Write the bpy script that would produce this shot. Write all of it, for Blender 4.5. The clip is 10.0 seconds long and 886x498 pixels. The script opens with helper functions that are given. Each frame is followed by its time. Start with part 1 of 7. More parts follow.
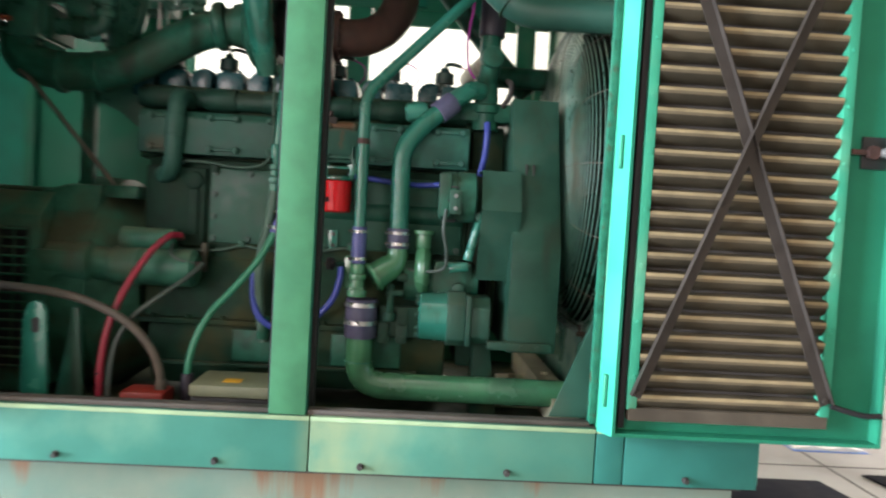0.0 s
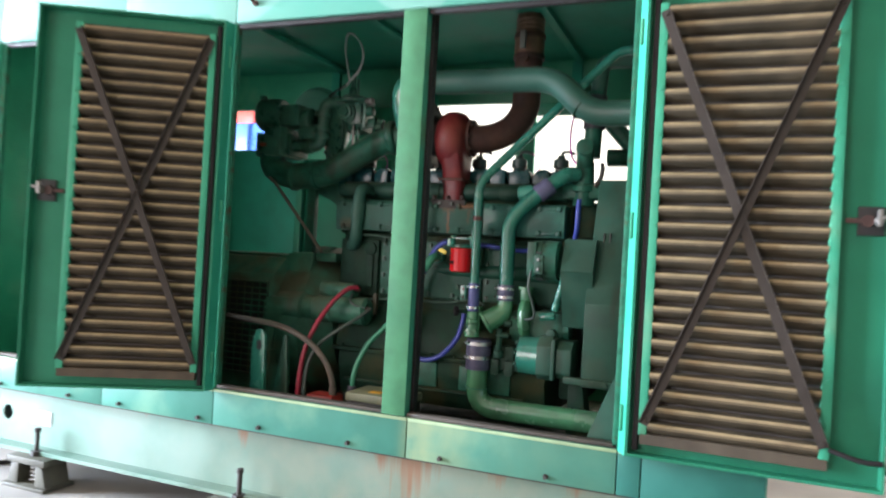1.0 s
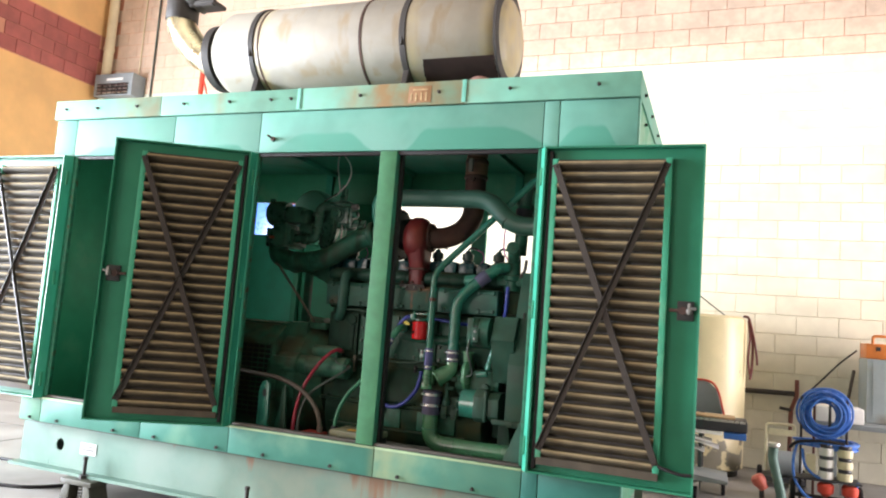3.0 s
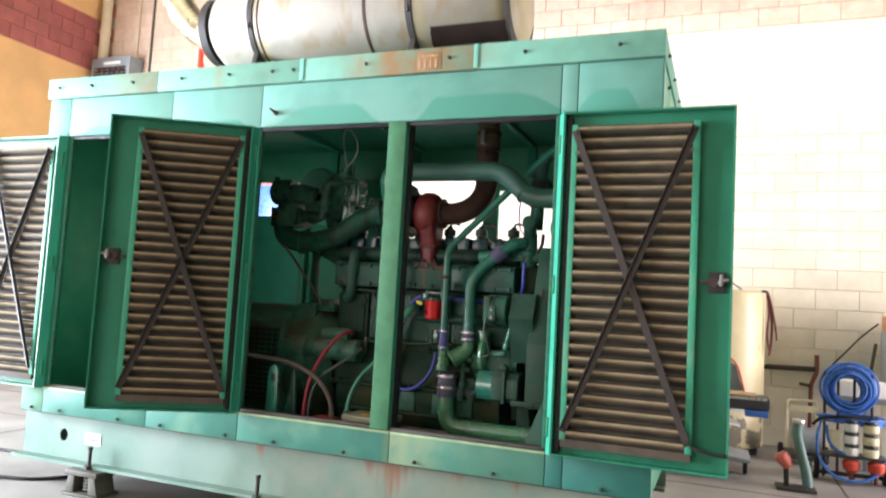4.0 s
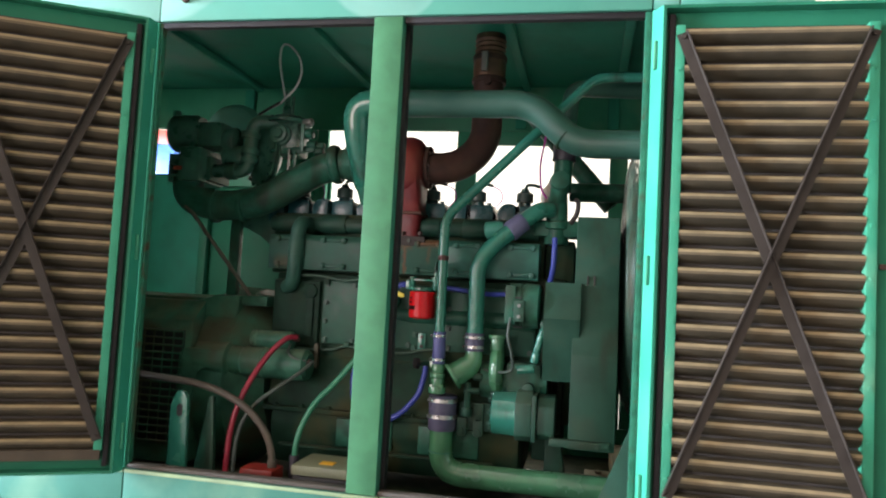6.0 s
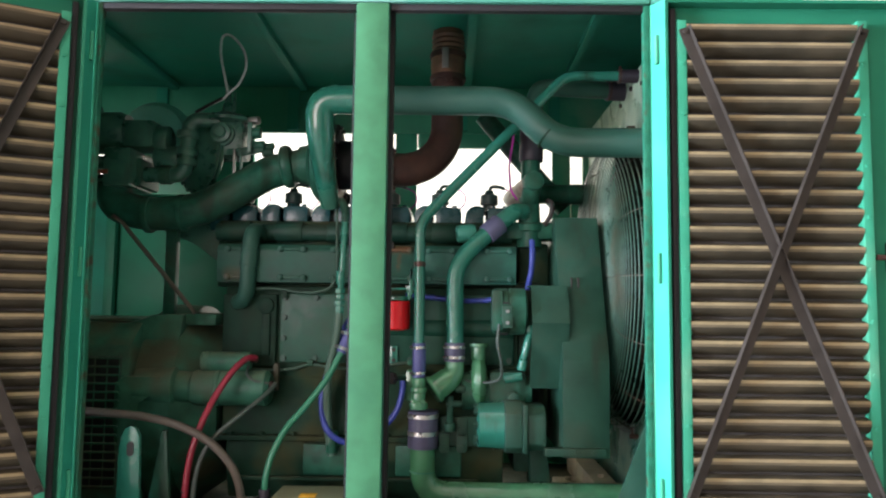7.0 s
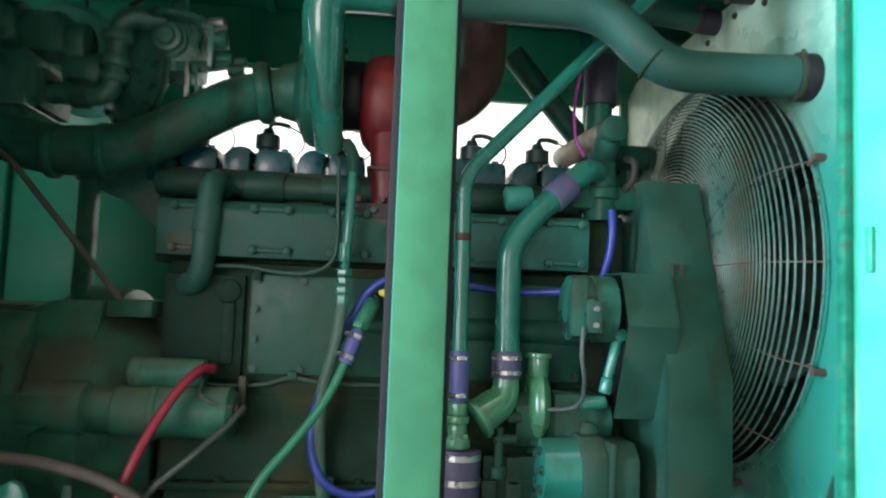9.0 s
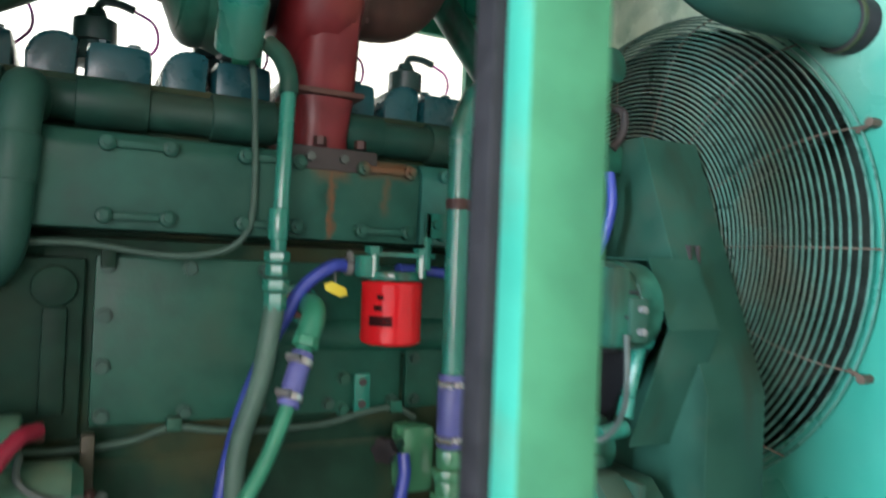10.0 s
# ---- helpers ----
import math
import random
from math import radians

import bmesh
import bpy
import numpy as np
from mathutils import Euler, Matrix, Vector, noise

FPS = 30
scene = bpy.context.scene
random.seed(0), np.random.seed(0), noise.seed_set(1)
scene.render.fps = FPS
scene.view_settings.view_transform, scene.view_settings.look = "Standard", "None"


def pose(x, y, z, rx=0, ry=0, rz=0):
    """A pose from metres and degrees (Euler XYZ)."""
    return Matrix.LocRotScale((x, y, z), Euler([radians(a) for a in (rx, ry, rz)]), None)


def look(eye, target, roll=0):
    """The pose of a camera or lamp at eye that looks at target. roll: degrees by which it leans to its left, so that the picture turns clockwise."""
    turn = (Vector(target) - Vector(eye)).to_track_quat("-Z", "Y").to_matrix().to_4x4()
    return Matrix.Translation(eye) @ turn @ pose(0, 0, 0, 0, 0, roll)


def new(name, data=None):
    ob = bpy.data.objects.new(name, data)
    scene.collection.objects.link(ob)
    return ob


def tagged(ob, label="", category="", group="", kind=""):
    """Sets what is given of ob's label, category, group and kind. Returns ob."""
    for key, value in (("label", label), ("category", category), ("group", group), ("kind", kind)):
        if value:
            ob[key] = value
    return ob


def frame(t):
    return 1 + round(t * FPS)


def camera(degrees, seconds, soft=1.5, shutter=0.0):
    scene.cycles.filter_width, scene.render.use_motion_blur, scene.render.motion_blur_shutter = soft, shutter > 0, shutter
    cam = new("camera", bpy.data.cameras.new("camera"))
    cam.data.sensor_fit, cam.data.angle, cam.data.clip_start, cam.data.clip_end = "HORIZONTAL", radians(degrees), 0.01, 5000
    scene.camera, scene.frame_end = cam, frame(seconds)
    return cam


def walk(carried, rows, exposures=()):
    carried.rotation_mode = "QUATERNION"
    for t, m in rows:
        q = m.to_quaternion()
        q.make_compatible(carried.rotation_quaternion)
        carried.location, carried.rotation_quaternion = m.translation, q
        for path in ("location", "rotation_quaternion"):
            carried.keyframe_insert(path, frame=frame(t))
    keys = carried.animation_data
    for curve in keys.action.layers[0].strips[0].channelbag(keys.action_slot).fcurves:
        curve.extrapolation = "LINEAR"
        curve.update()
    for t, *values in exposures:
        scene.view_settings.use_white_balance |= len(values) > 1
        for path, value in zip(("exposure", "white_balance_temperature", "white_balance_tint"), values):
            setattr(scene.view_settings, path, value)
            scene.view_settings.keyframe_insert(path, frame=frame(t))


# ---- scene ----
cam = camera(63.4, 10.0, soft=2.0, shutter=0.5)
PATH = [
    (0, (0.32, -1.973, 1.173), (0.407, 0.024, 1.085), 3.3),
    (0.5, (0.869, -2.175, 1.214), (0.36, -0.243, 1.124), 2.3),
    (1, (1.201, -2.551, 1.236), (0.454, -0.696, 1.257), 3.3),
    (1.5, (1.541, -2.948, 1.251), (0.717, -1.128, 1.352), 3.7),
    (2, (1.718, -3.25, 1.273), (0.877, -1.443, 1.434), 4.0),
    (2.5, (1.74, -3.477, 1.273), (1.002, -1.628, 1.471), 3.9),
    (2.7, (1.756, -3.514, 1.281), (1.032, -1.661, 1.484), 4.6),
    (3.8, (1.645, -3.46, 1.265), (0.915, -1.61, 1.474), 3.5),
    (4, (1.625, -3.355, 1.251), (0.892, -1.501, 1.409), 3.3),
    (4.5, (1.506, -3.048, 1.271), (0.753, -1.199, 1.388), 3.8),
    (5, (1.257, -2.768, 1.241), (0.573, -0.893, 1.355), 4.7),
    (5.5, (0.941, -2.523, 1.268), (0.498, -0.576, 1.385), 3.9),
    (5.7, (0.849, -2.418, 1.277), (0.395, -0.473, 1.39), 3.6),
    (6.8, (0.317, -2.17, 1.269), (0.258, -0.177, 1.432), 0.7),
    (7, (0.261, -2.171, 1.254), (0.232, -0.178, 1.418), 0.7),
    (7.5, (0.212, -2.142, 1.233), (0.137, -0.145, 1.321), 0.9),
    (8, (0.224, -2.04, 1.248), (0.157, -0.043, 1.322), 0.2),
    (8.5, (0.151, -1.707, 1.254), (0.192, 0.287, 1.408), 0.5),
    (9, (-0.085, -1.333, 1.242), (0.102, 0.653, 1.395), 2.2),
    (9.5, (-0.27, -0.945, 1.233), (0.336, 0.961, 1.272), 2.3),
    (10, (-0.452, -0.597, 1.313), (0.471, 1.178, 1.353), 2.3),
]
EXPOSURES = [(0, 0.0, 6700, 25), (1, 0.05, 6600, 28), (2.5, -0.35, 7100, 28), (4.5, -0.4, 6900, 30), (5.5, -0.2, 6900, 30), (7, 0.0, 6600, 27), (8.5, 0.1, 6400, 23), (9, 0.0, 6150, 20), (10, 0.25, 6300, 23)]
walk(cam, [(t, look(eye, target, roll)) for t, eye, target, roll in PATH], EXPOSURES)

# ---- light ----
world = bpy.data.worlds.new("hall_sky")
world.use_nodes = True
scene.world = world
wn = world.node_tree.nodes
sky = wn.new("ShaderNodeTexSky")
sky.sky_type = "NISHITA"
sky.sun_disc = False
sky.sun_elevation, sky.sun_rotation = radians(54), radians(180)
wn["Background"].inputs["Strength"].default_value = 0.12
world.node_tree.links.new(sky.outputs["Color"], wn["Background"].inputs["Color"])

sun_data = bpy.data.lights.new("sun", "SUN")
sun_data.energy, sun_data.angle, sun_data.color = 5.6, radians(5), (1.0, 0.93, 0.83)
sun = new("sun", sun_data)
sun.matrix_world = look((-0.6, -10, 14), (0, 0, 0))


def daylight(name, eye, target, width, height, watts, colour=(1.0, 0.97, 0.92)):
    """An area lamp filling a door or window opening of the hall."""
    data = bpy.data.lights.new(name, "AREA")
    data.shape, data.size, data.size_y, data.energy, data.color = "RECTANGLE", width, height, watts, colour
    lamp = new(name, data)
    lamp.matrix_world = look(eye, target)
    return lamp


# hall doors: one behind the walker to the left, one at the far left, one beyond the machine at the right
daylight("daylight_south_door", (-4.8, -8.85, 2.2), (-0.5, 0, 1.6), 4.2, 4.0, 560, (1.0, 0.97, 0.90))
daylight("daylight_west_door", (-7.85, -2.45, 2.1), (0, -0.7, 1.5), 2.9, 4.0, 4400, (0.70, 0.90, 1.0))
# skylight over the floor in front of the machine
daylight("daylight_skylight", (0.5, -2.2, 7.15), (0.5, -2.1, 0), 9.0, 2.2, 70, (1.0, 0.96, 0.86))
daylight("daylight_east_door", (8.85, 3.2, 1.8), (1.0, 5.3, 1.8), 3.0, 3.4, 1100, (0.90, 0.97, 1.0))


# ---- materials ----
def material(name, colour, rough=0.5, metal=0.0, grain=0.12, scale=18.0, bump=0.02, stain=None, stain_amount=0.0, stain_scale=2.5, spec=0.5, piece=0.0):
    """Base colour with cloudy variation at two scales, optional stains, fine relief and uneven gloss."""
    m = bpy.data.materials.new(name)
    m.use_nodes = True
    n, l = m.node_tree.nodes, m.node_tree.links
    b = n["Principled BSDF"]
    b.inputs["Metallic"].default_value = metal
    b.inputs["Specular IOR Level"].default_value = spec
    co = n.new("ShaderNodeTexCoord")
    geo = n.new("ShaderNodeNewGeometry")
    fine = n.new("ShaderNodeTexNoise")
    fine.inputs["Scale"].default_value, fine.inputs["Detail"].default_value = scale, 6
    l.new(geo.outputs["Position"], fine.inputs["Vector"])
    broad = n.new("ShaderNodeTexNoise")
    broad.inputs["Scale"].default_value, broad.inputs["Detail"].default_value = stain_scale, 5
    l.new(geo.outputs["Position"], broad.inputs["Vector"])
    both = n.new("ShaderNodeMath")
    both.operation = "ADD"
    l.new(fine.outputs["Fac"], both.inputs[0])
    l.new(broad.outputs["Fac"], both.inputs[1])
    val = n.new("ShaderNodeMapRange")
    val.inputs["From Min"].default_value, val.inputs["From Max"].default_value = 0.78, 1.22
    val.inputs["To Min"].default_value, val.inputs["To Max"].default_value = 1 - grain, 1 + grain
    l.new(both.outputs[0], val.inputs["Value"])
    hsv = n.new("ShaderNodeHueSaturation")
    hsv.inputs["Color"].default_value = (*colour, 1)
    l.new(val.outputs["Result"], hsv.inputs["Value"])
    out = hsv.outputs["Color"]
    if piece:
        info = n.new("ShaderNodeObjectInfo")
        vary = n.new("ShaderNodeMapRange")
        vary.inputs["To Min"].default_value, vary.inputs["To Max"].default_value = 1 - piece, 1 + piece
        l.new(info.outputs["Random"], vary.inputs["Value"])
        two = n.new("ShaderNodeHueSaturation")
        l.new(out, two.inputs["Color"])
        l.new(vary.outputs["Result"], two.inputs["Value"])
        out = two.outputs["Color"]
    if stain:
        ramp = n.new("ShaderNodeMapRange")
        ramp.inputs["From Min"].default_value, ramp.inputs["From Max"].default_value = 0.62 - 0.3 * stain_amount, 0.78 - 0.2 * stain_amount
        l.new(broad.outputs["Fac"], ramp.inputs["Value"])
        mix = n.new("ShaderNodeMix")
        mix.data_type = "RGBA"
        l.new(ramp.outputs["Result"], mix.inputs["Factor"])
        l.new(out, mix.inputs[6])
        mix.inputs[7].default_value = (*stain, 1)
        out = mix.outputs[2]
    l.new(out, b.inputs["Base Color"])
    gl = n.new("ShaderNodeMapRange")
    gl.inputs["From Min"].default_value, gl.inputs["From Max"].default_value = 0.78, 1.22
    gl.inputs["To Min"].default_value, gl.inputs["To Max"].default_value = max(0.04, rough - 0.1), min(1, rough + 0.12)
    l.new(both.outputs[0], gl.inputs["Value"])
    l.new(gl.outputs["Result"], b.inputs["Roughness"])
    if bump:
        bp = n.new("ShaderNodeBump")
        bp.inputs["Strength"].default_value, bp.inputs["Distance"].default_value = 0.35, bump * 0.1
        l.new(fine.outputs["Fac"], bp.inputs["Height"])
        l.new(bp.outputs["Normal"], b.inputs["Normal"])
    return m


M = {
    "paint": material("green_paint", (0.018, 0.245, 0.145), 0.42, grain=0.10, scale=9, stain=(0.12, 0.30, 0.19), stain_amount=0.2, spec=0.3),
    "faded": material("faded_green_paint", (0.115, 0.400, 0.320), 0.45, grain=0.12, scale=7, stain=(0.20, 0.44, 0.36), stain_amount=0.5, stain_scale=1.6, spec=0.3),
    "rail": material("sunbleached_green_paint", (0.036, 0.172, 0.130), 0.45, grain=0.12, scale=7, stain=(0.13, 0.27, 0.18), stain_amount=0.35, stain_scale=2.2, spec=0.15),
    "inside": material("dark_green_paint", (0.004, 0.215, 0.145), 0.65, grain=0.12, scale=6, stain=(0.01, 0.14, 0.09), stain_amount=0.25, spec=0.2),
    "engine": material("engine_green_paint", (0.011, 0.092, 0.060), 0.42, grain=0.4, scale=22, stain=(0.026, 0.050, 0.032), stain_amount=0.4, stain_scale=5, bump=0.05, spec=0.2),
    "oily": material("oily_engine_paint", (0.008, 0.034, 0.020), 0.6, grain=0.3, scale=18, stain=(0.040, 0.043, 0.018), stain_amount=0.45, stain_scale=5, bump=0.06, spec=0.12),
    "pipe": material("glossy_green_paint", (0.014, 0.160, 0.114), 0.22, grain=0.12, scale=14, stain=(0.04, 0.13, 0.09), stain_amount=0.2, stain_scale=4, spec=0.6),
    "head": material("blue_green_paint", (0.006, 0.058, 0.066), 0.24, spec=0.4, grain=0.2, scale=25, bump=0.04),
    "skid": material("skid_paint", (0.072, 0.168, 0.128), 0.5, grain=0.18, scale=5, stain=(0.145, 0.225, 0.185), stain_amount=0.5, stain_scale=1.8),
    "louvre": material("dirty_shaded_louvre_paint", (0.038, 0.031, 0.019), 0.7, grain=0.28, scale=12, stain=(0.055, 0.043, 0.026), stain_amount=0.4, stain_scale=3, piece=0.06, spec=0.2),
    "lip": material("dusty_lit_louvre_lip", (0.23, 0.178, 0.098), 0.75, grain=0.25, scale=14, stain=(0.17, 0.125, 0.075), stain_amount=0.35, stain_scale=3, piece=0.06, spec=0.2),
    "brace": material("dark_angle_iron", (0.030, 0.0235, 0.019), 0.5, spec=0.35, grain=0.2, scale=20),
    "rubber": material("black_rubber", (0.014, 0.013, 0.014), 0.6, spec=0.25, grain=0.2, scale=30),
    "rust": material("rusty_exhaust_steel", (0.055, 0.024, 0.019), 0.62, metal=0.2, grain=0.35, scale=16, stain=(0.10, 0.045, 0.03), stain_amount=0.45, stain_scale=5, bump=0.06),
    "red": material("red_turbo_paint", (0.125, 0.008, 0.010), 0.5, grain=0.22, scale=20, stain=(0.18, 0.03, 0.02), stain_amount=0.35, stain_scale=6, bump=0.05),
    "filter": material("red_enamel", (0.50, 0.010, 0.012), 0.16, grain=0.04, scale=10),
    "blue": material("blue_silicone_hose", (0.028, 0.050, 0.28), 0.4, grain=0.12, scale=30),
    "violet": material("violet_silicone_sleeve", (0.085, 0.095, 0.27), 0.5, grain=0.12, scale=40),
    "violet3": material("dark_violet_rubber", (0.022, 0.017, 0.028), 0.55, grain=0.15, scale=30),
    "steel": material("bright_steel", (0.55, 0.54, 0.52), 0.3, metal=0.9, grain=0.12, scale=40),
    "dulled": material("dulled_steel", (0.20, 0.20, 0.19), 0.4, metal=0.7, grain=0.2, scale=40),
    "grey": material("grey_metal", (0.20, 0.20, 0.19), 0.5, metal=0.4, grain=0.15, scale=30),
    "redcable": material("red_cable", (0.27, 0.016, 0.036), 0.4, grain=0.1, scale=30),
    "greycable": material("grey_cable", (0.050, 0.068, 0.058), 0.55, grain=0.2, scale=30),
    "browncable": material("dusty_brown_conduit", (0.085, 0.068, 0.052), 0.7, grain=0.25, scale=25),
    "black": material("black_plastic", (0.012, 0.012, 0.013), 0.45, grain=0.2, scale=20),
    "wire": material("magenta_wire", (0.42, 0.03, 0.32), 0.45, grain=0.1, scale=30),
    "guard": material("guard_wire_paint", (0.045, 0.125, 0.095), 0.35, spec=0.5, grain=0.3, scale=40, stain=(0.075, 0.085, 0.055), stain_amount=0.3, stain_scale=9),
    "cream": material("cream_paint", (0.62, 0.52, 0.34), 0.6, grain=0.1, scale=4),
    "muffler": material("white_heatproof_paint", (0.30, 0.28, 0.245), 0.5, grain=0.14, scale=5, stain=(0.26, 0.21, 0.15), stain_amount=0.4, stain_scale=2.2),
    "soot": material("sooty_steel", (0.03, 0.025, 0.022), 0.7, grain=0.3, scale=12),
    "concrete": material("concrete", (0.285, 0.272, 0.252), 0.58, grain=0.18, scale=3.0, stain=(0.18, 0.17, 0.155), stain_amount=0.4, stain_scale=0.9, bump=0.06),
    "block": material("cream_painted_block", (0.58, 0.555, 0.44), 0.8, grain=0.08, scale=6, bump=0.08, piece=0.05),
    "mortar": material("cream_painted_mortar", (0.66, 0.63, 0.50), 0.85, grain=0.08, scale=9, bump=0.08),
    "redmortar": material("red_mortar", (0.58, 0.25, 0.16), 0.85, grain=0.1, scale=9, bump=0.08),
    "redbrick": material("red_brick", (0.36, 0.10, 0.085), 0.8, grain=0.15, scale=8, bump=0.1, piece=0.1),
    "ochre": material("ochre_wall_paint", (0.72, 0.41, 0.17), 0.8, grain=0.1, scale=2, bump=0.06),
    "plaster": material("plain_plaster", (0.40, 0.355, 0.28), 0.85, grain=0.06, scale=2, bump=0.06),
}


# ---- mesh helpers ----
def box(bm, x0, x1, y0, y1, z0, z1, bevel=0.0, seg=2, m=None):
    made = bmesh.ops.create_cube(bm, size=1.0)["verts"]
    for v in made:
        v.co = Vector((x0 + (v.co.x + 0.5) * (x1 - x0), y0 + (v.co.y + 0.5) * (y1 - y0), z0 + (v.co.z + 0.5) * (z1 - z0)))
    if bevel > 0:
        edges = list({e for v in made for e in v.link_edges})
        r = bmesh.ops.bevel(bm, geom=edges, offset=bevel, segments=seg, profile=0.6, affect="EDGES")
        made = list({v for f in r["faces"] for v in f.verts} | {v for v in made if v.is_valid})
    if m is not None:
        bmesh.ops.transform(bm, matrix=m, verts=made)
    return made


def lathe(bm, p0, p1, profile, seg=24):
    """A turned body along the line p0-p1; profile rows: (share of the length, radius)."""
    p0, p1 = Vector(p0), Vector(p1)
    d = p1 - p0
    ax = d.normalized()
    u = ax.orthogonal().normalized()
    w = ax.cross(u)
    rings = []
    for s, r in profile:
        c = p0 + d * s
        rings.append([bm.verts.new(c + (u * math.cos(a) + w * math.sin(a)) * max(r, 1e-4)) for a in (2 * math.pi * k / seg for k in range(seg))])
    for a, b in zip(rings, rings[1:]):
        for k in range(seg):
            bm.faces.new((a[k], a[(k + 1) % seg], b[(k + 1) % seg], b[k]))
    bm.faces.new(rings[0][::-1])
    bm.faces.new(rings[-1])
    return [v for r in rings for v in r]


def cyl(bm, p0, p1, r, seg=20, bevel=0.0):
    n = (Vector(p1) - Vector(p0)).length
    if bevel:
        b = min(bevel / n, 0.4)
        return lathe(bm, p0, p1, [(0, r - bevel), (b * 0.35, r - bevel * 0.3), (b, r), (1 - b, r), (1 - b * 0.35, r - bevel * 0.3), (1, r - bevel)], seg)
    return lathe(bm, p0, p1, [(0, r), (1, r)], seg)


def rounded(points, bend, steps=6):
    """A polyline whose inner corners are rounded with the given cut-back."""
    pts = [Vector(p) for p in points]
    out = [pts[0]]
    for a, b, c in zip(pts, pts[1:], pts[2:]):
        d0, d1 = (a - b), (c - b)
        cut = min(bend, d0.length * 0.49, d1.length * 0.49)
        s, e = b + d0.normalized() * cut, b + d1.normalized() * cut
        for k in range(steps + 1):
            t = k / steps
            out.append(s * (1 - t) ** 2 + b * 2 * t * (1 - t) + e * t * t)
    out.append(pts[-1])
    return out


def smooth_line(points, steps=8):
    """A Catmull-Rom curve through the points, for hoses and cables."""
    p = [Vector(q) for q in points]
    p = [p[0] * 2 - p[1]] + p + [p[-1] * 2 - p[-2]]
    out = []
    for i in range(1, len(p) - 2):
        for k in range(steps):
            t = k / steps
            out.append(0.5 * (p[i] * 2 + (p[i + 1] - p[i - 1]) * t + (p[i - 1] * 2 - p[i] * 5 + p[i + 1] * 4 - p[i + 2]) * t * t
                              + (p[i] * 3 - p[i - 1] - p[i + 1] * 3 + p[i + 2]) * t ** 3))
    out.append(p[-2])
    return out


def sweep(bm, pts, radius, seg=16, ends=True):
    """A tube along pts; radius: one number, or one for each point."""
    pts = [Vector(q) for q in pts]
    rad = radius if isinstance(radius, (list, tuple)) else [radius] * len(pts)
    t0 = (pts[1] - pts[0]).normalized()
    u = t0.orthogonal().normalized()
    rings = []
    for i, q in enumerate(pts):
        t = (pts[min(i + 1, len(pts) - 1)] - pts[max(i - 1, 0)]).normalized()
        u = (u - t * u.dot(t)).normalized()
        w = t.cross(u)
        rings.append([bm.verts.new(q + (u * math.cos(a) + w * math.sin(a)) * rad[i]) for a in (2 * math.pi * k / seg for k in range(seg))])
    for a, b in zip(rings, rings[1:]):
        for k in range(seg):
            bm.faces.new((a[k], a[(k + 1) % seg], b[(k + 1) % seg], b[k]))
    if ends:
        bm.faces.new(rings[0][::-1])
        bm.faces.new(rings[-1])


def prism(bm, outline, axis, a0, a1, bevel=0.0):
    """A flat outline (pairs) drawn out along x, y or z from a0 to a1."""
    def at(p, a):
        return {"x": (a, p[0], p[1]), "y": (p[0], a, p[1]), "z": (p[0], p[1], a)}[axis]
    lo = [bm.verts.new(at(p, a0)) for p in outline]
    hi = [bm.verts.new(at(p, a1)) for p in outline]
    n = len(outline)
    faces = [bm.faces.new(lo[::-1]), bm.faces.new(hi)]
    for k in range(n):
        faces.append(bm.faces.new((lo[k], lo[(k + 1) % n], hi[(k + 1) % n], hi[k])))
    if bevel:
        bmesh.ops.bevel(bm, geom=list({e for f in faces for e in f.edges}), offset=bevel, segments=2, profile=0.6, affect="EDGES")


def loft(bm, rows, power=4.0, seg=28):
    """Rounded-rectangle rings stacked along z; rows: (z, x0, x1, y0, y1)."""
    rings = []
    for z, x0, x1, y0, y1 in rows:
        ring = []
        for k in range(seg):
            a = 2 * math.pi * k / seg
            c, q = math.cos(a), math.sin(a)
            r = (abs(c) ** power + abs(q) ** power) ** (-1 / power)
            ring.append(bm.verts.new(((x0 + x1) / 2 + r * c * (x1 - x0) / 2, (y0 + y1) / 2 + r * q * (y1 - y0) / 2, z)))
        rings.append(ring)
    for a, b in zip(rings, rings[1:]):
        for k in range(seg):
            bm.faces.new((a[k], a[(k + 1) % seg], b[(k + 1) % seg], b[k]))
    bm.faces.new(rings[0][::-1])
    bm.faces.new(rings[-1])


def hexbolt(bm, p, d, r=0.011, h=0.009):
    """A hexagon head with a washer at p, pointing along d."""
    p, d = Vector(p), Vector(d).normalized()
    cyl(bm, p, p + d * 0.003, r * 1.35, 12)
    cyl(bm, p + d * 0.003, p + d * (h + 0.003), r, 6)


def thing(name, at, label, category, group="", kind=""):
    ob = new(name)
    ob.location = at
    ob.empty_display_size = 0.1
    return tagged(ob, label, category, group, kind)


WORLD = {}


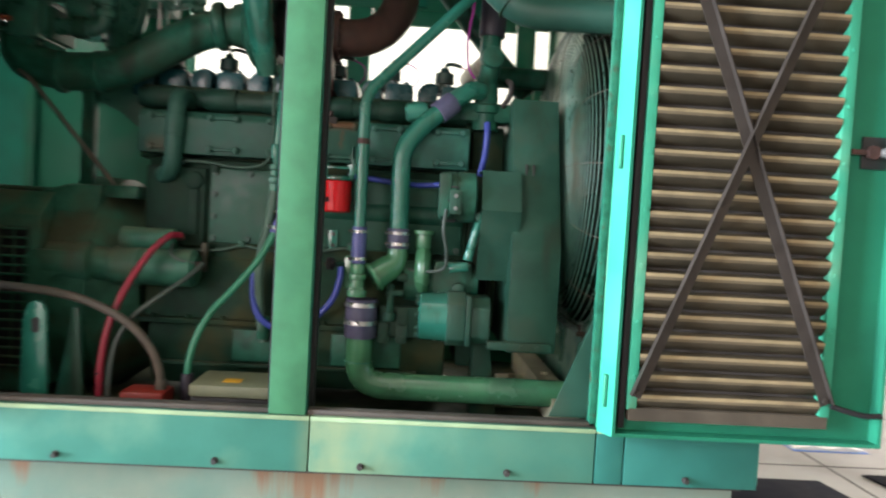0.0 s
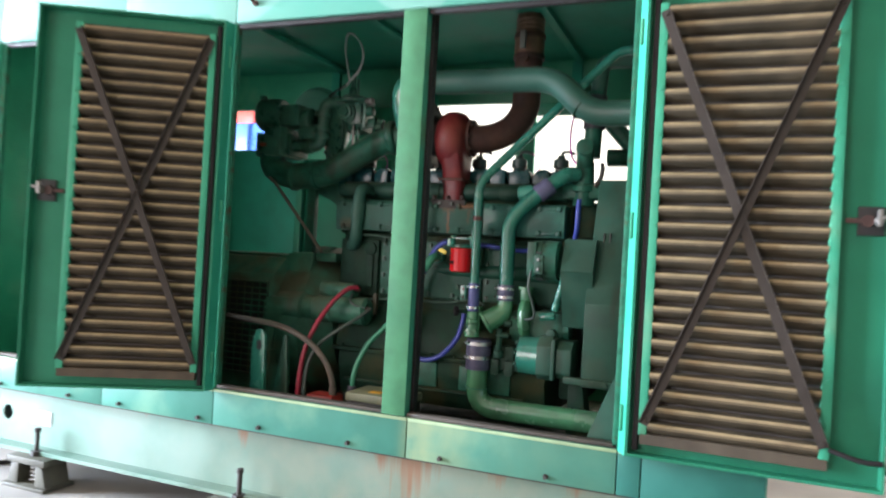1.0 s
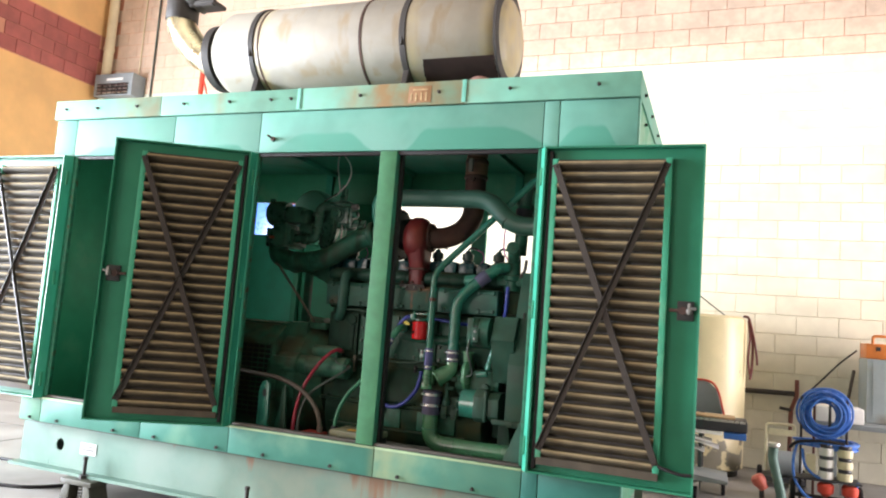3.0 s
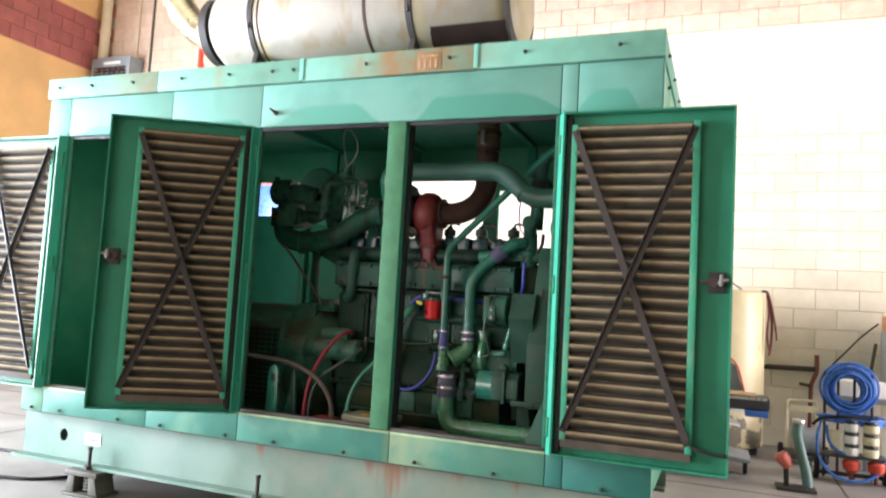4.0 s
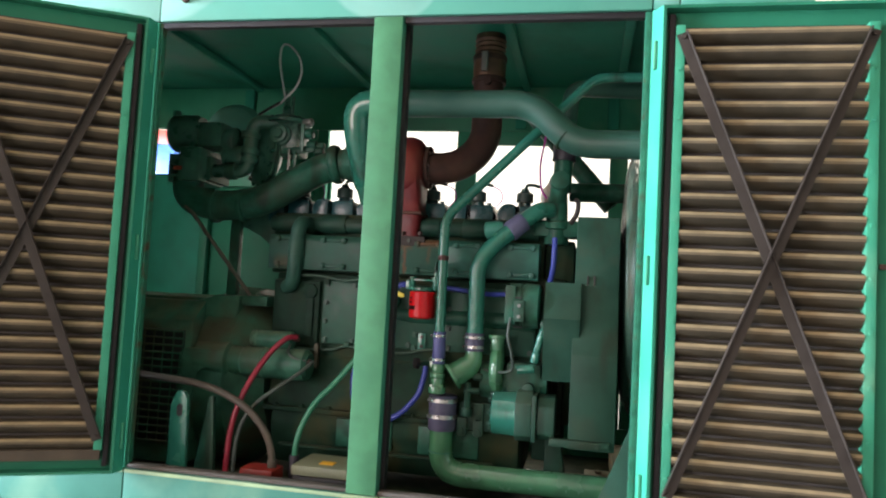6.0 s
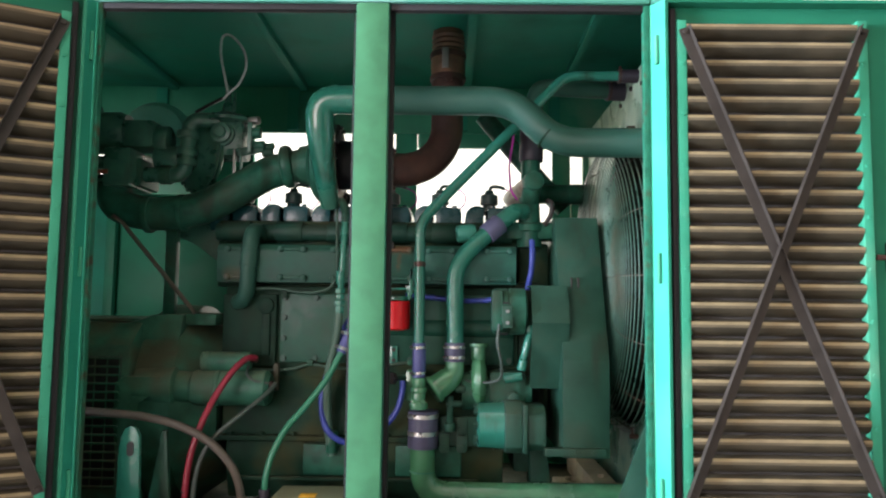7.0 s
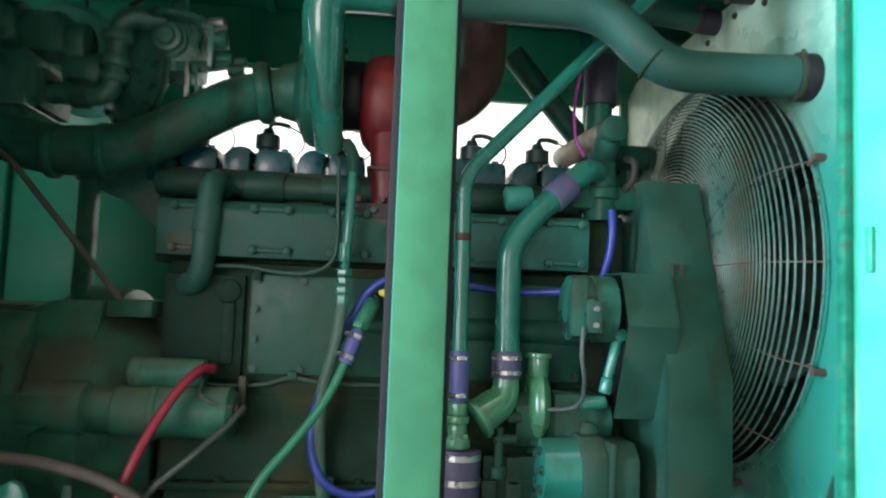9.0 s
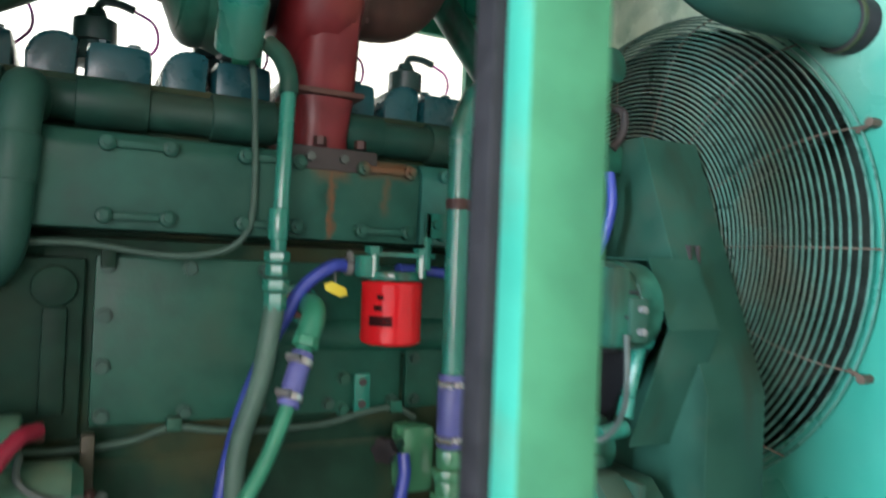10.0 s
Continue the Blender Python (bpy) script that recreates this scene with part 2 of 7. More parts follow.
def part(name, bm, mat, parent=None, label="", angle=35):
    """Links a bmesh, drawn in world places, as one mesh object under a thing or a part."""
    bmesh.ops.recalc_face_normals(bm, faces=bm.faces)
    co = [v.co for v in bm.verts]
    lo = Vector([min(c[i] for c in co) for i in range(3)])
    hi = Vector([max(c[i] for c in co) for i in range(3)])
    mid = (lo + hi) / 2
    for v in bm.verts:
        v.co -= mid
    me = bpy.data.meshes.new(name)
    bm.to_mesh(me)
    bm.free()
    me.polygons.foreach_set("use_smooth", [True] * len(me.polygons))
    me.set_sharp_from_angle(angle=radians(angle))
    me.materials.append(M[mat] if isinstance(mat, str) else mat)
    ob = new(name, me)
    ob.location = mid
    WORLD[ob] = mid
    if parent:
        ob.parent = parent
        base = WORLD.get(parent, parent.location)
        ob.matrix_parent_inverse = Matrix.Translation(-Vector(base))
    return tagged(ob, label) if label else ob


def shared(name, me, at, parent, turn=None):
    """One more piece on an existing mesh."""
    ob = new(name, me)
    ob.location = at
    if turn:
        ob.rotation_euler = turn
    ob.parent = parent
    base = WORLD.get(parent, parent.location)
    ob.matrix_parent_inverse = Matrix.Translation(-Vector(base))
    return ob


def pipe_part(name, pts, r, mat, parent, bend=0.06, seg=18, label=""):
    bm = bmesh.new()
    sweep(bm, rounded(pts, bend), r, seg)
    return part(name, bm, mat, parent, label)


def hose_part(name, pts, r, mat, parent, seg=12, label=""):
    bm = bmesh.new()
    sweep(bm, smooth_line(pts), r, seg)
    return part(name, bm, mat, parent, label)


def cyl_part(name, p0, p1, r, mat, parent, bevel=0.003, seg=24, label=""):
    bm = bmesh.new()
    cyl(bm, p0, p1, r, seg, bevel)
    return part(name, bm, mat, parent, label)


def box_part(name, b, mat, parent, bevel=0.004, label="", seg=2):
    bm = bmesh.new()
    box(bm, *b, bevel=bevel, seg=seg)
    return part(name, bm, mat, parent, label)


def setting(name, bm, mat, label, category):
    return tagged(part(name, bm, mat), label, category, kind="structure")


# ---- the hall ----
WN, WW, WE, WS, TOP = 5.0, -7.7, 9.0, -9.0, 7.2


def hall():
    bm = bmesh.new()
    box(bm, WW - 6, WE + 6, WS - 6, WN + 0.3, -0.3, 0)
    setting("floor", bm, "concrete", "pale grey worn concrete workshop floor", "floor")
    bm = bmesh.new()
    box(bm, WW - 0.3, WE + 0.3, WN + 0.003, WN + 0.3, 0, 4.5)
    setting("wall_north", bm, "mortar", "cream painted concrete block wall of the workshop", "wall")
    # west wall with its door opening
    bm = bmesh.new()
    box(bm, WW - 0.3, WW, WS, -4.0, 0, TOP)
    box(bm, WW - 0.3, WW, 2.80, WN + 0.06, 0, TOP)
    box(bm, WW - 0.3, WW, -4.0, 2.80, 4.3, TOP)
    setting("wall_west", bm, "ochre", "ochre painted workshop wall with a dark red band", "wall")
    # housing of the roll-up door over the opening, and its guide post
    bm = bmesh.new()
    box(bm, WW + 0.004, WW + 0.35, -4.1, 2.74, 4.05, 5.6, 0.02)
    setting("door_housing", bm, "plaster", "pale grey housing of the raised hall door", "door")
    bm = bmesh.new()
    box(bm, WW + 0.004, WW + 0.12, 2.745, 2.90, 0, 5.6, 0.008)
    setting("door_guide", bm, "plaster", "pale steel guide post of the hall door", "door")
    bm = bmesh.new()
    box(bm, WE, WE + 0.3, WS, 1.6, 0, TOP)
    box(bm, WE, WE + 0.3, 4.6, WN + 0.06, 0, TOP)
    box(bm, WE, WE + 0.3, 1.6, 4.6, 3.6, TOP)
    setting("wall_east", bm, "plaster", "plain plastered workshop wall", "wall")
    bm = bmesh.new()
    box(bm, WW - 0.3, -7.0, WS - 0.3, WS, 0, TOP)
    box(bm, -2.6, WE + 0.3, WS - 0.3, WS, 0, TOP)
    box(bm, -7.0, -2.6, WS - 0.3, WS, 4.3, TOP)
    setting("wall_south", bm, "plaster", "plain plastered workshop wall with a wide doorway", "wall")
    # ceiling with a skylight strip over the space behind the machine
    bm = bmesh.new()
    box(bm, WW - 0.3, WE + 0.3, WS - 0.3, -3.35, TOP, TOP + 0.2)
    box(bm, WW - 0.3, WE + 0.3, -1.05, 0.84, TOP, TOP + 0.2)
    box(bm, WW - 0.3, WE + 0.3, 3.2, WN + 0.3, TOP, TOP + 0.2)
    for y0, y1, a, b in ((0.84, 3.2, -4.2, 7.0), (-3.35, -1.05, -4.05, 5.05)):
        box(bm, WW - 0.3, a, y0, y1, TOP, TOP + 0.2)
        box(bm, b, WE + 0.3, y0, y1, TOP, TOP + 0.2)
    box(bm, -4.05, 5.05, -3.35, -1.05, TOP + 0.1, TOP + 0.12)
    setting("ceiling", bm, "plaster", "plain pale workshop ceiling with two skylight strips", "ceiling")


hall()


# ---- the skid ----
def skid():
    s = thing("steel_skid", (-0.6, 0.85, 0.15), "long pale green rust-streaked steel skid beam under the generator", "skid")
    for n, y in enumerate((0.07, 1.63)):
        sgn = 1 if n == 0 else -1
        bm = bmesh.new()
        # channel: web, top and bottom flanges, with a round lifting hole near the end
        hole, seg = (-2.215, 0.31), 24
        ring = [(hole[0] + 0.034 * math.cos(a), hole[1] + 0.038 * math.sin(a)) for a in (2 * math.pi * k / seg for k in range(seg))]
        def web(x0, x1):
            box(bm, x0, x1, min(y, y + sgn * 0.014), max(y, y + sgn * 0.014), 0.168, 0.447)
        web(-2.555, -2.30), web(-2.13, 1.30)
        for yy in (y, y + sgn * 0.014):
            inner = [bm.verts.new((px, yy, pz)) for px, pz in ring]
            outer = []
            for k in range(seg):
                a = 2 * math.pi * k / seg
                c, sn = math.cos(a), math.sin(a)
                q = min(0.085 / max(abs(c), 1e-6), (0.137 if sn > 0 else 0.142) / max(abs(sn), 1e-6))
                outer.append(bm.verts.new((hole[0] + q * c, yy, hole[1] + q * sn)))
            for k in range(seg):
                bm.faces.new((inner[k], inner[(k + 1) % seg], outer[(k + 1) % seg], outer[k]))
        box(bm, -2.57, 1.30, min(y - sgn * 0.075, y + sgn * 0.1), max(y - sgn * 0.075, y + sgn * 0.1), 0.152, 0.17)
        part("beam", bm, "skid", s)
    for x in (-2.4, -1.2, 0.1, 1.2):
        box_part("cross_member", (x - 0.05, x + 0.05, 0.09, 1.61, 0.2, 0.42), "skid", s, 0.004)
    # sticker with unreadable print
    bm = bmesh.new()
    box(bm, -2.035, -1.905, 0.066, 0.0695, 0.275, 0.345)
    lab = part("sticker", bm, "steel", s, "small white sticker with grey print")
    lab.data.materials[0] = material("sticker_paper", (0.62, 0.66, 0.66), 0.6, grain=0.05)
    bm = bmesh.new()
    box(bm, -2.01, -1.93, 0.0645, 0.067, 0.318, 0.33)
    box(bm, -2.02, -1.92, 0.0645, 0.067, 0.296, 0.312)
    part("print", bm, "grey", lab)
    return s


skid()


def spring_foot(x, y):
    """A cast spring mount: base plate, two cheeks, top plate, spring and stud."""
    f = thing("spring_mount", (x, y, 0), "dull olive cast vibration mount with a spring under the skid", "mount", "mounts under the skid")
    olive = M["mount"]
    bm = bmesh.new()
    box(bm, x - 0.14, x + 0.14, y - 0.09, y + 0.09, 0, 0.018, 0.004)
    part("base_plate", bm, olive, f)
    for sx in (-1, 1):
        bm = bmesh.new()
        prism(bm, [(x + sx * 0.13, 0.018), (x + sx * 0.10, 0.118), (x + sx * 0.055, 0.118), (x + sx * 0.06, 0.018)], "y", y - 0.07, y + 0.07, 0.004)
        part("cheek", bm, olive, f)
    bm = bmesh.new()
    box(bm, x - 0.125, x + 0.125, y - 0.08, y + 0.08, 0.118, 0.15, 0.005)
    part("top_plate", bm, olive, f)
    bm = bmesh.new()
    coil = [(x + 0.033 * math.cos(a), y + 0.033 * math.sin(a), 0.02 + 0.096 * a / (10 * math.pi)) for a in (k * math.pi / 7 for k in range(71))]
    sweep(bm, coil, 0.007, 8)
    part("spring", bm, "grey", f)
    bm = bmesh.new()
    cyl(bm, (x, y - 0.02, 0.15), (x, y - 0.02, 0.172), 0.028, 6)
    cyl(bm, (x, y - 0.02, 0.172), (x, y - 0.02, 0.275), 0.011, 12)
    cyl(bm, (x, y - 0.02, 0.262), (x, y - 0.02, 0.282), 0.015, 12, 0.003)
    part("stud", bm, "soot", f)


M["mount"] = material("olive_cast_iron", (0.055, 0.055, 0.038), 0.6, grain=0.3, scale=20)
for fx in (-1.91, -0.70, 0.6):
    spring_foot(fx, 0.02)
for fx in (-1.91, -0.70, 0.6):
    spring_foot(fx, 1.68)


# ---- the enclosure ----
X0, X1, YB = -2.53, 1.34, 1.70
ZB, ZS, ZH, ZF, ZR = 0.447, 0.607, 2.207, 2.455, 2.585
SEAMS = (X0, -2.345, -1.513, -0.865, 0.867, 0.949, X1)

enclosure = thing("generator_enclosure", ((X0 + X1) / 2, 0.85, 0.447), "green sheet-steel generator enclosure with open louvred doors on a skid", "enclosure")


def bolts_part(places, d, parent, r=0.0075, mat="soot", name="bolt"):
    for p in places:
        bm = bmesh.new()
        hexbolt(bm, p, d, r, 0.012)
        part(name, bm, mat, parent)


def shell():
    e = enclosure
    # header panels over the doors, lower rail panels, roof fascia: separate sheets with open seams
    for n, (a, b) in enumerate(zip(SEAMS, SEAMS[1:])):
        box_part("header_panel", (a + 0.002, b - 0.002, 0.0, 0.05, ZH, ZF - 0.004), "header", e, 0.003)
    rails = (X0, -2.345, -1.513, -0.865, 0.065, 0.867, 0.949, X1)
    for a, b in zip(rails, rails[1:]):
        box_part("rail_panel", (a + 0.002, b - 0.002, 0.0, 0.05, ZB, ZS - 0.004), "rail" if a < 0.86 else "endrail", e, 0.003)
    for a, b in zip(rails, rails[1:]):
        box_part("rail_lip", (a + 0.002, b - 0.002, -0.003, -0.0005, ZS - 0.016, ZS - 0.004), "lipdust", e, 0.0008)
    # dark strip added for the shadow line between rail and skid
    box_part("gasket", (X0 + 0.01, X1 - 0.045, 0.006, 0.068, ZB - 0.006, ZB - 0.0005), "soot", e, 0.001)
    fas = (X0 - 0.02, -1.635, -0.604, 0.426, X1 + 0.006)
    for a, b in zip(fas, fas[1:]):
        bm = bmesh.new()
        box(bm, a + 0.001, b - 0.001, -0.014, 0.006, ZF, ZR, 0.003)
        part("roof_fascia", bm, "fascia", e)
    for x in (-0.604, 0.426):
        box_part("joint_strip", (x - 0.012, x + 0.012, -0.019, -0.0145, ZF + 0.005, ZR), "faded", e, 0.001)
    box_part("roof", (X0 - 0.02, X1 + 0.006, 0.008, YB + 0.01, ZR - 0.012, ZR), "faded", e, 0.002)
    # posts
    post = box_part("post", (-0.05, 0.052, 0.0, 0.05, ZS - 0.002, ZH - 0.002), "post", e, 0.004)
    # side faces get a brighter green that stands for the west light on them
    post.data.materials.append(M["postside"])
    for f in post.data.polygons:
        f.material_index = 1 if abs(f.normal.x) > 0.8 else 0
    box_part("end_post", (X0, -2.345, 0.002, 0.05, ZS - 0.002, ZH - 0.002), "paint", e, 0.004)
    box_part("front_panel", (-1.511, -0.867, 0.004, 0.05, ZS - 0.002, ZH - 0.002), "paint", e, 0.003)
    box_part("front_panel", (0.867, X1, 0.004, 0.05, ZS - 0.002, ZH - 0.002), "paint", e, 0.003)
    # jamb flanges inside the openings
    for a, b in ((0.846, 0.866), (-0.866, -0.856), (-2.345, -2.315), (-1.54, -1.512)):
        box_part("jamb", (a, b, 0.010, 0.036, ZS, ZH - 0.003), "jambpaint", e, 0.002)
    # rubber seals round the openings
    for a, b in ((-0.064, -0.036), (0.038, 0.066)):
        box_part("door_seal", (a, b, 0.0505, 0.092, ZS, ZH), "rubber", e, 0.004)
    for a, b in ((-0.865, -0.05), (0.056, 0.865), (-2.34, -1.513)):
        box_part("door_seal", (a, b, 0.012, 0.04, ZH - 0.022, ZH - 0.001), "rubber", e, 0.004)
        box_part("sill", (a, b, 0.01, 0.05, ZS - 0.003, ZS + 0.012), "sill", e, 0.004)
    # end walls and the back wall with its two openings
    box_part("end_wall", (X1 - 0.02, X1 - 0.002, 0.052, YB - 0.031, ZB, ZR - 0.013), "paint", e, 0.002)
    box_part("end_wall", (X0 + 0.002, X0 + 0.02, 0.052, YB - 0.031, ZB, ZR - 0.013), "paint", e, 0.002)
    for a, b, z0, z1 in ((X0, -2.30, ZB, 2.2), (-0.90, -0.83, ZS, 2.2), (-2.30, -0.83, ZB, ZS), (0.62, 0.79, ZS, 1.56), (-0.06, 0.06, ZS, 2.2), (0.79, 0.89, ZS, 2.2), (0.06, 0.79, 2.122, 2.2), (0.955, X1, ZB, 2.2), (0.89, 0.955, ZS, 1.93), (0.89, 0.955, 2.14, 2.2), (-0.83, 0.955, ZB, ZS), (X0, X1, 2.2, ZR - 0.013), (-1.60, -0.90, 1.85, 2.2)):
        box_part("back_panel", (a + 0.002, b - 0.002, YB - 0.03, YB, z0 + 0.001, z1 - 0.001), "paint", e, 0.002)
    # east end: corner angle, roof edge and side bolts
    box_part("corner_angle", (X1 - 0.001, X1 + 0.004, 0.010, 0.055, ZB + 0.01, ZF - 0.004), "faded", e, 0.001)
    box_part("roof_fascia", (X1 - 0.001, X1 + 0.0055, 0.008, YB, ZF, ZR - 0.013), "fascia", e, 0.001)
    bolts_part([(X1 + 0.0055, y, 2.52) for y in (0.18, 0.55, 0.95, 1.35)] + [(X1 - 0.002, y, 2.40) for y in (0.30, 0.80, 1.30)], (1, 0, 0), e)
    for x in (-1.34, -0.62, 0.30, 0.80):
        box_part("back_stiffener", (x - 0.03, x + 0.03, YB - 0.055, YB - 0.031, 2.21, ZF - 0.02), "inside", e, 0.003)
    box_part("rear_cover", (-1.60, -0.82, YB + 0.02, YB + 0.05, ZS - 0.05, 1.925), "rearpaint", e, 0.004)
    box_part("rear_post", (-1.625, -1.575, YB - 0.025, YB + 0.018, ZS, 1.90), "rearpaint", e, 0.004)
    box_part("rear_cover", (-2.33, -1.602, YB + 0.02, YB + 0.05, ZS - 0.05, 1.925), "inside", e, 0.004)
    # roof lining and its angled braces
    box_part("roof_lining", (X0 + 0.03, X1 - 0.03, 0.055, YB - 0.06, ZF - 0.012, ZF - 0.002), "inside", e, 0.002)
    for x in (-1.25, -0.55, 0.33, 0.83):
        bm = bmesh.new()
        box(bm, x - 0.02, x + 0.02, 0.06, YB - 0.1, ZF - 0.045, ZF - 0.013, 0.003)
        part("roof_brace", bm, "inside", e)
    # panel added between far bay and engine bay to block the west light
    box_part("bulkhead", (-1.545, -1.520, 0.056, 0.52, 0.453, ZF - 0.05), "inside", e, 0.003)
    # machine deck
    box_part("deck", (X0 + 0.03, X1 - 0.03, 0.06, YB - 0.035, 0.43, 0.452), "oily", e, 0.002)
    # bolts along fascia and rail
    fx = [-2.45, -2.17, -1.83, -1.45, -1.10, -0.80, -0.66, -0.20, 0.28, 0.68, 1.14]
    bolts_part([(x, -0.014, 2.525) for x in fx], (0, -1, 0), e)
    rx = [-2.43, -2.19, -1.72, -1.40, -0.94, -0.62, -0.19, 0.21, 0.62, 1.13]
    bolts_part([(x, 0.0, 0.468) for x in rx], (0, -1, 0), e)
    bm = bmesh.new()
    box(bm, 0.10, 0.235, -0.0165, -0.0143, 2.468, 2.562, 0.0005)
    lab = part("fascia_label", bm, material("faded_orange_label", (0.25, 0.125, 0.05), 0.6), e, "faded orange label with worn pale print")
    bm = bmesh.new()
    for x0, x1, z0, z1 in ((0.125, 0.215, 2.537, 2.545), (0.113, 0.122, 2.48, 2.52), (0.140, 0.152, 2.478, 2.522), (0.172, 0.181, 2.48, 2.525), (0.200, 0.212, 2.478, 2.525)):
        box(bm, x0, x1, -0.0185, -0.0164, z0, z1)
    part("print", bm, material("worn_print", (0.40, 0.27, 0.13), 0.6, grain=0.3, scale=60), lab)
    # door stay pin on the header
    bm = bmesh.new()
    cyl(bm, (-0.765, 0.0, 2.285), (-0.765, -0.06, 2.295), 0.006, 8)
    cyl(bm, (-0.765, -0.012, 2.287), (-0.765, 0.001, 2.285), 0.014, 12)
    part("stay_pin", bm, "rust", e)


def placed(m):
    """Position sockets and the paint's colour input of a material, for stains with a place of their own."""
    n, l = m.node_tree.nodes, m.node_tree.links
    geo = n.new("ShaderNodeNewGeometry")
    xyz = n.new("ShaderNodeSeparateXYZ")
    l.new(geo.outputs["Position"], xyz.inputs[0])
    b = n["Principled BSDF"]
    return n, l, geo, xyz, b, b.inputs["Base Color"].links[0].from_socket


def blend(n, l, b, src, factor, colour):
    mix = n.new("ShaderNodeMix")
    mix.data_type = "RGBA"
    l.new(factor, mix.inputs["Factor"])
    l.new(src, mix.inputs[6])
    mix.inputs[7].default_value = (*colour, 1)
    l.new(mix.outputs[2], b.inputs["Base Color"])


def mathnode(n, l, op, a, c):
    q = n.new("ShaderNodeMath")
    q.operation = op
    for i, v in enumerate((a, c)):
        if isinstance(v, (int, float)):
            q.inputs[i].default_value = v
        else:
            l.new(v, q.inputs[i])
    return q.outputs[0]


def along_x(m, x0, x1, stops, colour, axis="X"):
    """Rust, dust and painted light, varying along the machine, broken up by cloudy noise."""
    n, l, geo, xyz, b, src = placed(m)
    r = n.new("ShaderNodeMapRange")
    r.inputs["From Min"].default_value, r.inputs["From Max"].default_value = x0, x1
    l.new(xyz.outputs[axis], r.inputs["Value"])
    ramp = n.new("ShaderNodeValToRGB")
    els = ramp.color_ramp.elements
    els[0].position, els[0].color = stops[0][0], (stops[0][1],) * 3 + (1,)
    els[1].position, els[1].color = stops[-1][0], (stops[-1][1],) * 3 + (1,)
    for p, v in stops[1:-1]:
        e = els.new(p)
        e.color = (v, v, v, 1)
    l.new(r.outputs["Result"], ramp.inputs["Fac"])
    tex = n.new("ShaderNodeTexNoise")
    tex.inputs["Scale"].default_value, tex.inputs["Detail"].default_value = 9, 5
    l.new(geo.outputs["Position"], tex.inputs["Vector"])
    k = n.new("ShaderNodeMapRange")
    k.inputs["From Min"].default_value, k.inputs["From Max"].default_value = 0.30, 0.62
    k.inputs["To Min"].default_value, k.inputs["To Max"].default_value = 0.35, 1.0
    l.new(tex.outputs["Fac"], k.inputs["Value"])
    blend(n, l, b, src, mathnode(n, l, "MULTIPLY", ramp.outputs["Color"], k.outputs["Result"]), colour)
    return m


def scalloped(m, colour):
    """Unfaded paint that the closed doors used to cover: arcs along the lower edge of the header."""
    n, l, geo, xyz, b, src = placed(m)
    height = None
    for a0, a1, b0, b1, h in ((-1.42, -1.25, -1.05, -0.90, 0.055), (-0.86, -0.52, -0.30, -0.05, 0.115), (0.07, 0.24, 0.60, 1.02, 0.125), (0.90, 1.06, 1.16, 1.27, 0.115), (-2.3, -2.1, -1.75, -1.55, 0.06)):
        up, dn = n.new("ShaderNodeMapRange"), n.new("ShaderNodeMapRange")
        for r, p, q in ((up, a0, a1), (dn, b1, b0)):
            r.interpolation_type = "SMOOTHERSTEP"
            r.inputs["From Min"].default_value, r.inputs["From Max"].default_value = p, q
            l.new(xyz.outputs["X"], r.inputs["Value"])
        one = mathnode(n, l, "MULTIPLY", mathnode(n, l, "MULTIPLY", up.outputs["Result"], dn.outputs["Result"]), h)
        height = one if height is None else mathnode(n, l, "MAXIMUM", height, one)
    tex = n.new("ShaderNodeTexNoise")
    tex.inputs["Scale"].default_value, tex.inputs["Detail"].default_value = 14, 4
    l.new(geo.outputs["Position"], tex.inputs["Vector"])
    edge = mathnode(n, l, "ADD", mathnode(n, l, "ADD", height, 2.195), mathnode(n, l, "MULTIPLY", tex.outputs["Fac"], 0.02))
    r = n.new("ShaderNodeMapRange")
    r.inputs["From Min"].default_value, r.inputs["From Max"].default_value = -0.004, 0.014
    r.inputs["To Max"].default_value = 0.75
    l.new(mathnode(n, l, "SUBTRACT", edge, xyz.outputs["Z"]), r.inputs["Value"])
    blend(n, l, b, src, r.outputs["Result"], colour)
    return m


def rust_patches(m, patches, colour=(0.13, 0.055, 0.022)):
    """Rust where water stands and runs: ragged patches (x0, x1, z0, z1, amount)."""
    n, l, geo, xyz, b, src = placed(m)
    tex = n.new("ShaderNodeTexNoise")
    tex.inputs["Scale"].default_value, tex.inputs["Detail"].default_value = 38, 5
    l.new(geo.outputs["Position"], tex.inputs["Vector"])
    jitter = mathnode(n, l, "MULTIPLY", mathnode(n, l, "SUBTRACT", tex.outputs["Fac"], 0.5), 0.03)
    total = None
    for x0, x1, z0, z1, amount in patches:
        mask = None
        for axis, lo, hi, soft in (("X", x0, x1, min(0.012, (x1 - x0) * 0.5)), ("Z", z0, z1, 0.014)):
            v = mathnode(n, l, "ADD", xyz.outputs[axis], jitter)
            for p, q in ((lo - soft, lo + soft), (hi + soft, hi - soft)):
                r = n.new("ShaderNodeMapRange")
                r.inputs["From Min"].default_value, r.inputs["From Max"].default_value = p, q
                l.new(v, r.inputs["Value"])
                mask = r.outputs["Result"] if mask is None else mathnode(n, l, "MULTIPLY", mask, r.outputs["Result"])
        mask = mathnode(n, l, "MULTIPLY", mask, amount)
        total = mask if total is None else mathnode(n, l, "MAXIMUM", total, mask)
    blend(n, l, b, src, total, colour)
    return m


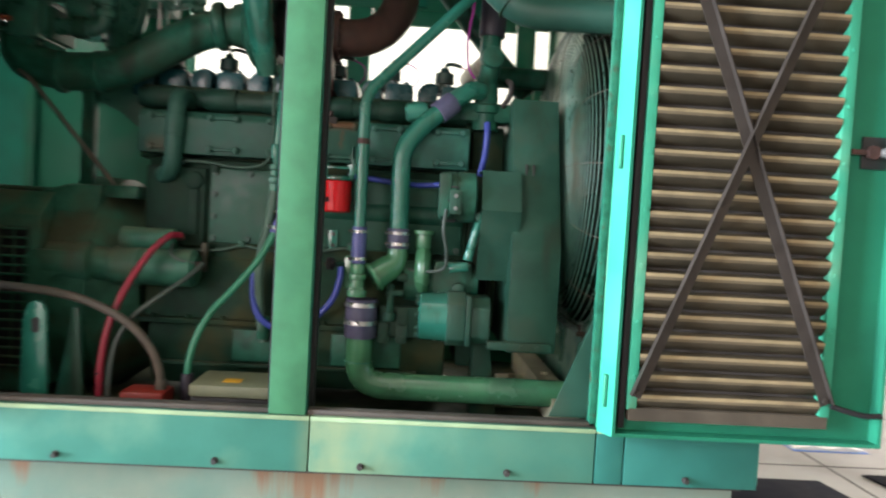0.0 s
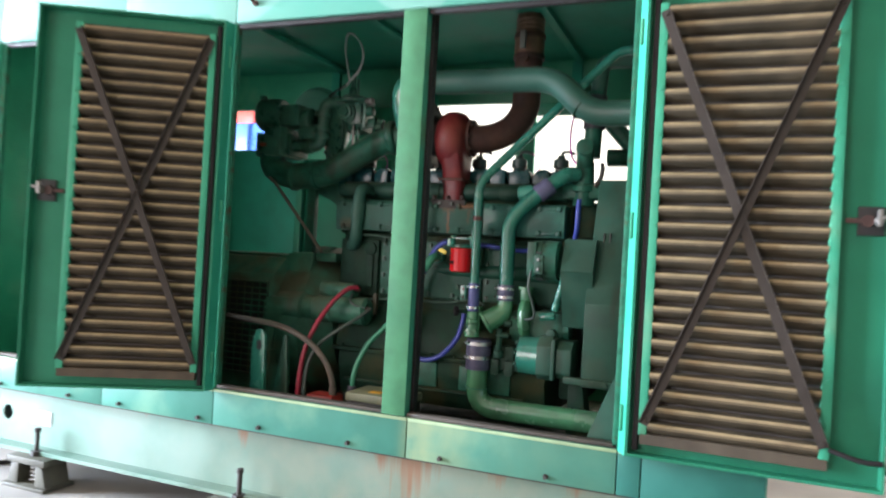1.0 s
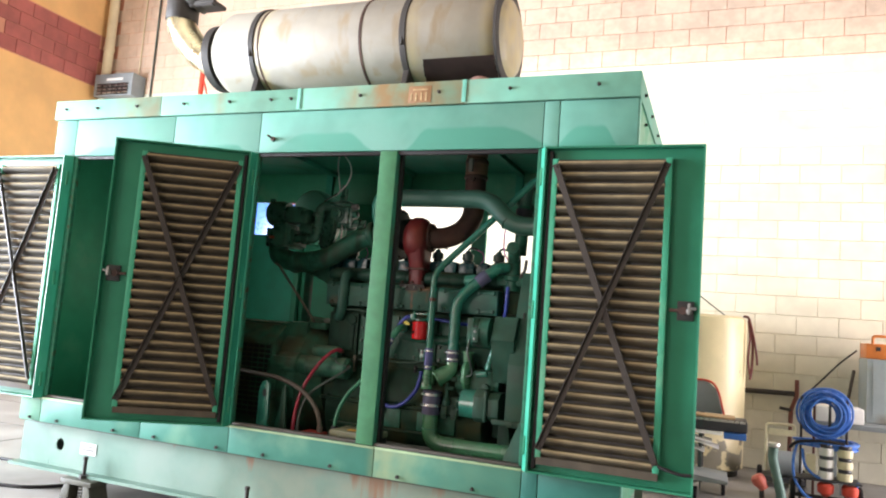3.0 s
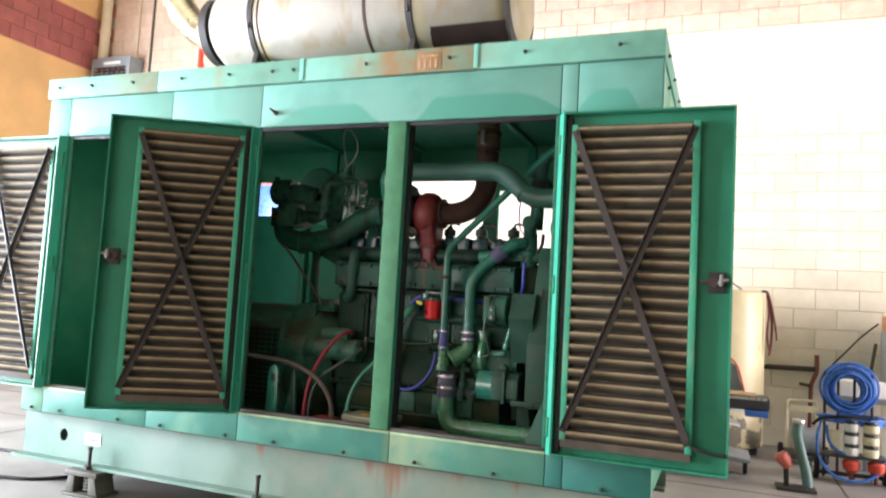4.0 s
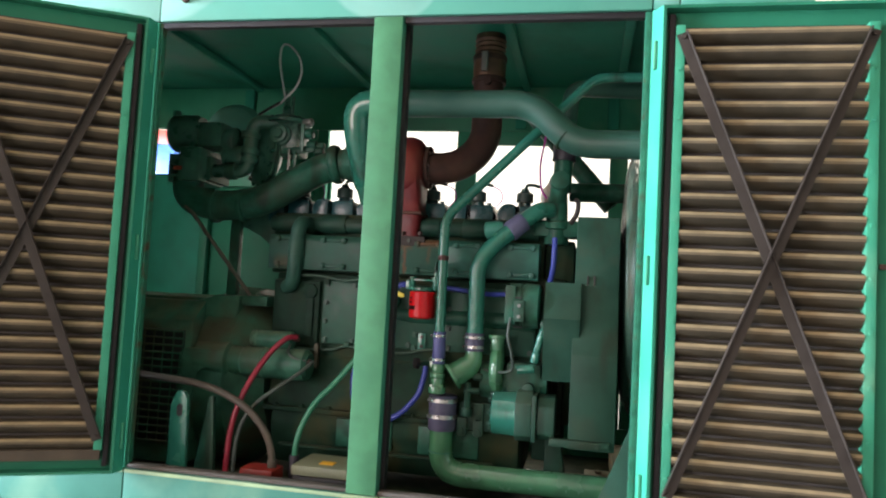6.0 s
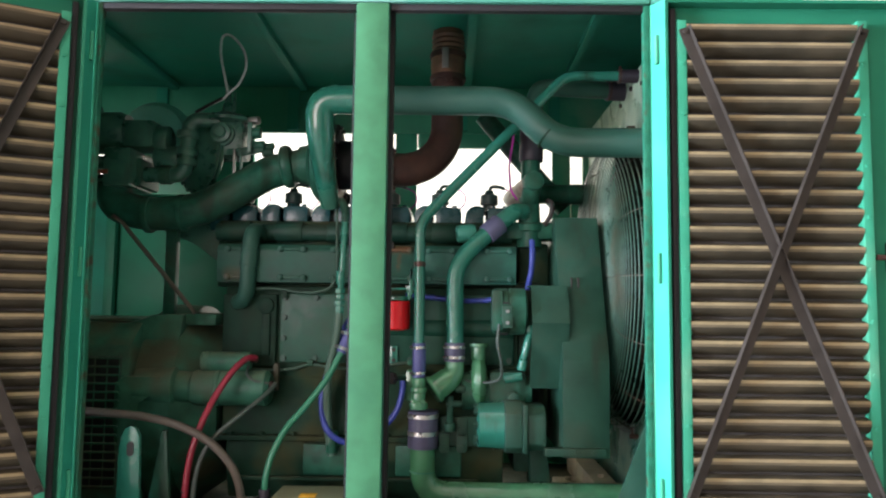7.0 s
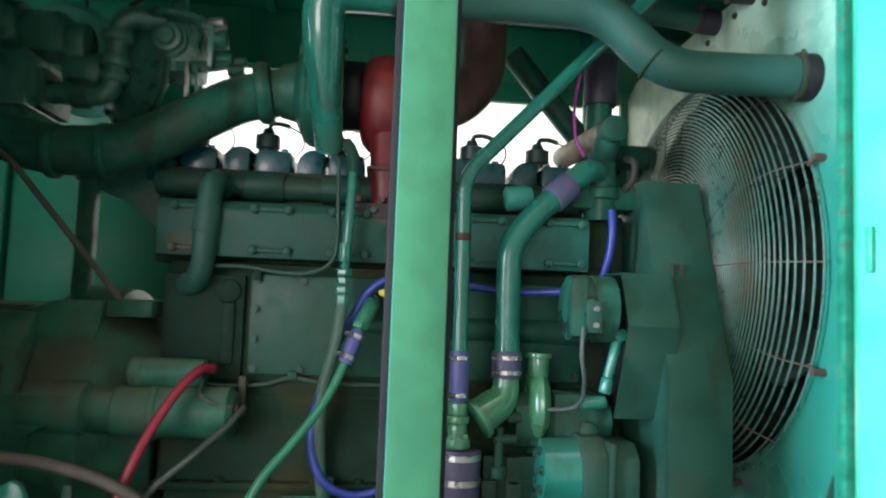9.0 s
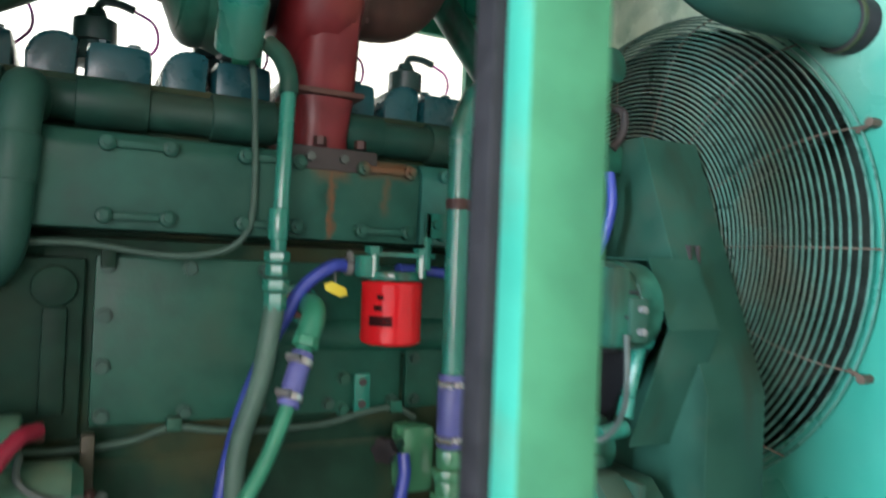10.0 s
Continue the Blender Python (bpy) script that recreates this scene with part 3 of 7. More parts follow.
def streaked(m, colour, least=0.60):
    """Upright rust runs."""
    n, l, geo, xyz, b, src = placed(m)
    mp = n.new("ShaderNodeMapping")
    mp.inputs["Scale"].default_value = (5.5, 5.5, 0.9)
    l.new(geo.outputs["Position"], mp.inputs["Vector"])
    tex = n.new("ShaderNodeTexNoise")
    tex.inputs["Scale"].default_value, tex.inputs["Detail"].default_value = 1.6, 7
    l.new(mp.outputs["Vector"], tex.inputs["Vector"])
    r = n.new("ShaderNodeMapRange")
    r.inputs["From Min"].default_value, r.inputs["From Max"].default_value = least, least + 0.12
    r.inputs["To Max"].default_value = 0.8
    l.new(tex.outputs["Fac"], r.inputs["Value"])
    blend(n, l, b, src, r.outputs["Result"], colour)
    return m


def rust_runs(m, top, places, colour):
    """Rust that weeps from a joint: ragged runs below the height top at places (x, half width, length)."""
    n, l, geo, xyz, b, src = placed(m)
    mp = n.new("ShaderNodeMapping")
    mp.inputs["Scale"].default_value = (38, 38, 2.5)
    l.new(geo.outputs["Position"], mp.inputs["Vector"])
    tex = n.new("ShaderNodeTexNoise")
    tex.inputs["Scale"].default_value, tex.inputs["Detail"].default_value = 1.0, 5
    l.new(mp.outputs["Vector"], tex.inputs["Vector"])
    drop = mathnode(n, l, "SUBTRACT", top, xyz.outputs["Z"])
    total = None
    for x, w, length in places:
        side = mathnode(n, l, "DIVIDE", mathnode(n, l, "ABSOLUTE", mathnode(n, l, "SUBTRACT", xyz.outputs["X"], x), 0.0), w)
        far = mathnode(n, l, "ADD", side, mathnode(n, l, "DIVIDE", drop, length))
        amount = mathnode(n, l, "SUBTRACT", mathnode(n, l, "MULTIPLY", tex.outputs["Fac"], 2.3), far)
        total = amount if total is None else mathnode(n, l, "MAXIMUM", total, amount)
    r = n.new("ShaderNodeMapRange")
    r.inputs["From Min"].default_value, r.inputs["From Max"].default_value = 0.0, 0.75
    r.inputs["To Max"].default_value = 0.85
    l.new(total, r.inputs["Value"])
    blend(n, l, b, src, r.outputs["Result"], colour)
    return m


M["fascia"] = along_x(material("stained_fascia_paint", (0.110, 0.325, 0.250), 0.6, spec=0.2, grain=0.15, scale=7), -2.6, 1.4,
                      ((0.0, 0), (0.13, 0.05), (0.17, 0.55), (0.235, 0.65), (0.245, 0.1), (0.345, 0.15), (0.355, 0.7), (0.37, 0.15), (0.55, 0.1), (0.59, 0.75), (0.60, 0.5), (0.63, 1.0), (0.70, 1.0), (0.735, 0.6), (0.756, 0.8), (0.762, 0.35), (0.80, 0.1), (1.0, 0.05)), (0.235, 0.155, 0.075))
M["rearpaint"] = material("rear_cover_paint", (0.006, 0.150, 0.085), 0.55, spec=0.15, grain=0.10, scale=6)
M["header"] = scalloped(material("chalky_header_paint", (0.095, 0.285, 0.228), 0.6, spec=0.2, grain=0.10, scale=7, stain=(0.135, 0.315, 0.26), stain_amount=0.5, stain_scale=1.6), (0.035, 0.235, 0.170))
M["rail"] = along_x(M["rail"], -2.6, 1.4, ((0.0, 0), (0.655, 0.0), (0.668, 0.75), (0.70, 0.55), (0.74, 0.15), (1.0, 0.1)), (0.24, 0.26, 0.13))
M["skid"] = streaked(along_x(M["skid"], -2.6, 1.4, ((0.0, 0.0), (0.35, 0.05), (0.50, 0.55), (0.68, 0.8), (0.8, 0.65), (1.0, 0.6)), (0.165, 0.182, 0.130)), (0.20, 0.13, 0.07), 0.70)
M["skid"] = rust_runs(M["skid"], 0.447, ((-0.74, 0.05, 0.09), (-0.08, 0.06, 0.10), (0.06, 0.10, 0.26), (0.14, 0.05, 0.15), (0.42, 0.05, 0.10), (0.72, 0.04, 0.12), (-1.30, 0.03, 0.05)), (0.17, 0.075, 0.032))
M["endrail"] = material("deep_rail_paint", (0.014, 0.125, 0.100), 0.45, spec=0.3, grain=0.12, scale=7, stain=(0.03, 0.16, 0.125), stain_amount=0.35, stain_scale=2.2)
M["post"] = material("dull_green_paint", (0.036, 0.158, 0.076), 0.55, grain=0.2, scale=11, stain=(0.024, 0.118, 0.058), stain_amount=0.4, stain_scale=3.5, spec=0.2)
M["rimpaint"] = material("lit_door_edge_paint", (0.007, 0.265, 0.175), 0.5, spec=0.2, grain=0.08, scale=7, stain=(0.03, 0.27, 0.185), stain_amount=0.3, stain_scale=3)
M["postside"] = material("lit_post_side_paint", (0.020, 0.200, 0.135), 0.5, spec=0.3, grain=0.12, scale=9, stain=(0.06, 0.15, 0.09), stain_amount=0.3, stain_scale=5)
M["jambpaint"] = streaked(material("specked_jamb_paint", (0.006, 0.120, 0.070), 0.5, spec=0.25, grain=0.25, scale=40, stain=(0.06, 0.035, 0.018), stain_amount=0.22, stain_scale=26), (0.05, 0.035, 0.02), 0.64)
M["plate"] = material("dusty_tan_plate", (0.062, 0.050, 0.036), 0.7, spec=0.2, grain=0.25, scale=14)
M["lipdust"] = material("yellowish_dusty_paint", (0.25, 0.36, 0.20), 0.7, grain=0.25, scale=9)
M["paint"] = streaked(M["paint"], (0.10, 0.07, 0.03), 0.70)
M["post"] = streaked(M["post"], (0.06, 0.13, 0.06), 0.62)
M["sill"] = material("dusty_sill", (0.055, 0.046, 0.036), 0.7, grain=0.25, scale=14)
shell()


def enclosure_door(hinge, swing, side, latch_mat="rust"):
    """An opened louvred door seen from its inner face. Drawn along +x from the hinge, inner face towards -y, then turned about the hinge.
    side +1: the leaf goes to +x from the hinge."""
    W, Z0, Z1, D = 0.79, 0.598, 2.20, 0.045
    turn = Matrix.Translation((hinge[0], hinge[1], 0)) @ Matrix.Rotation(radians(swing), 4, "Z") @ Matrix.Diagonal((side, 1, 1, 1))

    def put(bm):
        bmesh.ops.transform(bm, matrix=turn, verts=bm.verts)
        return bm

    bm = bmesh.new()
    LX0, LX1, LZ0, LZ1 = 0.085, 0.625, 0.673, 2.14
    # skin with the louvre opening, and a rim folded towards the inside
    made = box(bm, 0.0, W, -D, 0.004, Z0, Z1)
    # the hinge edge is folded over at a slant
    for v in made:
        if v.co.x < 0.01 and v.co.y < -0.02:
            v.co.x = 0.029
    front = max((f for f in bm.faces), key=lambda f: -f.calc_center_median().y)
    bmesh.ops.inset_region(bm, faces=[front], thickness=0.013)
    for v in front.verts:
        v.co.y += 0.002
    bmesh.ops.inset_region(bm, faces=[front], thickness=0.0005)
    for v in front.verts:
        v.co.y = 0.0
    bm.normal_update()
    bm.faces.index_update()
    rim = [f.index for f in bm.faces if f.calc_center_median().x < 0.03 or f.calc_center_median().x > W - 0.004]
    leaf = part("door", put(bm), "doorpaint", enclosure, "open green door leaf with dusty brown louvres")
    # the folded edges get a brighter green for the side light they catch
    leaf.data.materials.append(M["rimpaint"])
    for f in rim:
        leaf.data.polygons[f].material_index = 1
    # dark seal strip that also stands for the shade inside the rim
    bm = bmesh.new()
    box(bm, 0.050, 0.0685, -0.024, -0.0008, Z0 + 0.02, Z1 - 0.02, 0.004)
    part("door_seal", put(bm), "rubber", leaf)
    # upright channels that hold the slats
    for x0, x1 in ((LX0 - 0.016, LX0 + 0.012), (LX1 - 0.012, LX1 + 0.018)):
        bm = bmesh.new()
        box(bm, x0, x1, -0.034, -0.001, LZ0, LZ1, 0.003)
        for k in range(9):
            z = LZ0 + 0.09 + k * 0.155
            cyl(bm, ((x0 + x1) / 2, -0.034, z), ((x0 + x1) / 2, -0.039, z), 0.006, 8)
        part("slat_channel", put(bm), "paint", leaf)
    # slats: a sloping blade, its lit lip and shaded face put into the colours
    n = 26
    p = (LZ1 - LZ0) / n
    for k in range(n):
        z = LZ0 + k * p
        bm = bmesh.new()
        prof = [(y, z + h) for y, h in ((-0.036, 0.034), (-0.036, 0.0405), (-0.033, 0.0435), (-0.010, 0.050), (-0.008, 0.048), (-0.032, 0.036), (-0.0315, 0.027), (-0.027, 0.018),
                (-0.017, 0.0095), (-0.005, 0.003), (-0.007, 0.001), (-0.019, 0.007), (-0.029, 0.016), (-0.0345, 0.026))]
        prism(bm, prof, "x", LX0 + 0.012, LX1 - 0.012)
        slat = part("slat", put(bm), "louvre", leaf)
        # nose and the step below coloured for dust and for light falling on them
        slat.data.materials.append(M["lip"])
        slat.data.materials.append(M["halflit"])
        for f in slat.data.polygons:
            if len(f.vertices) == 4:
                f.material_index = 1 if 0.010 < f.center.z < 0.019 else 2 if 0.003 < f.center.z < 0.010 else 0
    bm = bmesh.new()
    prism(bm, [(-0.034, LZ0 - 0.030), (-0.034, LZ0 + 0.004), (-0.030, LZ0 + 0.006), (-0.004, LZ0 + 0.006), (-0.004, LZ0 - 0.030)], "x", LX0 - 0.010, LX1 + 0.012)
    part("bottom_plate", put(bm), "plate", leaf)
    # dark sheet added behind the slats so that the gaps between them read dark
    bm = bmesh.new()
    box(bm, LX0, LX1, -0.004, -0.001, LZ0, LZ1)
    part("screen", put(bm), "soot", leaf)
    # crossed angle irons, the rising one in front
    def iron(a, b, y):
        bm = bmesh.new()
        a, b = Vector((a[0], 0, a[1])), Vector((b[0], 0, b[1]))
        d = (b - a)
        ln, ang = d.length, math.atan2(d.z, d.x)
        prism(bm, [(0.0, -0.016), (0.0, 0.016), (-0.021, 0.016), (-0.021, 0.013), (-0.003, 0.013), (-0.003, -0.016)], "x", 0, ln)
        for u in (0.012, ln - 0.012):
            cyl(bm, (u, -0.001, 0), (u, -0.011, 0), 0.008, 6)
        bmesh.ops.transform(bm, matrix=Matrix.Translation((a.x, y, a.z)) @ Matrix.Rotation(-ang, 4, "Y"), verts=bm.verts)
        part("brace", put(bm), "brace", leaf)
    iron((LX0 + 0.0, LZ1 - 0.03), (LX1 + 0.0, LZ0 + 0.04), -0.040)
    iron((LX0 + 0.0, LZ0 + 0.04), (LX1 + 0.0, LZ1 - 0.03), -0.0475)
    # latch: backing pad, cam and handle bolt
    bm = bmesh.new()
    box(bm, 0.69, 0.765, -0.010, 0.0, 1.375, 1.465, 0.003)
    latch = part("latch", put(bm), "black", leaf, "black latch with a steel cam")
    bm = bmesh.new()
    cyl(bm, (0.745, -0.010, 1.42), (0.745, -0.045, 1.42), 0.014, 12, 0.003)
    box(bm, 0.737, 0.753, -0.055, -0.040, 1.402, 1.455, 0.004)
    cyl(bm, (0.738, -0.048, 1.43), (0.775, -0.048, 1.43), 0.0075, 10)
    part("cam", put(bm), "dulled", latch)
    bm = bmesh.new()
    box(bm, 0.655, 0.735, -0.022, -0.012, 1.412, 1.428, 0.003)
    cyl(bm, (0.715, -0.01, 1.42), (0.715, -0.03, 1.42), 0.02, 6)
    part("bolt_bar", put(bm), latch_mat, latch)
    # hinges on the hinge edge
    for z in (0.72, 1.38, 2.05):
        bm = bmesh.new()
        box(bm, 0.006, 0.009, -0.026, -0.008, z - 0.045, z + 0.045, 0.001)
        cyl(bm, (0.010, -0.020, z - 0.045), (0.010, -0.020, z + 0.045), 0.006, 10, 0.002)
        part("hinge", put(bm), "paint", leaf)
    return leaf


M["halflit"] = material("half_lit_louvre_paint", (0.115, 0.090, 0.054), 0.75, grain=0.25, scale=12, stain=(0.07, 0.054, 0.033), stain_amount=0.4, stain_scale=3, piece=0.06, spec=0.2)
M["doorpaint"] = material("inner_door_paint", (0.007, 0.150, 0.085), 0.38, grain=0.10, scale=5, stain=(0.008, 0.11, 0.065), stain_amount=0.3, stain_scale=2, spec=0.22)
enclosure_door((0.867, -0.004), 0.0, 1)
enclosure_door((-0.866, -0.004), 29.5, -1)
enclosure_door((-2.345, -0.004), 0.0, -1)
# loose tie hanging at the foot of the east door
hose_part("door_tie", [(1.505, -0.05, 0.712), (1.55, -0.056, 0.700), (1.60, -0.056, 0.690), (1.648, -0.052, 0.690)], 0.008, "rubber", enclosure)


# ---- muffler on the roof ----
def muffler():
    m = thing("exhaust_muffler", (-0.62, 0.85, ZR), "large white cylindrical exhaust muffler strapped on the enclosure roof", "muffler")
    cy, cz, r = 0.85, 3.17, 0.325
    bm = bmesh.new()
    lathe(bm, (-1.86, cy, cz), (0.43, cy, cz), [(0, 0.20), (0.004, 0.215), (0.03, 0.275), (0.05, 0.293), (0.07, r), (0.95, r), (0.972, 0.29), (0.992, 0.24), (1, 0.20)], 48)
    part("body", bm, "muffler", m)
    for x, mat, w, rr in ((-1.42, "soot", 0.024, 0.008), (-0.24, "soot", 0.024, 0.008), (-1.36, "rust", 0.008, 0.003), (-0.55, "rust", 0.010, 0.005), (0.385, "soot", 0.010, 0.004)):
        bm = bmesh.new()
        lathe(bm, (x - w, cy, cz), (x + w, cy, cz), [(0, r + 0.001), (0.1, r + rr), (0.9, r + rr), (1, r + 0.001)], 48)
        part("strap", bm, mat, m)
    for x in (-1.42, -0.24):
        bm = bmesh.new()
        prism(bm, [(cy - 0.30, ZR), (cy + 0.30, ZR), (cy + 0.20, cz - 0.2), (cy - 0.20, cz - 0.2)], "x", x - 0.02, x + 0.02, 0.003)
        for s in (-1, 1):
            cyl(bm, (x, cy + s * 0.315, cz - 0.12), (x, cy + s * 0.315, cz - 0.02), 0.012, 8)
        part("saddle", bm, "soot", m)
    # scorched patch under the inlet end
    cyl_part("inlet_pipe", (0.24, cy, ZR), (0.24, cy, cz - 0.27), 0.065, "pinkrust", m)
    cyl_part("inlet_collar", (0.24, cy - 0.05, ZR + 0.02), (0.24, cy - 0.05, cz - 0.225), 0.092, "pinkrust", m)
    bm = bmesh.new()
    seg = 14
    cols = []
    for k in range(seg + 1):
        a = radians(219 + 49 * k / seg)
        cols.append([bm.verts.new((x + 0.03 * (1 - k / seg) * (x < -0.1) + 0.012 * noise.noise(Vector((k * 0.8, x * 9, 0))), cy + math.cos(a) * (r + 0.002), cz + math.sin(a) * (r + 0.002))) for x in (-0.14, -0.02, 0.11, 0.24, 0.372)])
    for a, b in zip(cols, cols[1:]):
        for k in range(4):
            bm.faces.new((a[k], a[k + 1], b[k + 1], b[k]))
    part("scorched_patch", bm, "scorch", m)
    # outlet stub, elbow and rain cap
    bm = bmesh.new()
    lathe(bm, (-1.925, cy, cz), (-1.855, cy, cz), [(0, 0.20), (0.1, 0.25), (1, 0.25)], 36)
    part("end_disc", bm, "soot", m)
    bm = bmesh.new()
    lathe(bm, (-2.04, cy, cz), (-1.926, cy, cz), [(0, 0.118), (0.3, 0.150), (0.9, 0.215), (1, 0.215)], 36)
    part("end_cone", bm, "cream", m, "tan stained end cone")
    bm = bmesh.new()
    sweep(bm, [(-1.95, cy, cz), (-2.03, cy, cz + 0.0), (-2.14, cy, cz + 0.06), (-2.28, cy, cz + 0.20), (-2.35, cy, cz + 0.30), (-2.36, cy, cz + 0.36), (-2.36, cy, cz + 0.47)], [0.115] * 7, 28)
    part("outlet_elbow", bm, "chrome", m, "shiny yellowed outlet elbow")
    bm = bmesh.new()
    cyl(bm, (-2.36, cy, cz + 0.34), (-2.36, cy, cz + 0.50), 0.125, 28, 0.004)
    part("cap_collar", bm, "soot", m)
    bm = bmesh.new()
    cyl(bm, (-2.28, cy, cz + 0.50), (-2.18, cy + 0.0, cz + 0.60), 0.13, 24, 0.004)
    cyl(bm, (-2.24, cy - 0.05, cz + 0.46), (-2.02, cy - 0.05, cz + 0.46), 0.03, 12)
    box(bm, -2.2, -2.0, cy - 0.08, cy + 0.08, cz + 0.44, cz + 0.47, 0.004)
    part("rain_cap", bm, "soot", m)


M["scorch"] = material("scorched_brown_steel", (0.022, 0.013, 0.011), 0.8, spec=0.1, grain=0.3, scale=12)
M["tanrust"] = material("tan_rusted_steel", (0.16, 0.085, 0.05), 0.5, metal=0.3, grain=0.35, scale=18, stain=(0.05, 0.026, 0.02), stain_amount=0.45, stain_scale=7, bump=0.05)
M["pinkrust"] = material("flaking_pink_rust", (0.34, 0.15, 0.12), 0.7, grain=0.3, scale=14, stain=(0.14, 0.07, 0.05), stain_amount=0.4, stain_scale=9)
M["chrome"] = material("yellowed_chrome", (0.62, 0.56, 0.38), 0.28, metal=0.85, grain=0.2, scale=6)
M["muffler"] = streaked(M["muffler"], (0.26, 0.19, 0.12), 0.56)
# heat stains beside the straps and on the inlet end
M["muffler"] = along_x(M["muffler"], -1.86, 0.43, ((0.0, 0.1), (0.19, 0.1), (0.225, 0.75), (0.25, 0.1), (0.70, 0.05), (0.735, 0.5), (0.77, 0.05), (0.93, 0.1), (0.96, 0.6), (1.0, 0.7)), (0.42, 0.33, 0.15))
muffler()


def dusted_lit(m, colour, amount):
    """Settled dust on part tops, painted light on guard rings; broken up by noise."""
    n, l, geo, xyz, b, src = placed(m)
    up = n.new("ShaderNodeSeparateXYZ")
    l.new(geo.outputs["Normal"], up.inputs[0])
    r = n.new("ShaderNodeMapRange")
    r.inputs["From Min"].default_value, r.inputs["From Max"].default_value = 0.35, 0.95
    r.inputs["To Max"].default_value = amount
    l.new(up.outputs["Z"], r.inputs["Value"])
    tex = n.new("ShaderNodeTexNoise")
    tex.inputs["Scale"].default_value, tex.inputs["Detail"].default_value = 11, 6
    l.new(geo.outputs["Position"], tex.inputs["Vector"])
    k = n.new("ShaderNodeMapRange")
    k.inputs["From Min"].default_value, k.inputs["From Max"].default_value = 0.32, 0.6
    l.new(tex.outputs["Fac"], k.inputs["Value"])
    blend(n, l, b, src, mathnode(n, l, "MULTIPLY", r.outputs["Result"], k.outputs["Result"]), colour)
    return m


M["boltdark"] = material("dirty_dark_bolt", (0.010, 0.052, 0.035), 0.5, grain=0.3, scale=40)
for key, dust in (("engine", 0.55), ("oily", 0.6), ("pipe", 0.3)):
    M[key] = dusted_lit(streaked(M[key], (0.018, 0.030, 0.018), 0.58), (0.085, 0.095, 0.062), dust)


M["genpaint"] = dusted_lit(material("greasy_generator_paint", (0.026, 0.118, 0.076), 0.5, spec=0.2, grain=0.35, scale=14, stain=(0.062, 0.066, 0.040), stain_amount=0.45, stain_scale=5, bump=0.05), (0.13, 0.13, 0.08), 0.6)
# grime, darkened further for the shade on rear casting and gear case
M["grimyshade"] = dusted_lit(material("grimy_shaded_green_paint", (0.009, 0.036, 0.023), 0.6, spec=0.12, grain=0.35, scale=14, stain=(0.019, 0.023, 0.014), stain_amount=0.55, stain_scale=5, bump=0.05), (0.050, 0.050, 0.032), 0.6)
M["cover"] = streaked(material("plain_cover_paint", (0.008, 0.066, 0.042), 0.45, spec=0.25, grain=0.25, scale=20, stain=(0.020, 0.062, 0.038), stain_amount=0.35, stain_scale=6, bump=0.04), (0.020, 0.036, 0.020), 0.62)


# ---- the engine ----
engine = thing("gas_engine", (-0.1, 0.88, 0.45), "oily green six-cylinder stationary gas engine inside the enclosure", "engine")
E_ = engine
YC = 0.90


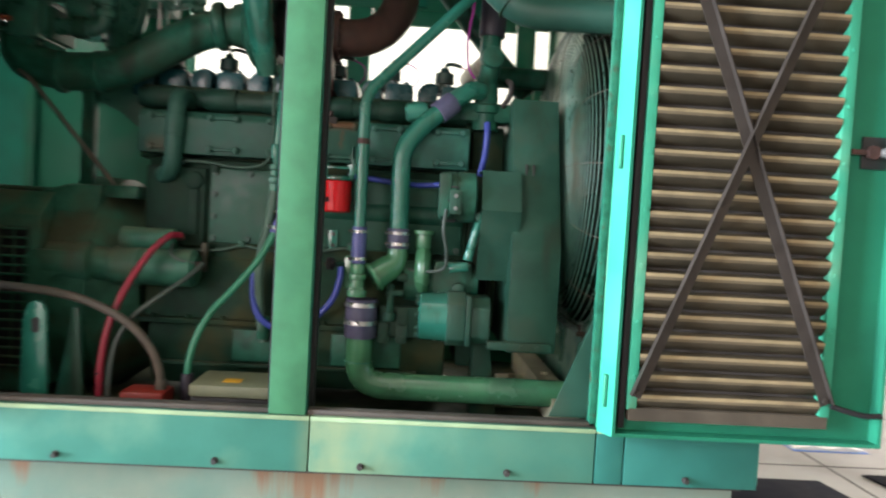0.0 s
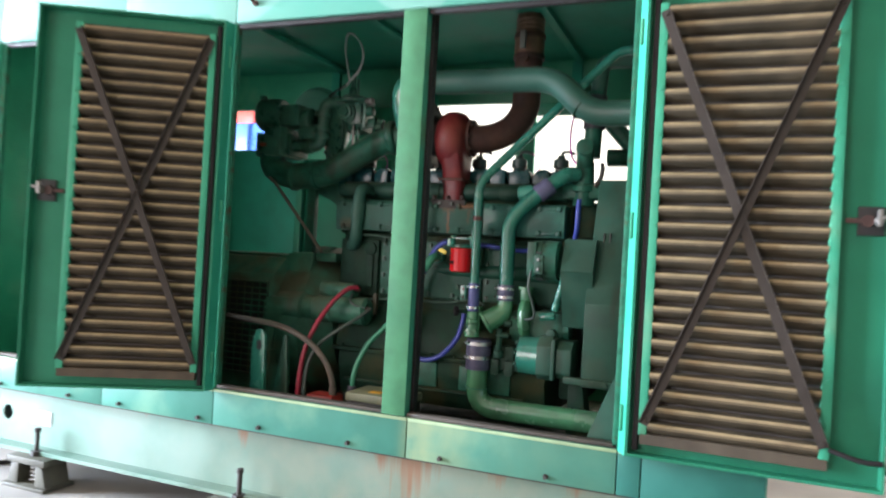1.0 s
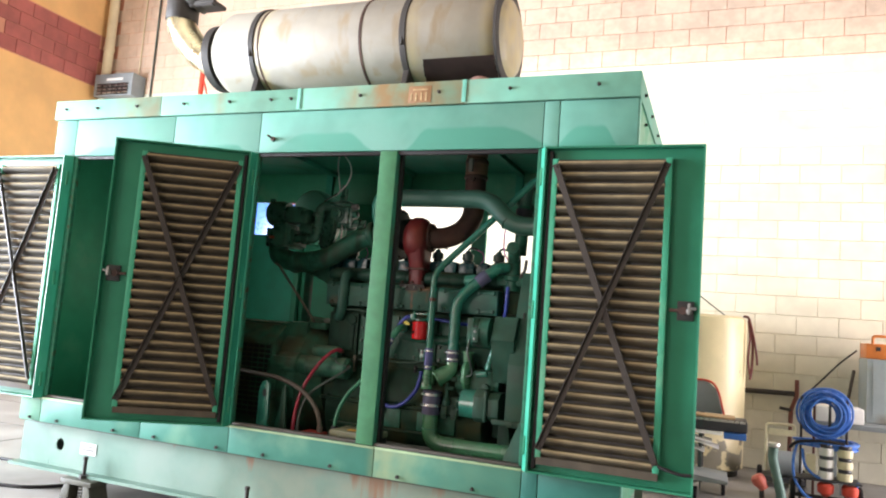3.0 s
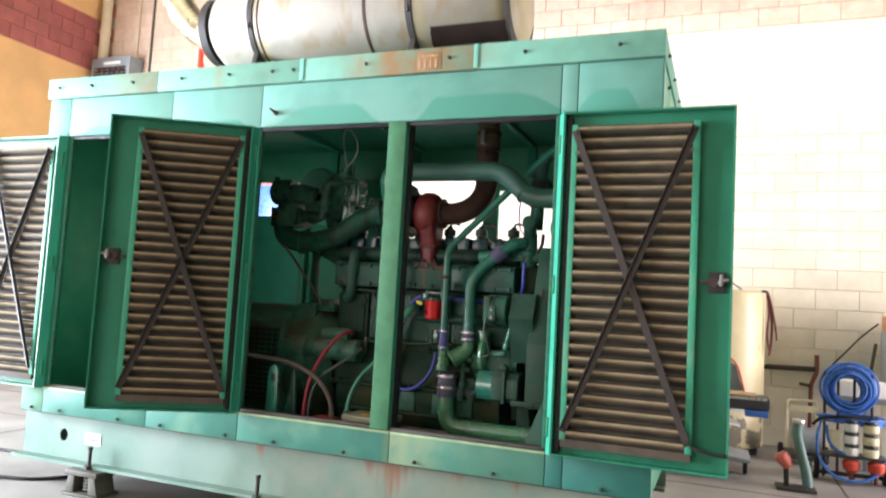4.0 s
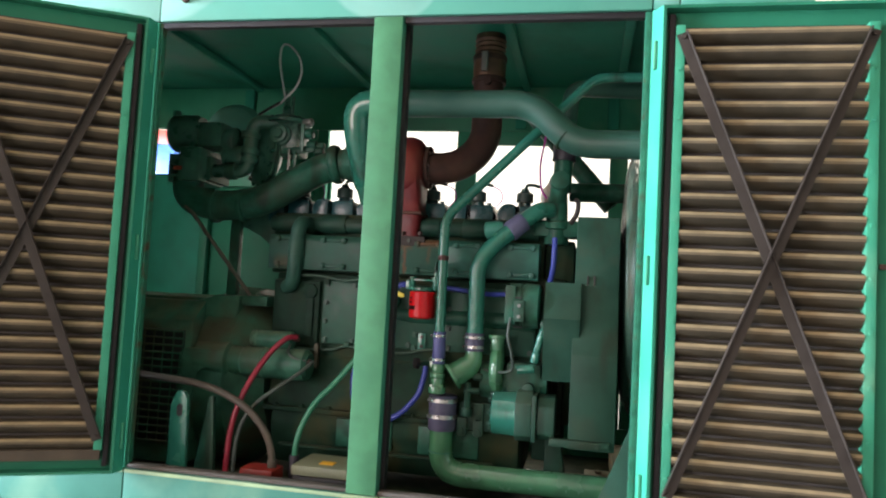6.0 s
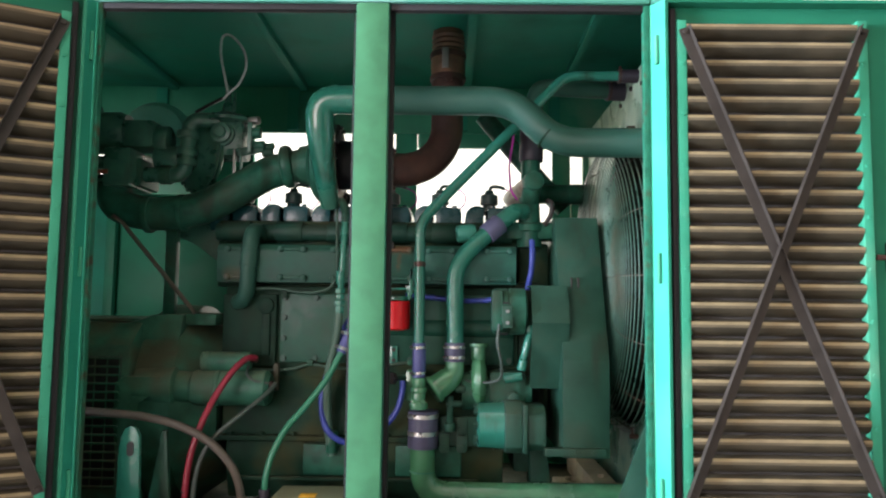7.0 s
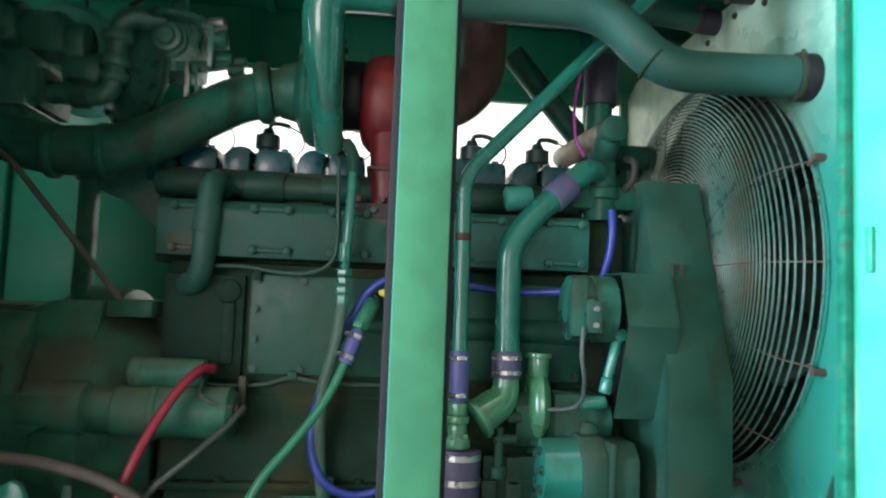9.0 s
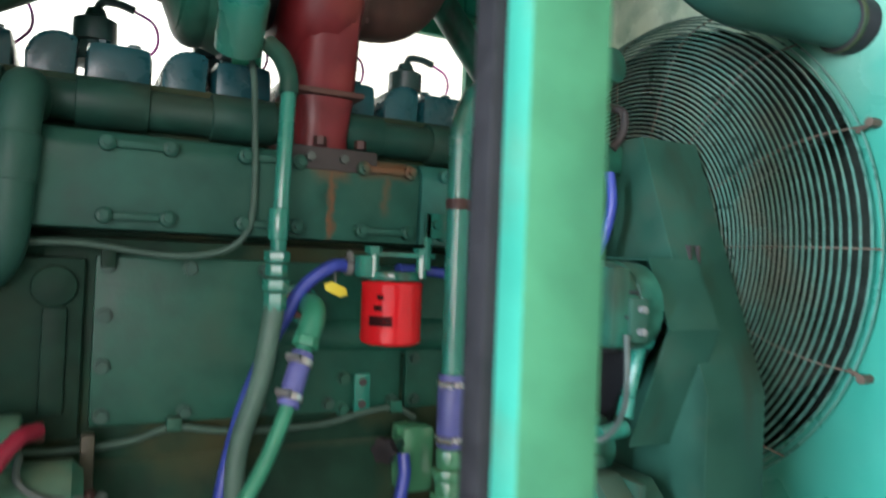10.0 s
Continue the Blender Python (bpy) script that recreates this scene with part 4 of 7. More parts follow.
def block():
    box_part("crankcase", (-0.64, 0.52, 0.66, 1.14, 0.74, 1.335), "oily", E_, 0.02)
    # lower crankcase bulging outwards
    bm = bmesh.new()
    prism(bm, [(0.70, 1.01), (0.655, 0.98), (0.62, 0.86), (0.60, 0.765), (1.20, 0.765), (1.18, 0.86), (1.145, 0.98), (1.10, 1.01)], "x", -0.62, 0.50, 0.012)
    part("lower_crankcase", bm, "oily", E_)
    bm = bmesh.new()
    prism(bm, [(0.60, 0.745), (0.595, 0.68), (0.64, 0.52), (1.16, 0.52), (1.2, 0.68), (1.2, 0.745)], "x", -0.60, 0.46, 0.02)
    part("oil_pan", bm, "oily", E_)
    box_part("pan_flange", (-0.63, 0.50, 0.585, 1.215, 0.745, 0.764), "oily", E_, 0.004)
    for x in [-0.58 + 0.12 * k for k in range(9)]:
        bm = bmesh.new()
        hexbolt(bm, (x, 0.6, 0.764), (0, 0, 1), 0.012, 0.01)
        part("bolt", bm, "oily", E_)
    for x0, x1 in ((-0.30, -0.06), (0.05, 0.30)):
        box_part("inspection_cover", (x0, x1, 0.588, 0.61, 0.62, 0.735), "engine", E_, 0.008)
    box_part("pan_sump_step", (-0.55, 0.36, 0.575, 0.60, 0.60, 0.614), "oily", E_, 0.004)
    # cam follower covers with bolts along their edges
    for x0, x1 in ((-0.415, 0.115), (0.125, 0.50)):
        c = box_part("side_cover", (x0, x1, 0.648, 0.664, 1.035, 1.305), "cover", E_, 0.006)
        n = max(2, round((x1 - x0) / 0.125))
        for k in range(n + 1):
            x = x0 + 0.018 + (x1 - x0 - 0.036) * k / n
            for z in (1.052, 1.288):
                bm = bmesh.new()
                hexbolt(bm, (x, 0.648, z), (0, -1, 0), 0.0092, 0.009)
                part("bolt", bm, "boltdark", c)
        for z in (1.13, 1.21):
            bm = bmesh.new()
            hexbolt(bm, (x0 + 0.016, 0.648, z), (0, -1, 0), 0.0092, 0.009)
            part("bolt", bm, "boltdark", c)
    # long swelling across the cover
    bm = bmesh.new()
    lathe(bm, (-0.23, 0.672, 1.175), (0.50, 0.672, 1.175), [(0, 0.012), (0.12, 0.026), (0.3, 0.038), (1, 0.042)], 24)
    part("oil_gallery_rib", bm, "cover", E_)
    # rear casting left of the cover: boss, upright rib, step
    c = box_part("rear_casting", (-0.64, -0.428, 0.640, 0.664, 1.02, 1.30), "grimyshade", E_, 0.008)
    bm = bmesh.new()
    cyl(bm, (-0.470, 0.645, 1.255), (-0.470, 0.628, 1.255), 0.032, 24, 0.004)
    part("core_plug", bm, "grimyshade", c)
    box_part("rib", (-0.485, -0.450, 0.628, 0.645, 1.06, 1.225), "grimyshade", c, 0.008)
    box_part("clip_bar", (-0.408, -0.386, 0.634, 0.647, 1.285, 1.325), "oily", E_, 0.004)
    # bracket plate with two holes' bolts on the cover
    b = box_part("bracket_plate", (0.018, 0.050, 0.634, 0.641, 1.034, 1.106), "pipe", E_, 0.004)
    for z in (1.050, 1.090):
        bm = bmesh.new()
        cyl(bm, (0.034, 0.634, z), (0.034, 0.6325, z), 0.0075, 14)
        part("hole", bm, "soot", b)
    for x, z in ((0.0, 1.097), (0.0, 1.041)):
        bm = bmesh.new()
        hexbolt(bm, (x, 0.647, z), (0, -1, 0), 0.010, 0.010)
        part("bolt", bm, "engine", b)


def heads():
    # water-cooled exhaust manifold: two boxes with raised strap bosses
    for x0, x1, mat in ((-0.66, 0.118, "manifold"), (0.122, 0.505, "manifold2")):
        bm = bmesh.new()
        prism(bm, [(0.605, 1.345), (0.60, 1.47), (0.615, 1.495), (0.74, 1.495), (0.74, 1.345)], "x", x0, x1, 0.006)
        man = part("exhaust_manifold", bm, mat, E_)
        n = 4 if x0 < 0 else 2
        for k in range(n):
            x = x0 + (0.09 + (x1 - x0 - 0.16) * k / (n - 1)) if n > 1 else x0
            for z in (1.475, 1.365):
                bm = bmesh.new()
                box(bm, x - 0.04, x + 0.04, 0.592, 0.606, z - 0.006, z + 0.006, 0.004)
                for s in (-1, 1):
                    cyl(bm, (x + s * 0.045, 0.606, z), (x + s * 0.045, 0.586, z), 0.0125, 14, 0.003)
                    cyl(bm, (x + s * 0.045, 0.588, z), (x + s * 0.045, 0.580, z), 0.007, 6)
                part("strap_boss", bm, mat, man)
    box_part("gear_housing", (0.525, 0.645, 0.72, 1.12, 0.76, 1.52), "oily", E_, 0.015)
    # cylinder head side and water rail
    box_part("head_deck", (-0.695, 0.52, 0.72, 1.08, 1.33, 1.60), "oily", E_, 0.01)
    rail = cyl_part("water_rail", (-0.695, 0.705, 1.55), (0.47, 0.705, 1.55), 0.034, "railpaint", E_)
    for k in range(6):
        x = -0.635 + 0.21 * k
        cyl_part("rail_sleeve", (x - 0.030, 0.705, 1.552), (x + 0.080, 0.705, 1.552), 0.041, "railpaint", rail)
    # six heads: rounded rocker box, port block, ignition coil cap
    for k in range(6):
        x = -0.635 + 0.21 * k
        h = box_part("rocker_cover", (x - 0.018, x + 0.088, 0.745, 1.05, 1.585, 1.668), "head", E_, 0.02)
        bm = bmesh.new()
        arch = [(x - 0.058 - 0.048 * math.cos(a), 1.628 + 0.046 * math.sin(a)) for a in (math.pi * q / 14 for q in range(11))]
        prism(bm, [(x - 0.106, 1.56)] + arch + [(x - 0.034, 1.56)], "y", 0.742, 1.02, 0.011)
        part("intake_elbow", bm, "head", h)
        bm = bmesh.new()
        lathe(bm, (x - 0.003, 0.88, 1.655), (x - 0.003, 0.88, 1.758), [(0, 0.046), (0.2, 0.044), (0.22, 0.030), (0.38, 0.027), (0.40, 0.038), (0.78, 0.037), (0.86, 0.020), (1, 0.015)], 16)
        sweep(bm, smooth_line([(x - 0.003, 0.88, 1.748), (x + 0.006, 0.88, 1.772), (x + 0.034, 0.877, 1.774), (x + 0.062, 0.875, 1.766)], 5), 0.0075, 8)
        part("ignition_plug", bm, "plugcap", h)
        bm = bmesh.new()
        sweep(bm, smooth_line([(x + 0.058, 0.875, 1.767), (x + 0.098, 0.875, 1.745), (x + 0.104, 0.885, 1.705), (x + 0.07, 0.90, 1.668)], 6), 0.0028, 6)
        part("ignition_lead", bm, "wire", h)
        for dx in (0.01, 0.06):
            bm = bmesh.new()
            hexbolt(bm, (x + dx, 0.80, 1.665), (0, 0, 1), 0.011, 0.012)
            part("bolt", bm, "head", h)


M["manifold"] = rust_patches(material("manifold_green_paint", (0.010, 0.066, 0.046), 0.5, spec=0.25, grain=0.25, scale=16, stain=(0.024, 0.066, 0.045), stain_amount=0.4, stain_scale=4, bump=0.04), (
    (-0.056, -0.047, 1.345, 1.48, 0.9), (-0.085, -0.02, 1.455, 1.50, 0.7), (0.005, 0.10, 1.468, 1.497, 0.95), (0.045, 0.055, 1.40, 1.47, 0.5), (-0.63, -0.55, 1.35, 1.40, 0.35)))
M["manifold2"] = dusted_lit(material("bluish_manifold_paint", (0.018, 0.125, 0.098), 0.4, spec=0.35, grain=0.25, scale=16, stain=(0.026, 0.085, 0.065), stain_amount=0.4, stain_scale=4, bump=0.04), (0.10, 0.15, 0.11), 0.4)
M["railpaint"] = dusted_lit(material("dull_dark_green_paint", (0.010, 0.052, 0.037), 0.5, spec=0.25, grain=0.25, scale=16, stain=(0.020, 0.040, 0.026), stain_amount=0.4, stain_scale=5, bump=0.04), (0.060, 0.075, 0.050), 0.4)
M["plugcap"] = material("dark_plug_cap", (0.02, 0.055, 0.05), 0.4, grain=0.2, scale=30)
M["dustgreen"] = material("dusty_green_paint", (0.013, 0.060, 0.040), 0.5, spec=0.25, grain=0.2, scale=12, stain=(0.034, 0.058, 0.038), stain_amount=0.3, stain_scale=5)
M["castgreen"] = dusted_lit(material("yellowish_green_paint", (0.048, 0.195, 0.096), 0.18, spec=0.8, grain=0.15, scale=14, stain=(0.04, 0.12, 0.065), stain_amount=0.3, stain_scale=5), (0.14, 0.17, 0.09), 0.15)
M["dustgreen"] = dusted_lit(streaked(M["dustgreen"], (0.020, 0.036, 0.022), 0.58), (0.062, 0.078, 0.050), 0.6)
block()
heads()


def flange(parent, c, d, r, h=0.014, n=6, mat="engine", name="flange"):
    """A round flange with a circle of bolts, its middle at c, facing along d."""
    c, d = Vector(c), Vector(d).normalized()
    bm = bmesh.new()
    cyl(bm, c - d * h / 2, c + d * h / 2, r, 28, 0.002)
    u = d.orthogonal().normalized()
    w = d.cross(u)
    for k in range(n):
        a = 2 * math.pi * k / n
        p = c + (u * math.cos(a) + w * math.sin(a)) * (r * 0.84) + d * h / 2
        cyl(bm, p, p + d * 0.008, 0.008, 6)
        cyl(bm, p - d * (h + 0.007), p - d * h, 0.008, 6)
    return part(name, bm, mat, parent)


def clamp(parent, c, d, r, w=0.012, mat="steel"):
    """A worm-drive hose clamp."""
    c, d = Vector(c), Vector(d).normalized()
    bm = bmesh.new()
    lathe(bm, c - d * w / 2, c + d * w / 2, [(0, r), (0.1, r + 0.002), (0.9, r + 0.002), (1, r)], 24)
    s = Vector((-0.7, -0.7, 0)) if abs(d.z) > 0.5 else Vector((0, -0.7, 0.7))
    s = (s - d * s.dot(d)).normalized()
    t = d.cross(s)
    cyl(bm, c + s * (r + 0.006) - t * 0.012, c + s * (r + 0.006) + t * 0.012, 0.006, 8)
    return part("hose_clamp", bm, mat, parent)


def sleeve(parent, p0, p1, r, mat="violet", ends=True):
    p0, p1 = Vector(p0), Vector(p1)
    d = (p1 - p0).normalized()
    s = cyl_part("hose_sleeve", p0, p1, r, mat, parent, 0.003)
    if ends:
        clamp(s, p0 + d * 0.016, d, r)
        clamp(s, p1 - d * 0.016, d, r)
    return s


def turbo():
    t = part("turbocharger", *turbine_mesh(), E_, "red painted turbine housing with rust")
    # square riser and flange on the manifold
    bm = bmesh.new()
    loft(bm, [(1.505, -0.138, -0.036, 0.630, 0.75), (1.53, -0.134, -0.038, 0.632, 0.748), (1.58, -0.138, -0.034, 0.626, 0.754), (1.60, -0.142, -0.030, 0.622, 0.758)])
    part("riser", bm, "red", t)
    bm = bmesh.new()
    box(bm, -0.168, 0.000, 0.597, 0.612, 1.466, 1.506, 0.004)
    part("riser_foot", bm, "soot", t)
    bm = bmesh.new()
    box(bm, -0.178, -0.012, 0.612, 0.77, 1.495, 1.507, 0.004)
    for x in (-0.165, -0.10, -0.025):
        cyl(bm, (x, 0.622, 1.512), (x, 0.622, 1.527), 0.011, 6)
    part("riser_flange", bm, "rust", t)
    for x in (-0.125, -0.065):
        bm = bmesh.new()
        cyl(bm, (x, 0.597, 1.487), (x, 0.586, 1.487), 0.0085, 6)
        part("bolt", bm, "greycable", t)
    box_part("joint_band", (-0.150, -0.024, 0.612, 0.765, 1.601, 1.612), "rust", t, 0.004)
    # bearing housing and compressor
    cyl_part("bearing_housing", (-0.235, 0.72, 1.83), (-0.165, 0.72, 1.83), 0.10, "black", t, 0.006)
    bm = bmesh.new()
    lathe(bm, (-0.262, 0.72, 1.83), (-0.232, 0.72, 1.83), [(0, 0.155), (0.2, 0.165), (0.8, 0.165), (1, 0.155)], 36)
    for k in range(14):
        a = 2 * math.pi * k / 14
        cyl(bm, (-0.232, 0.72 + 0.15 * math.cos(a), 1.83 + 0.15 * math.sin(a)), (-0.222, 0.72 + 0.15 * math.cos(a), 1.83 + 0.15 * math.sin(a)), 0.008, 6)
    part("backplate", bm, "black", t)
    bm = bmesh.new()
    pts, rad = [], []
    for k in range(33):
        a = radians(-80 - 300 * k / 32)
        pts.append((-0.305, 0.72 + 0.118 * math.sin(a), 1.83 + 0.118 * math.cos(a)))
        rad.append(0.026 + 0.024 * k / 32)
    sweep(bm, pts, rad, 16)
    lathe(bm, (-0.40, 0.72, 1.83), (-0.262, 0.72, 1.83), [(0, 0.075), (0.3, 0.085), (0.45, 0.13), (0.8, 0.15), (1, 0.16)], 32)
    comp = part("compressor_housing", bm, "engine", t)
    # discharge up and over to the cooler
    bm = bmesh.new()
    line = rounded([(-0.252, 0.60, 1.650), (-0.258, 0.515, 1.75), (-0.268, 0.455, 1.87), (-0.275, 0.43, 2.02), (-0.10, 0.43, 2.02)], 0.125, 10)
    rr = [0.038 + 0.016 * min(1, k / 20) for k in range(len(line))]
    sweep(bm, line, rr, 24)
    part("discharge_bend", bm, "pipe", comp)
    t.location.x += 0.03


def turbine_mesh():
    bm = bmesh.new()
    # volute: a fat rounded disc that runs down into a flattened neck
    lathe(bm, (-0.176, 0.695, 1.800), (-0.030, 0.695, 1.800), [(0, 0.085), (0.06, 0.112), (0.18, 0.132), (0.35, 0.142), (0.62, 0.142), (0.82, 0.130), (0.94, 0.108), (1, 0.085)], 44)
    loft(bm, [(1.605, -0.141, -0.030, 0.624, 0.758), (1.66, -0.142, -0.031, 0.606, 0.770), (1.72, -0.148, -0.032, 0.586, 0.79), (1.77, -0.153, -0.034, 0.568, 0.81), (1.82, -0.155, -0.035, 0.560, 0.82)])
    return bm, "red"


turbo()


def exhaust():
    x = thing("exhaust_pipe", (0.23, 0.85, 1.84), "rusty dark brown exhaust pipe rising through the roof", "pipe")
    flange(x, (0.000, 0.715, 1.815), (1, 0, 0), 0.092, 0.03, 8, "rust")
    bm = bmesh.new()
    arc = [(0.018 + 0.21 * math.sin(a), 0.72 + 0.62 * (0.21 * math.sin(a)), 2.025 - 0.21 * math.cos(a)) for a in (math.pi * k / 36 for k in range(19))]
    sweep(bm, [(-0.03, 0.70, 1.815)] + arc + [(0.228, 0.85, 2.28)], 0.068, 28)
    part("elbow", bm, "rust", x)
    bm = bmesh.new()
    lathe(bm, (0.229, 0.85, 2.245), (0.229, 0.85, ZR + 0.02), [(0, 0.068), (0.05, 0.073), (0.30, 0.073), (0.33, 0.064), (0.36, 0.071), (0.39, 0.064), (0.42, 0.071), (0.45, 0.064), (0.48, 0.071), (0.51, 0.066), (1, 0.066)], 32)
    part("flexible_joint", bm, "tanrust", x, "tan rusted bellows joint")
    for z in (2.235, 2.335):
        cyl_part("band", (0.229, 0.85, z - 0.012), (0.229, 0.85, z + 0.012), 0.077, "rust", x, 0.003)
    box_part("clamp_tab", (0.205, 0.232, 0.755, 0.775, 2.26, 2.345), "grey", x, 0.003)
    bm = bmesh.new()
    cyl(bm, (0.235, 0.785, 2.215), (0.235, 0.76, 2.215), 0.016, 6)
    part("bolt", bm, "rust", x)


exhaust()


def air_and_water():
    # crossover to the charge air cooler
    air = pipe_part("charge_air_pipe", [(-0.11, 0.43, 2.02), (0.475, 0.42, 2.015), (0.625, 0.40, 1.858), (0.985, 0.34, 1.845)], 0.053, "pipe2", E_, 0.09, 26)
    cyl_part("coupling", (0.945, 0.347, 1.846), (1.02, 0.335, 1.844), 0.060, "rubber", air)
    clamp(air, (0.952, 0.346, 1.846), (1, -0.15, 0), 0.060, 0.012, "oily")
    cyl_part("weld_joint", (0.600, 0.403, 1.883), (0.604, 0.402, 1.879), 0.0542, "oily", air, 0.001)
    # intake pipe from the mixer to the compressor
    a2 = pipe_part("intake_pipe", [(-1.11, 0.67, 1.76), (-1.10, 0.66, 1.65), (-0.97, 0.66, 1.612), (-0.76, 0.66, 1.625), (-0.57, 0.69, 1.745), (-0.49, 0.715, 1.80), (-0.355, 0.72, 1.83)], 0.067, "engine", E_, 0.10, 26)
    for p, d in (((-0.955, 0.66, 1.612), (1, 0, 0)), ((-0.82, 0.66, 1.620), (1, 0.0, 0.06))):
        cyl_part("joint_bead", Vector(p) - Vector(d) * 0.012, Vector(p) + Vector(d) * 0.012, 0.074, "engine", a2)
    cyl_part("hump_hose", (-0.445, 0.717, 1.818), (-0.395, 0.72, 1.826), 0.088, "engine", a2, 0.018)
    # slim riser from the pump to the top
    p1 = pipe_part("vent_pipe", [(0.140, 0.485, 0.93), (0.136, 0.485, 1.575), (0.700, 0.62, 2.18), (1.0, 0.62, 2.18)], 0.0200, "pipe", E_, 0.05, 18)
    cyl_part("rubber_sleeve", (0.905, 0.62, 2.18), (1.04, 0.62, 2.18), 0.0265, "violet3", p1)
    pu = pipe_part("upper_radiator_pipe", [(0.585, 0.78, 1.93), (0.60, 0.79, 2.187), (1.02, 0.85, 2.187)], 0.036, "pipe2", E_, 0.06, 20)
    cyl_part("rubber_sleeve", (0.905, 0.834, 2.187), (1.03, 0.852, 2.187), 0.041, "violet3", pu)
    clamp(pu, (0.915, 0.836, 2.187), (1, 0.14, 0), 0.041, 0.012, "rust")
    clamp(p1, (0.912, 0.62, 2.18), (1, 0, 0), 0.0265, 0.012, "rust")
    cyl_part("marker_band", (0.137, 0.485, 1.405), (0.137, 0.485, 1.425), 0.0215, "rust", p1)
    sleeve(p1, (0.1396, 0.485, 1.00), (0.1388, 0.485, 1.125), 0.0245)
    for z0, z1, r in ((0.885, 0.91, 0.034), (0.91, 0.945, 0.025), (0.945, 0.965, 0.030), (0.965, 0.998, 0.025)):
        cyl_part("fitting", (0.140, 0.485, z0), (0.140, 0.485, z1), r, "castgreen", p1)
    bm = bmesh.new()
    box(bm, 0.114, 0.166, 0.462, 0.512, 0.884, 0.922, 0.008)
    cyl(bm, (0.140, 0.462, 0.903), (0.140, 0.452, 0.903), 0.014, 14, 0.003)
    part("tee", bm, "castgreen", p1)
    # second, wider riser
    p2 = pipe_part("water_pipe", [(0.272, 0.54, 1.02), (0.268, 0.54, 1.40), (0.32, 0.55, 1.475), (0.43, 0.58, 1.575), (0.50, 0.62, 1.635), (0.54, 0.66, 1.64)], 0.0335, "pipe", E_, 0.05, 20)
    sleeve(p2, (0.27, 0.54, 1.055), (0.27, 0.54, 1.125), 0.0385, "violet2")
    sleeve(p2, (0.385, 0.567, 1.535), (0.44, 0.585, 1.583), 0.040, "violet2", False)
    # bright knob under it
    bm = bmesh.new()
    lathe(bm, (0.27, 0.66, 1.545), (0.35, 0.66, 1.555), [(0, 0.02), (0.1, 0.035), (0.75, 0.036), (1, 0.028)], 20)
    part("water_elbow_cap", bm, "knob", E_)
    # pipe at the rear head
    bm = bmesh.new()
    sweep(bm, smooth_line([(-0.515, 0.70, 1.535), (-0.52, 0.63, 1.548), (-0.524, 0.595, 1.52), (-0.529, 0.59, 1.45), (-0.532, 0.59, 1.36), (-0.538, 0.60, 1.31), (-0.556, 0.62, 1.278), (-0.585, 0.65, 1.268)], 6), 0.031, 20)
    rp = part("rear_water_pipe", bm, "pipe2", E_)
    sleeve(rp, (-0.531, 0.59, 1.405), (-0.527, 0.592, 1.475), 0.0345, "pipe2", False)
    # main lower hose and bottom pipe to the radiator
    bp = pipe_part("lower_radiator_pipe", [(0.155, 0.55, 0.76), (0.155, 0.55, 0.565), (1.0, 0.55, 0.565)], 0.048, "pipe", E_, 0.10, 26)
    bp.data.materials[0] = M["castgreen"]
    lh = cyl_part("lower_hose", (0.155, 0.55, 0.735), (0.155, 0.55, 0.872), 0.056, "violet2", bp)
    clamp(lh, (0.155, 0.55, 0.79), (0, 0, 1), 0.056, 0.017)
    clamp(lh, (0.155, 0.55, 0.853), (0, 0, 1), 0.056, 0.017)
    cyl_part("weld_joint", (0.155, 0.55, 0.648), (0.155, 0.55, 0.653), 0.0495, "pipe", bp)


M["pipe2"] = material("dull_green_pipe", (0.018, 0.074, 0.054), 0.5, spec=0.3, grain=0.1, scale=14, stain=(0.03, 0.085, 0.06), stain_amount=0.3, stain_scale=4)
M["violet2"] = material("greyed_violet_hose", (0.080, 0.078, 0.140), 0.55, grain=0.15, scale=40)
M["bareiron"] = material("bare_beige_iron", (0.44, 0.40, 0.30), 0.42, metal=0.1, grain=0.25, scale=14, stain=(0.14, 0.09, 0.06), stain_amount=0.35, stain_scale=8)
M["knob"] = material("turquoise_cap", (0.06, 0.36, 0.28), 0.25, grain=0.05)
air_and_water()


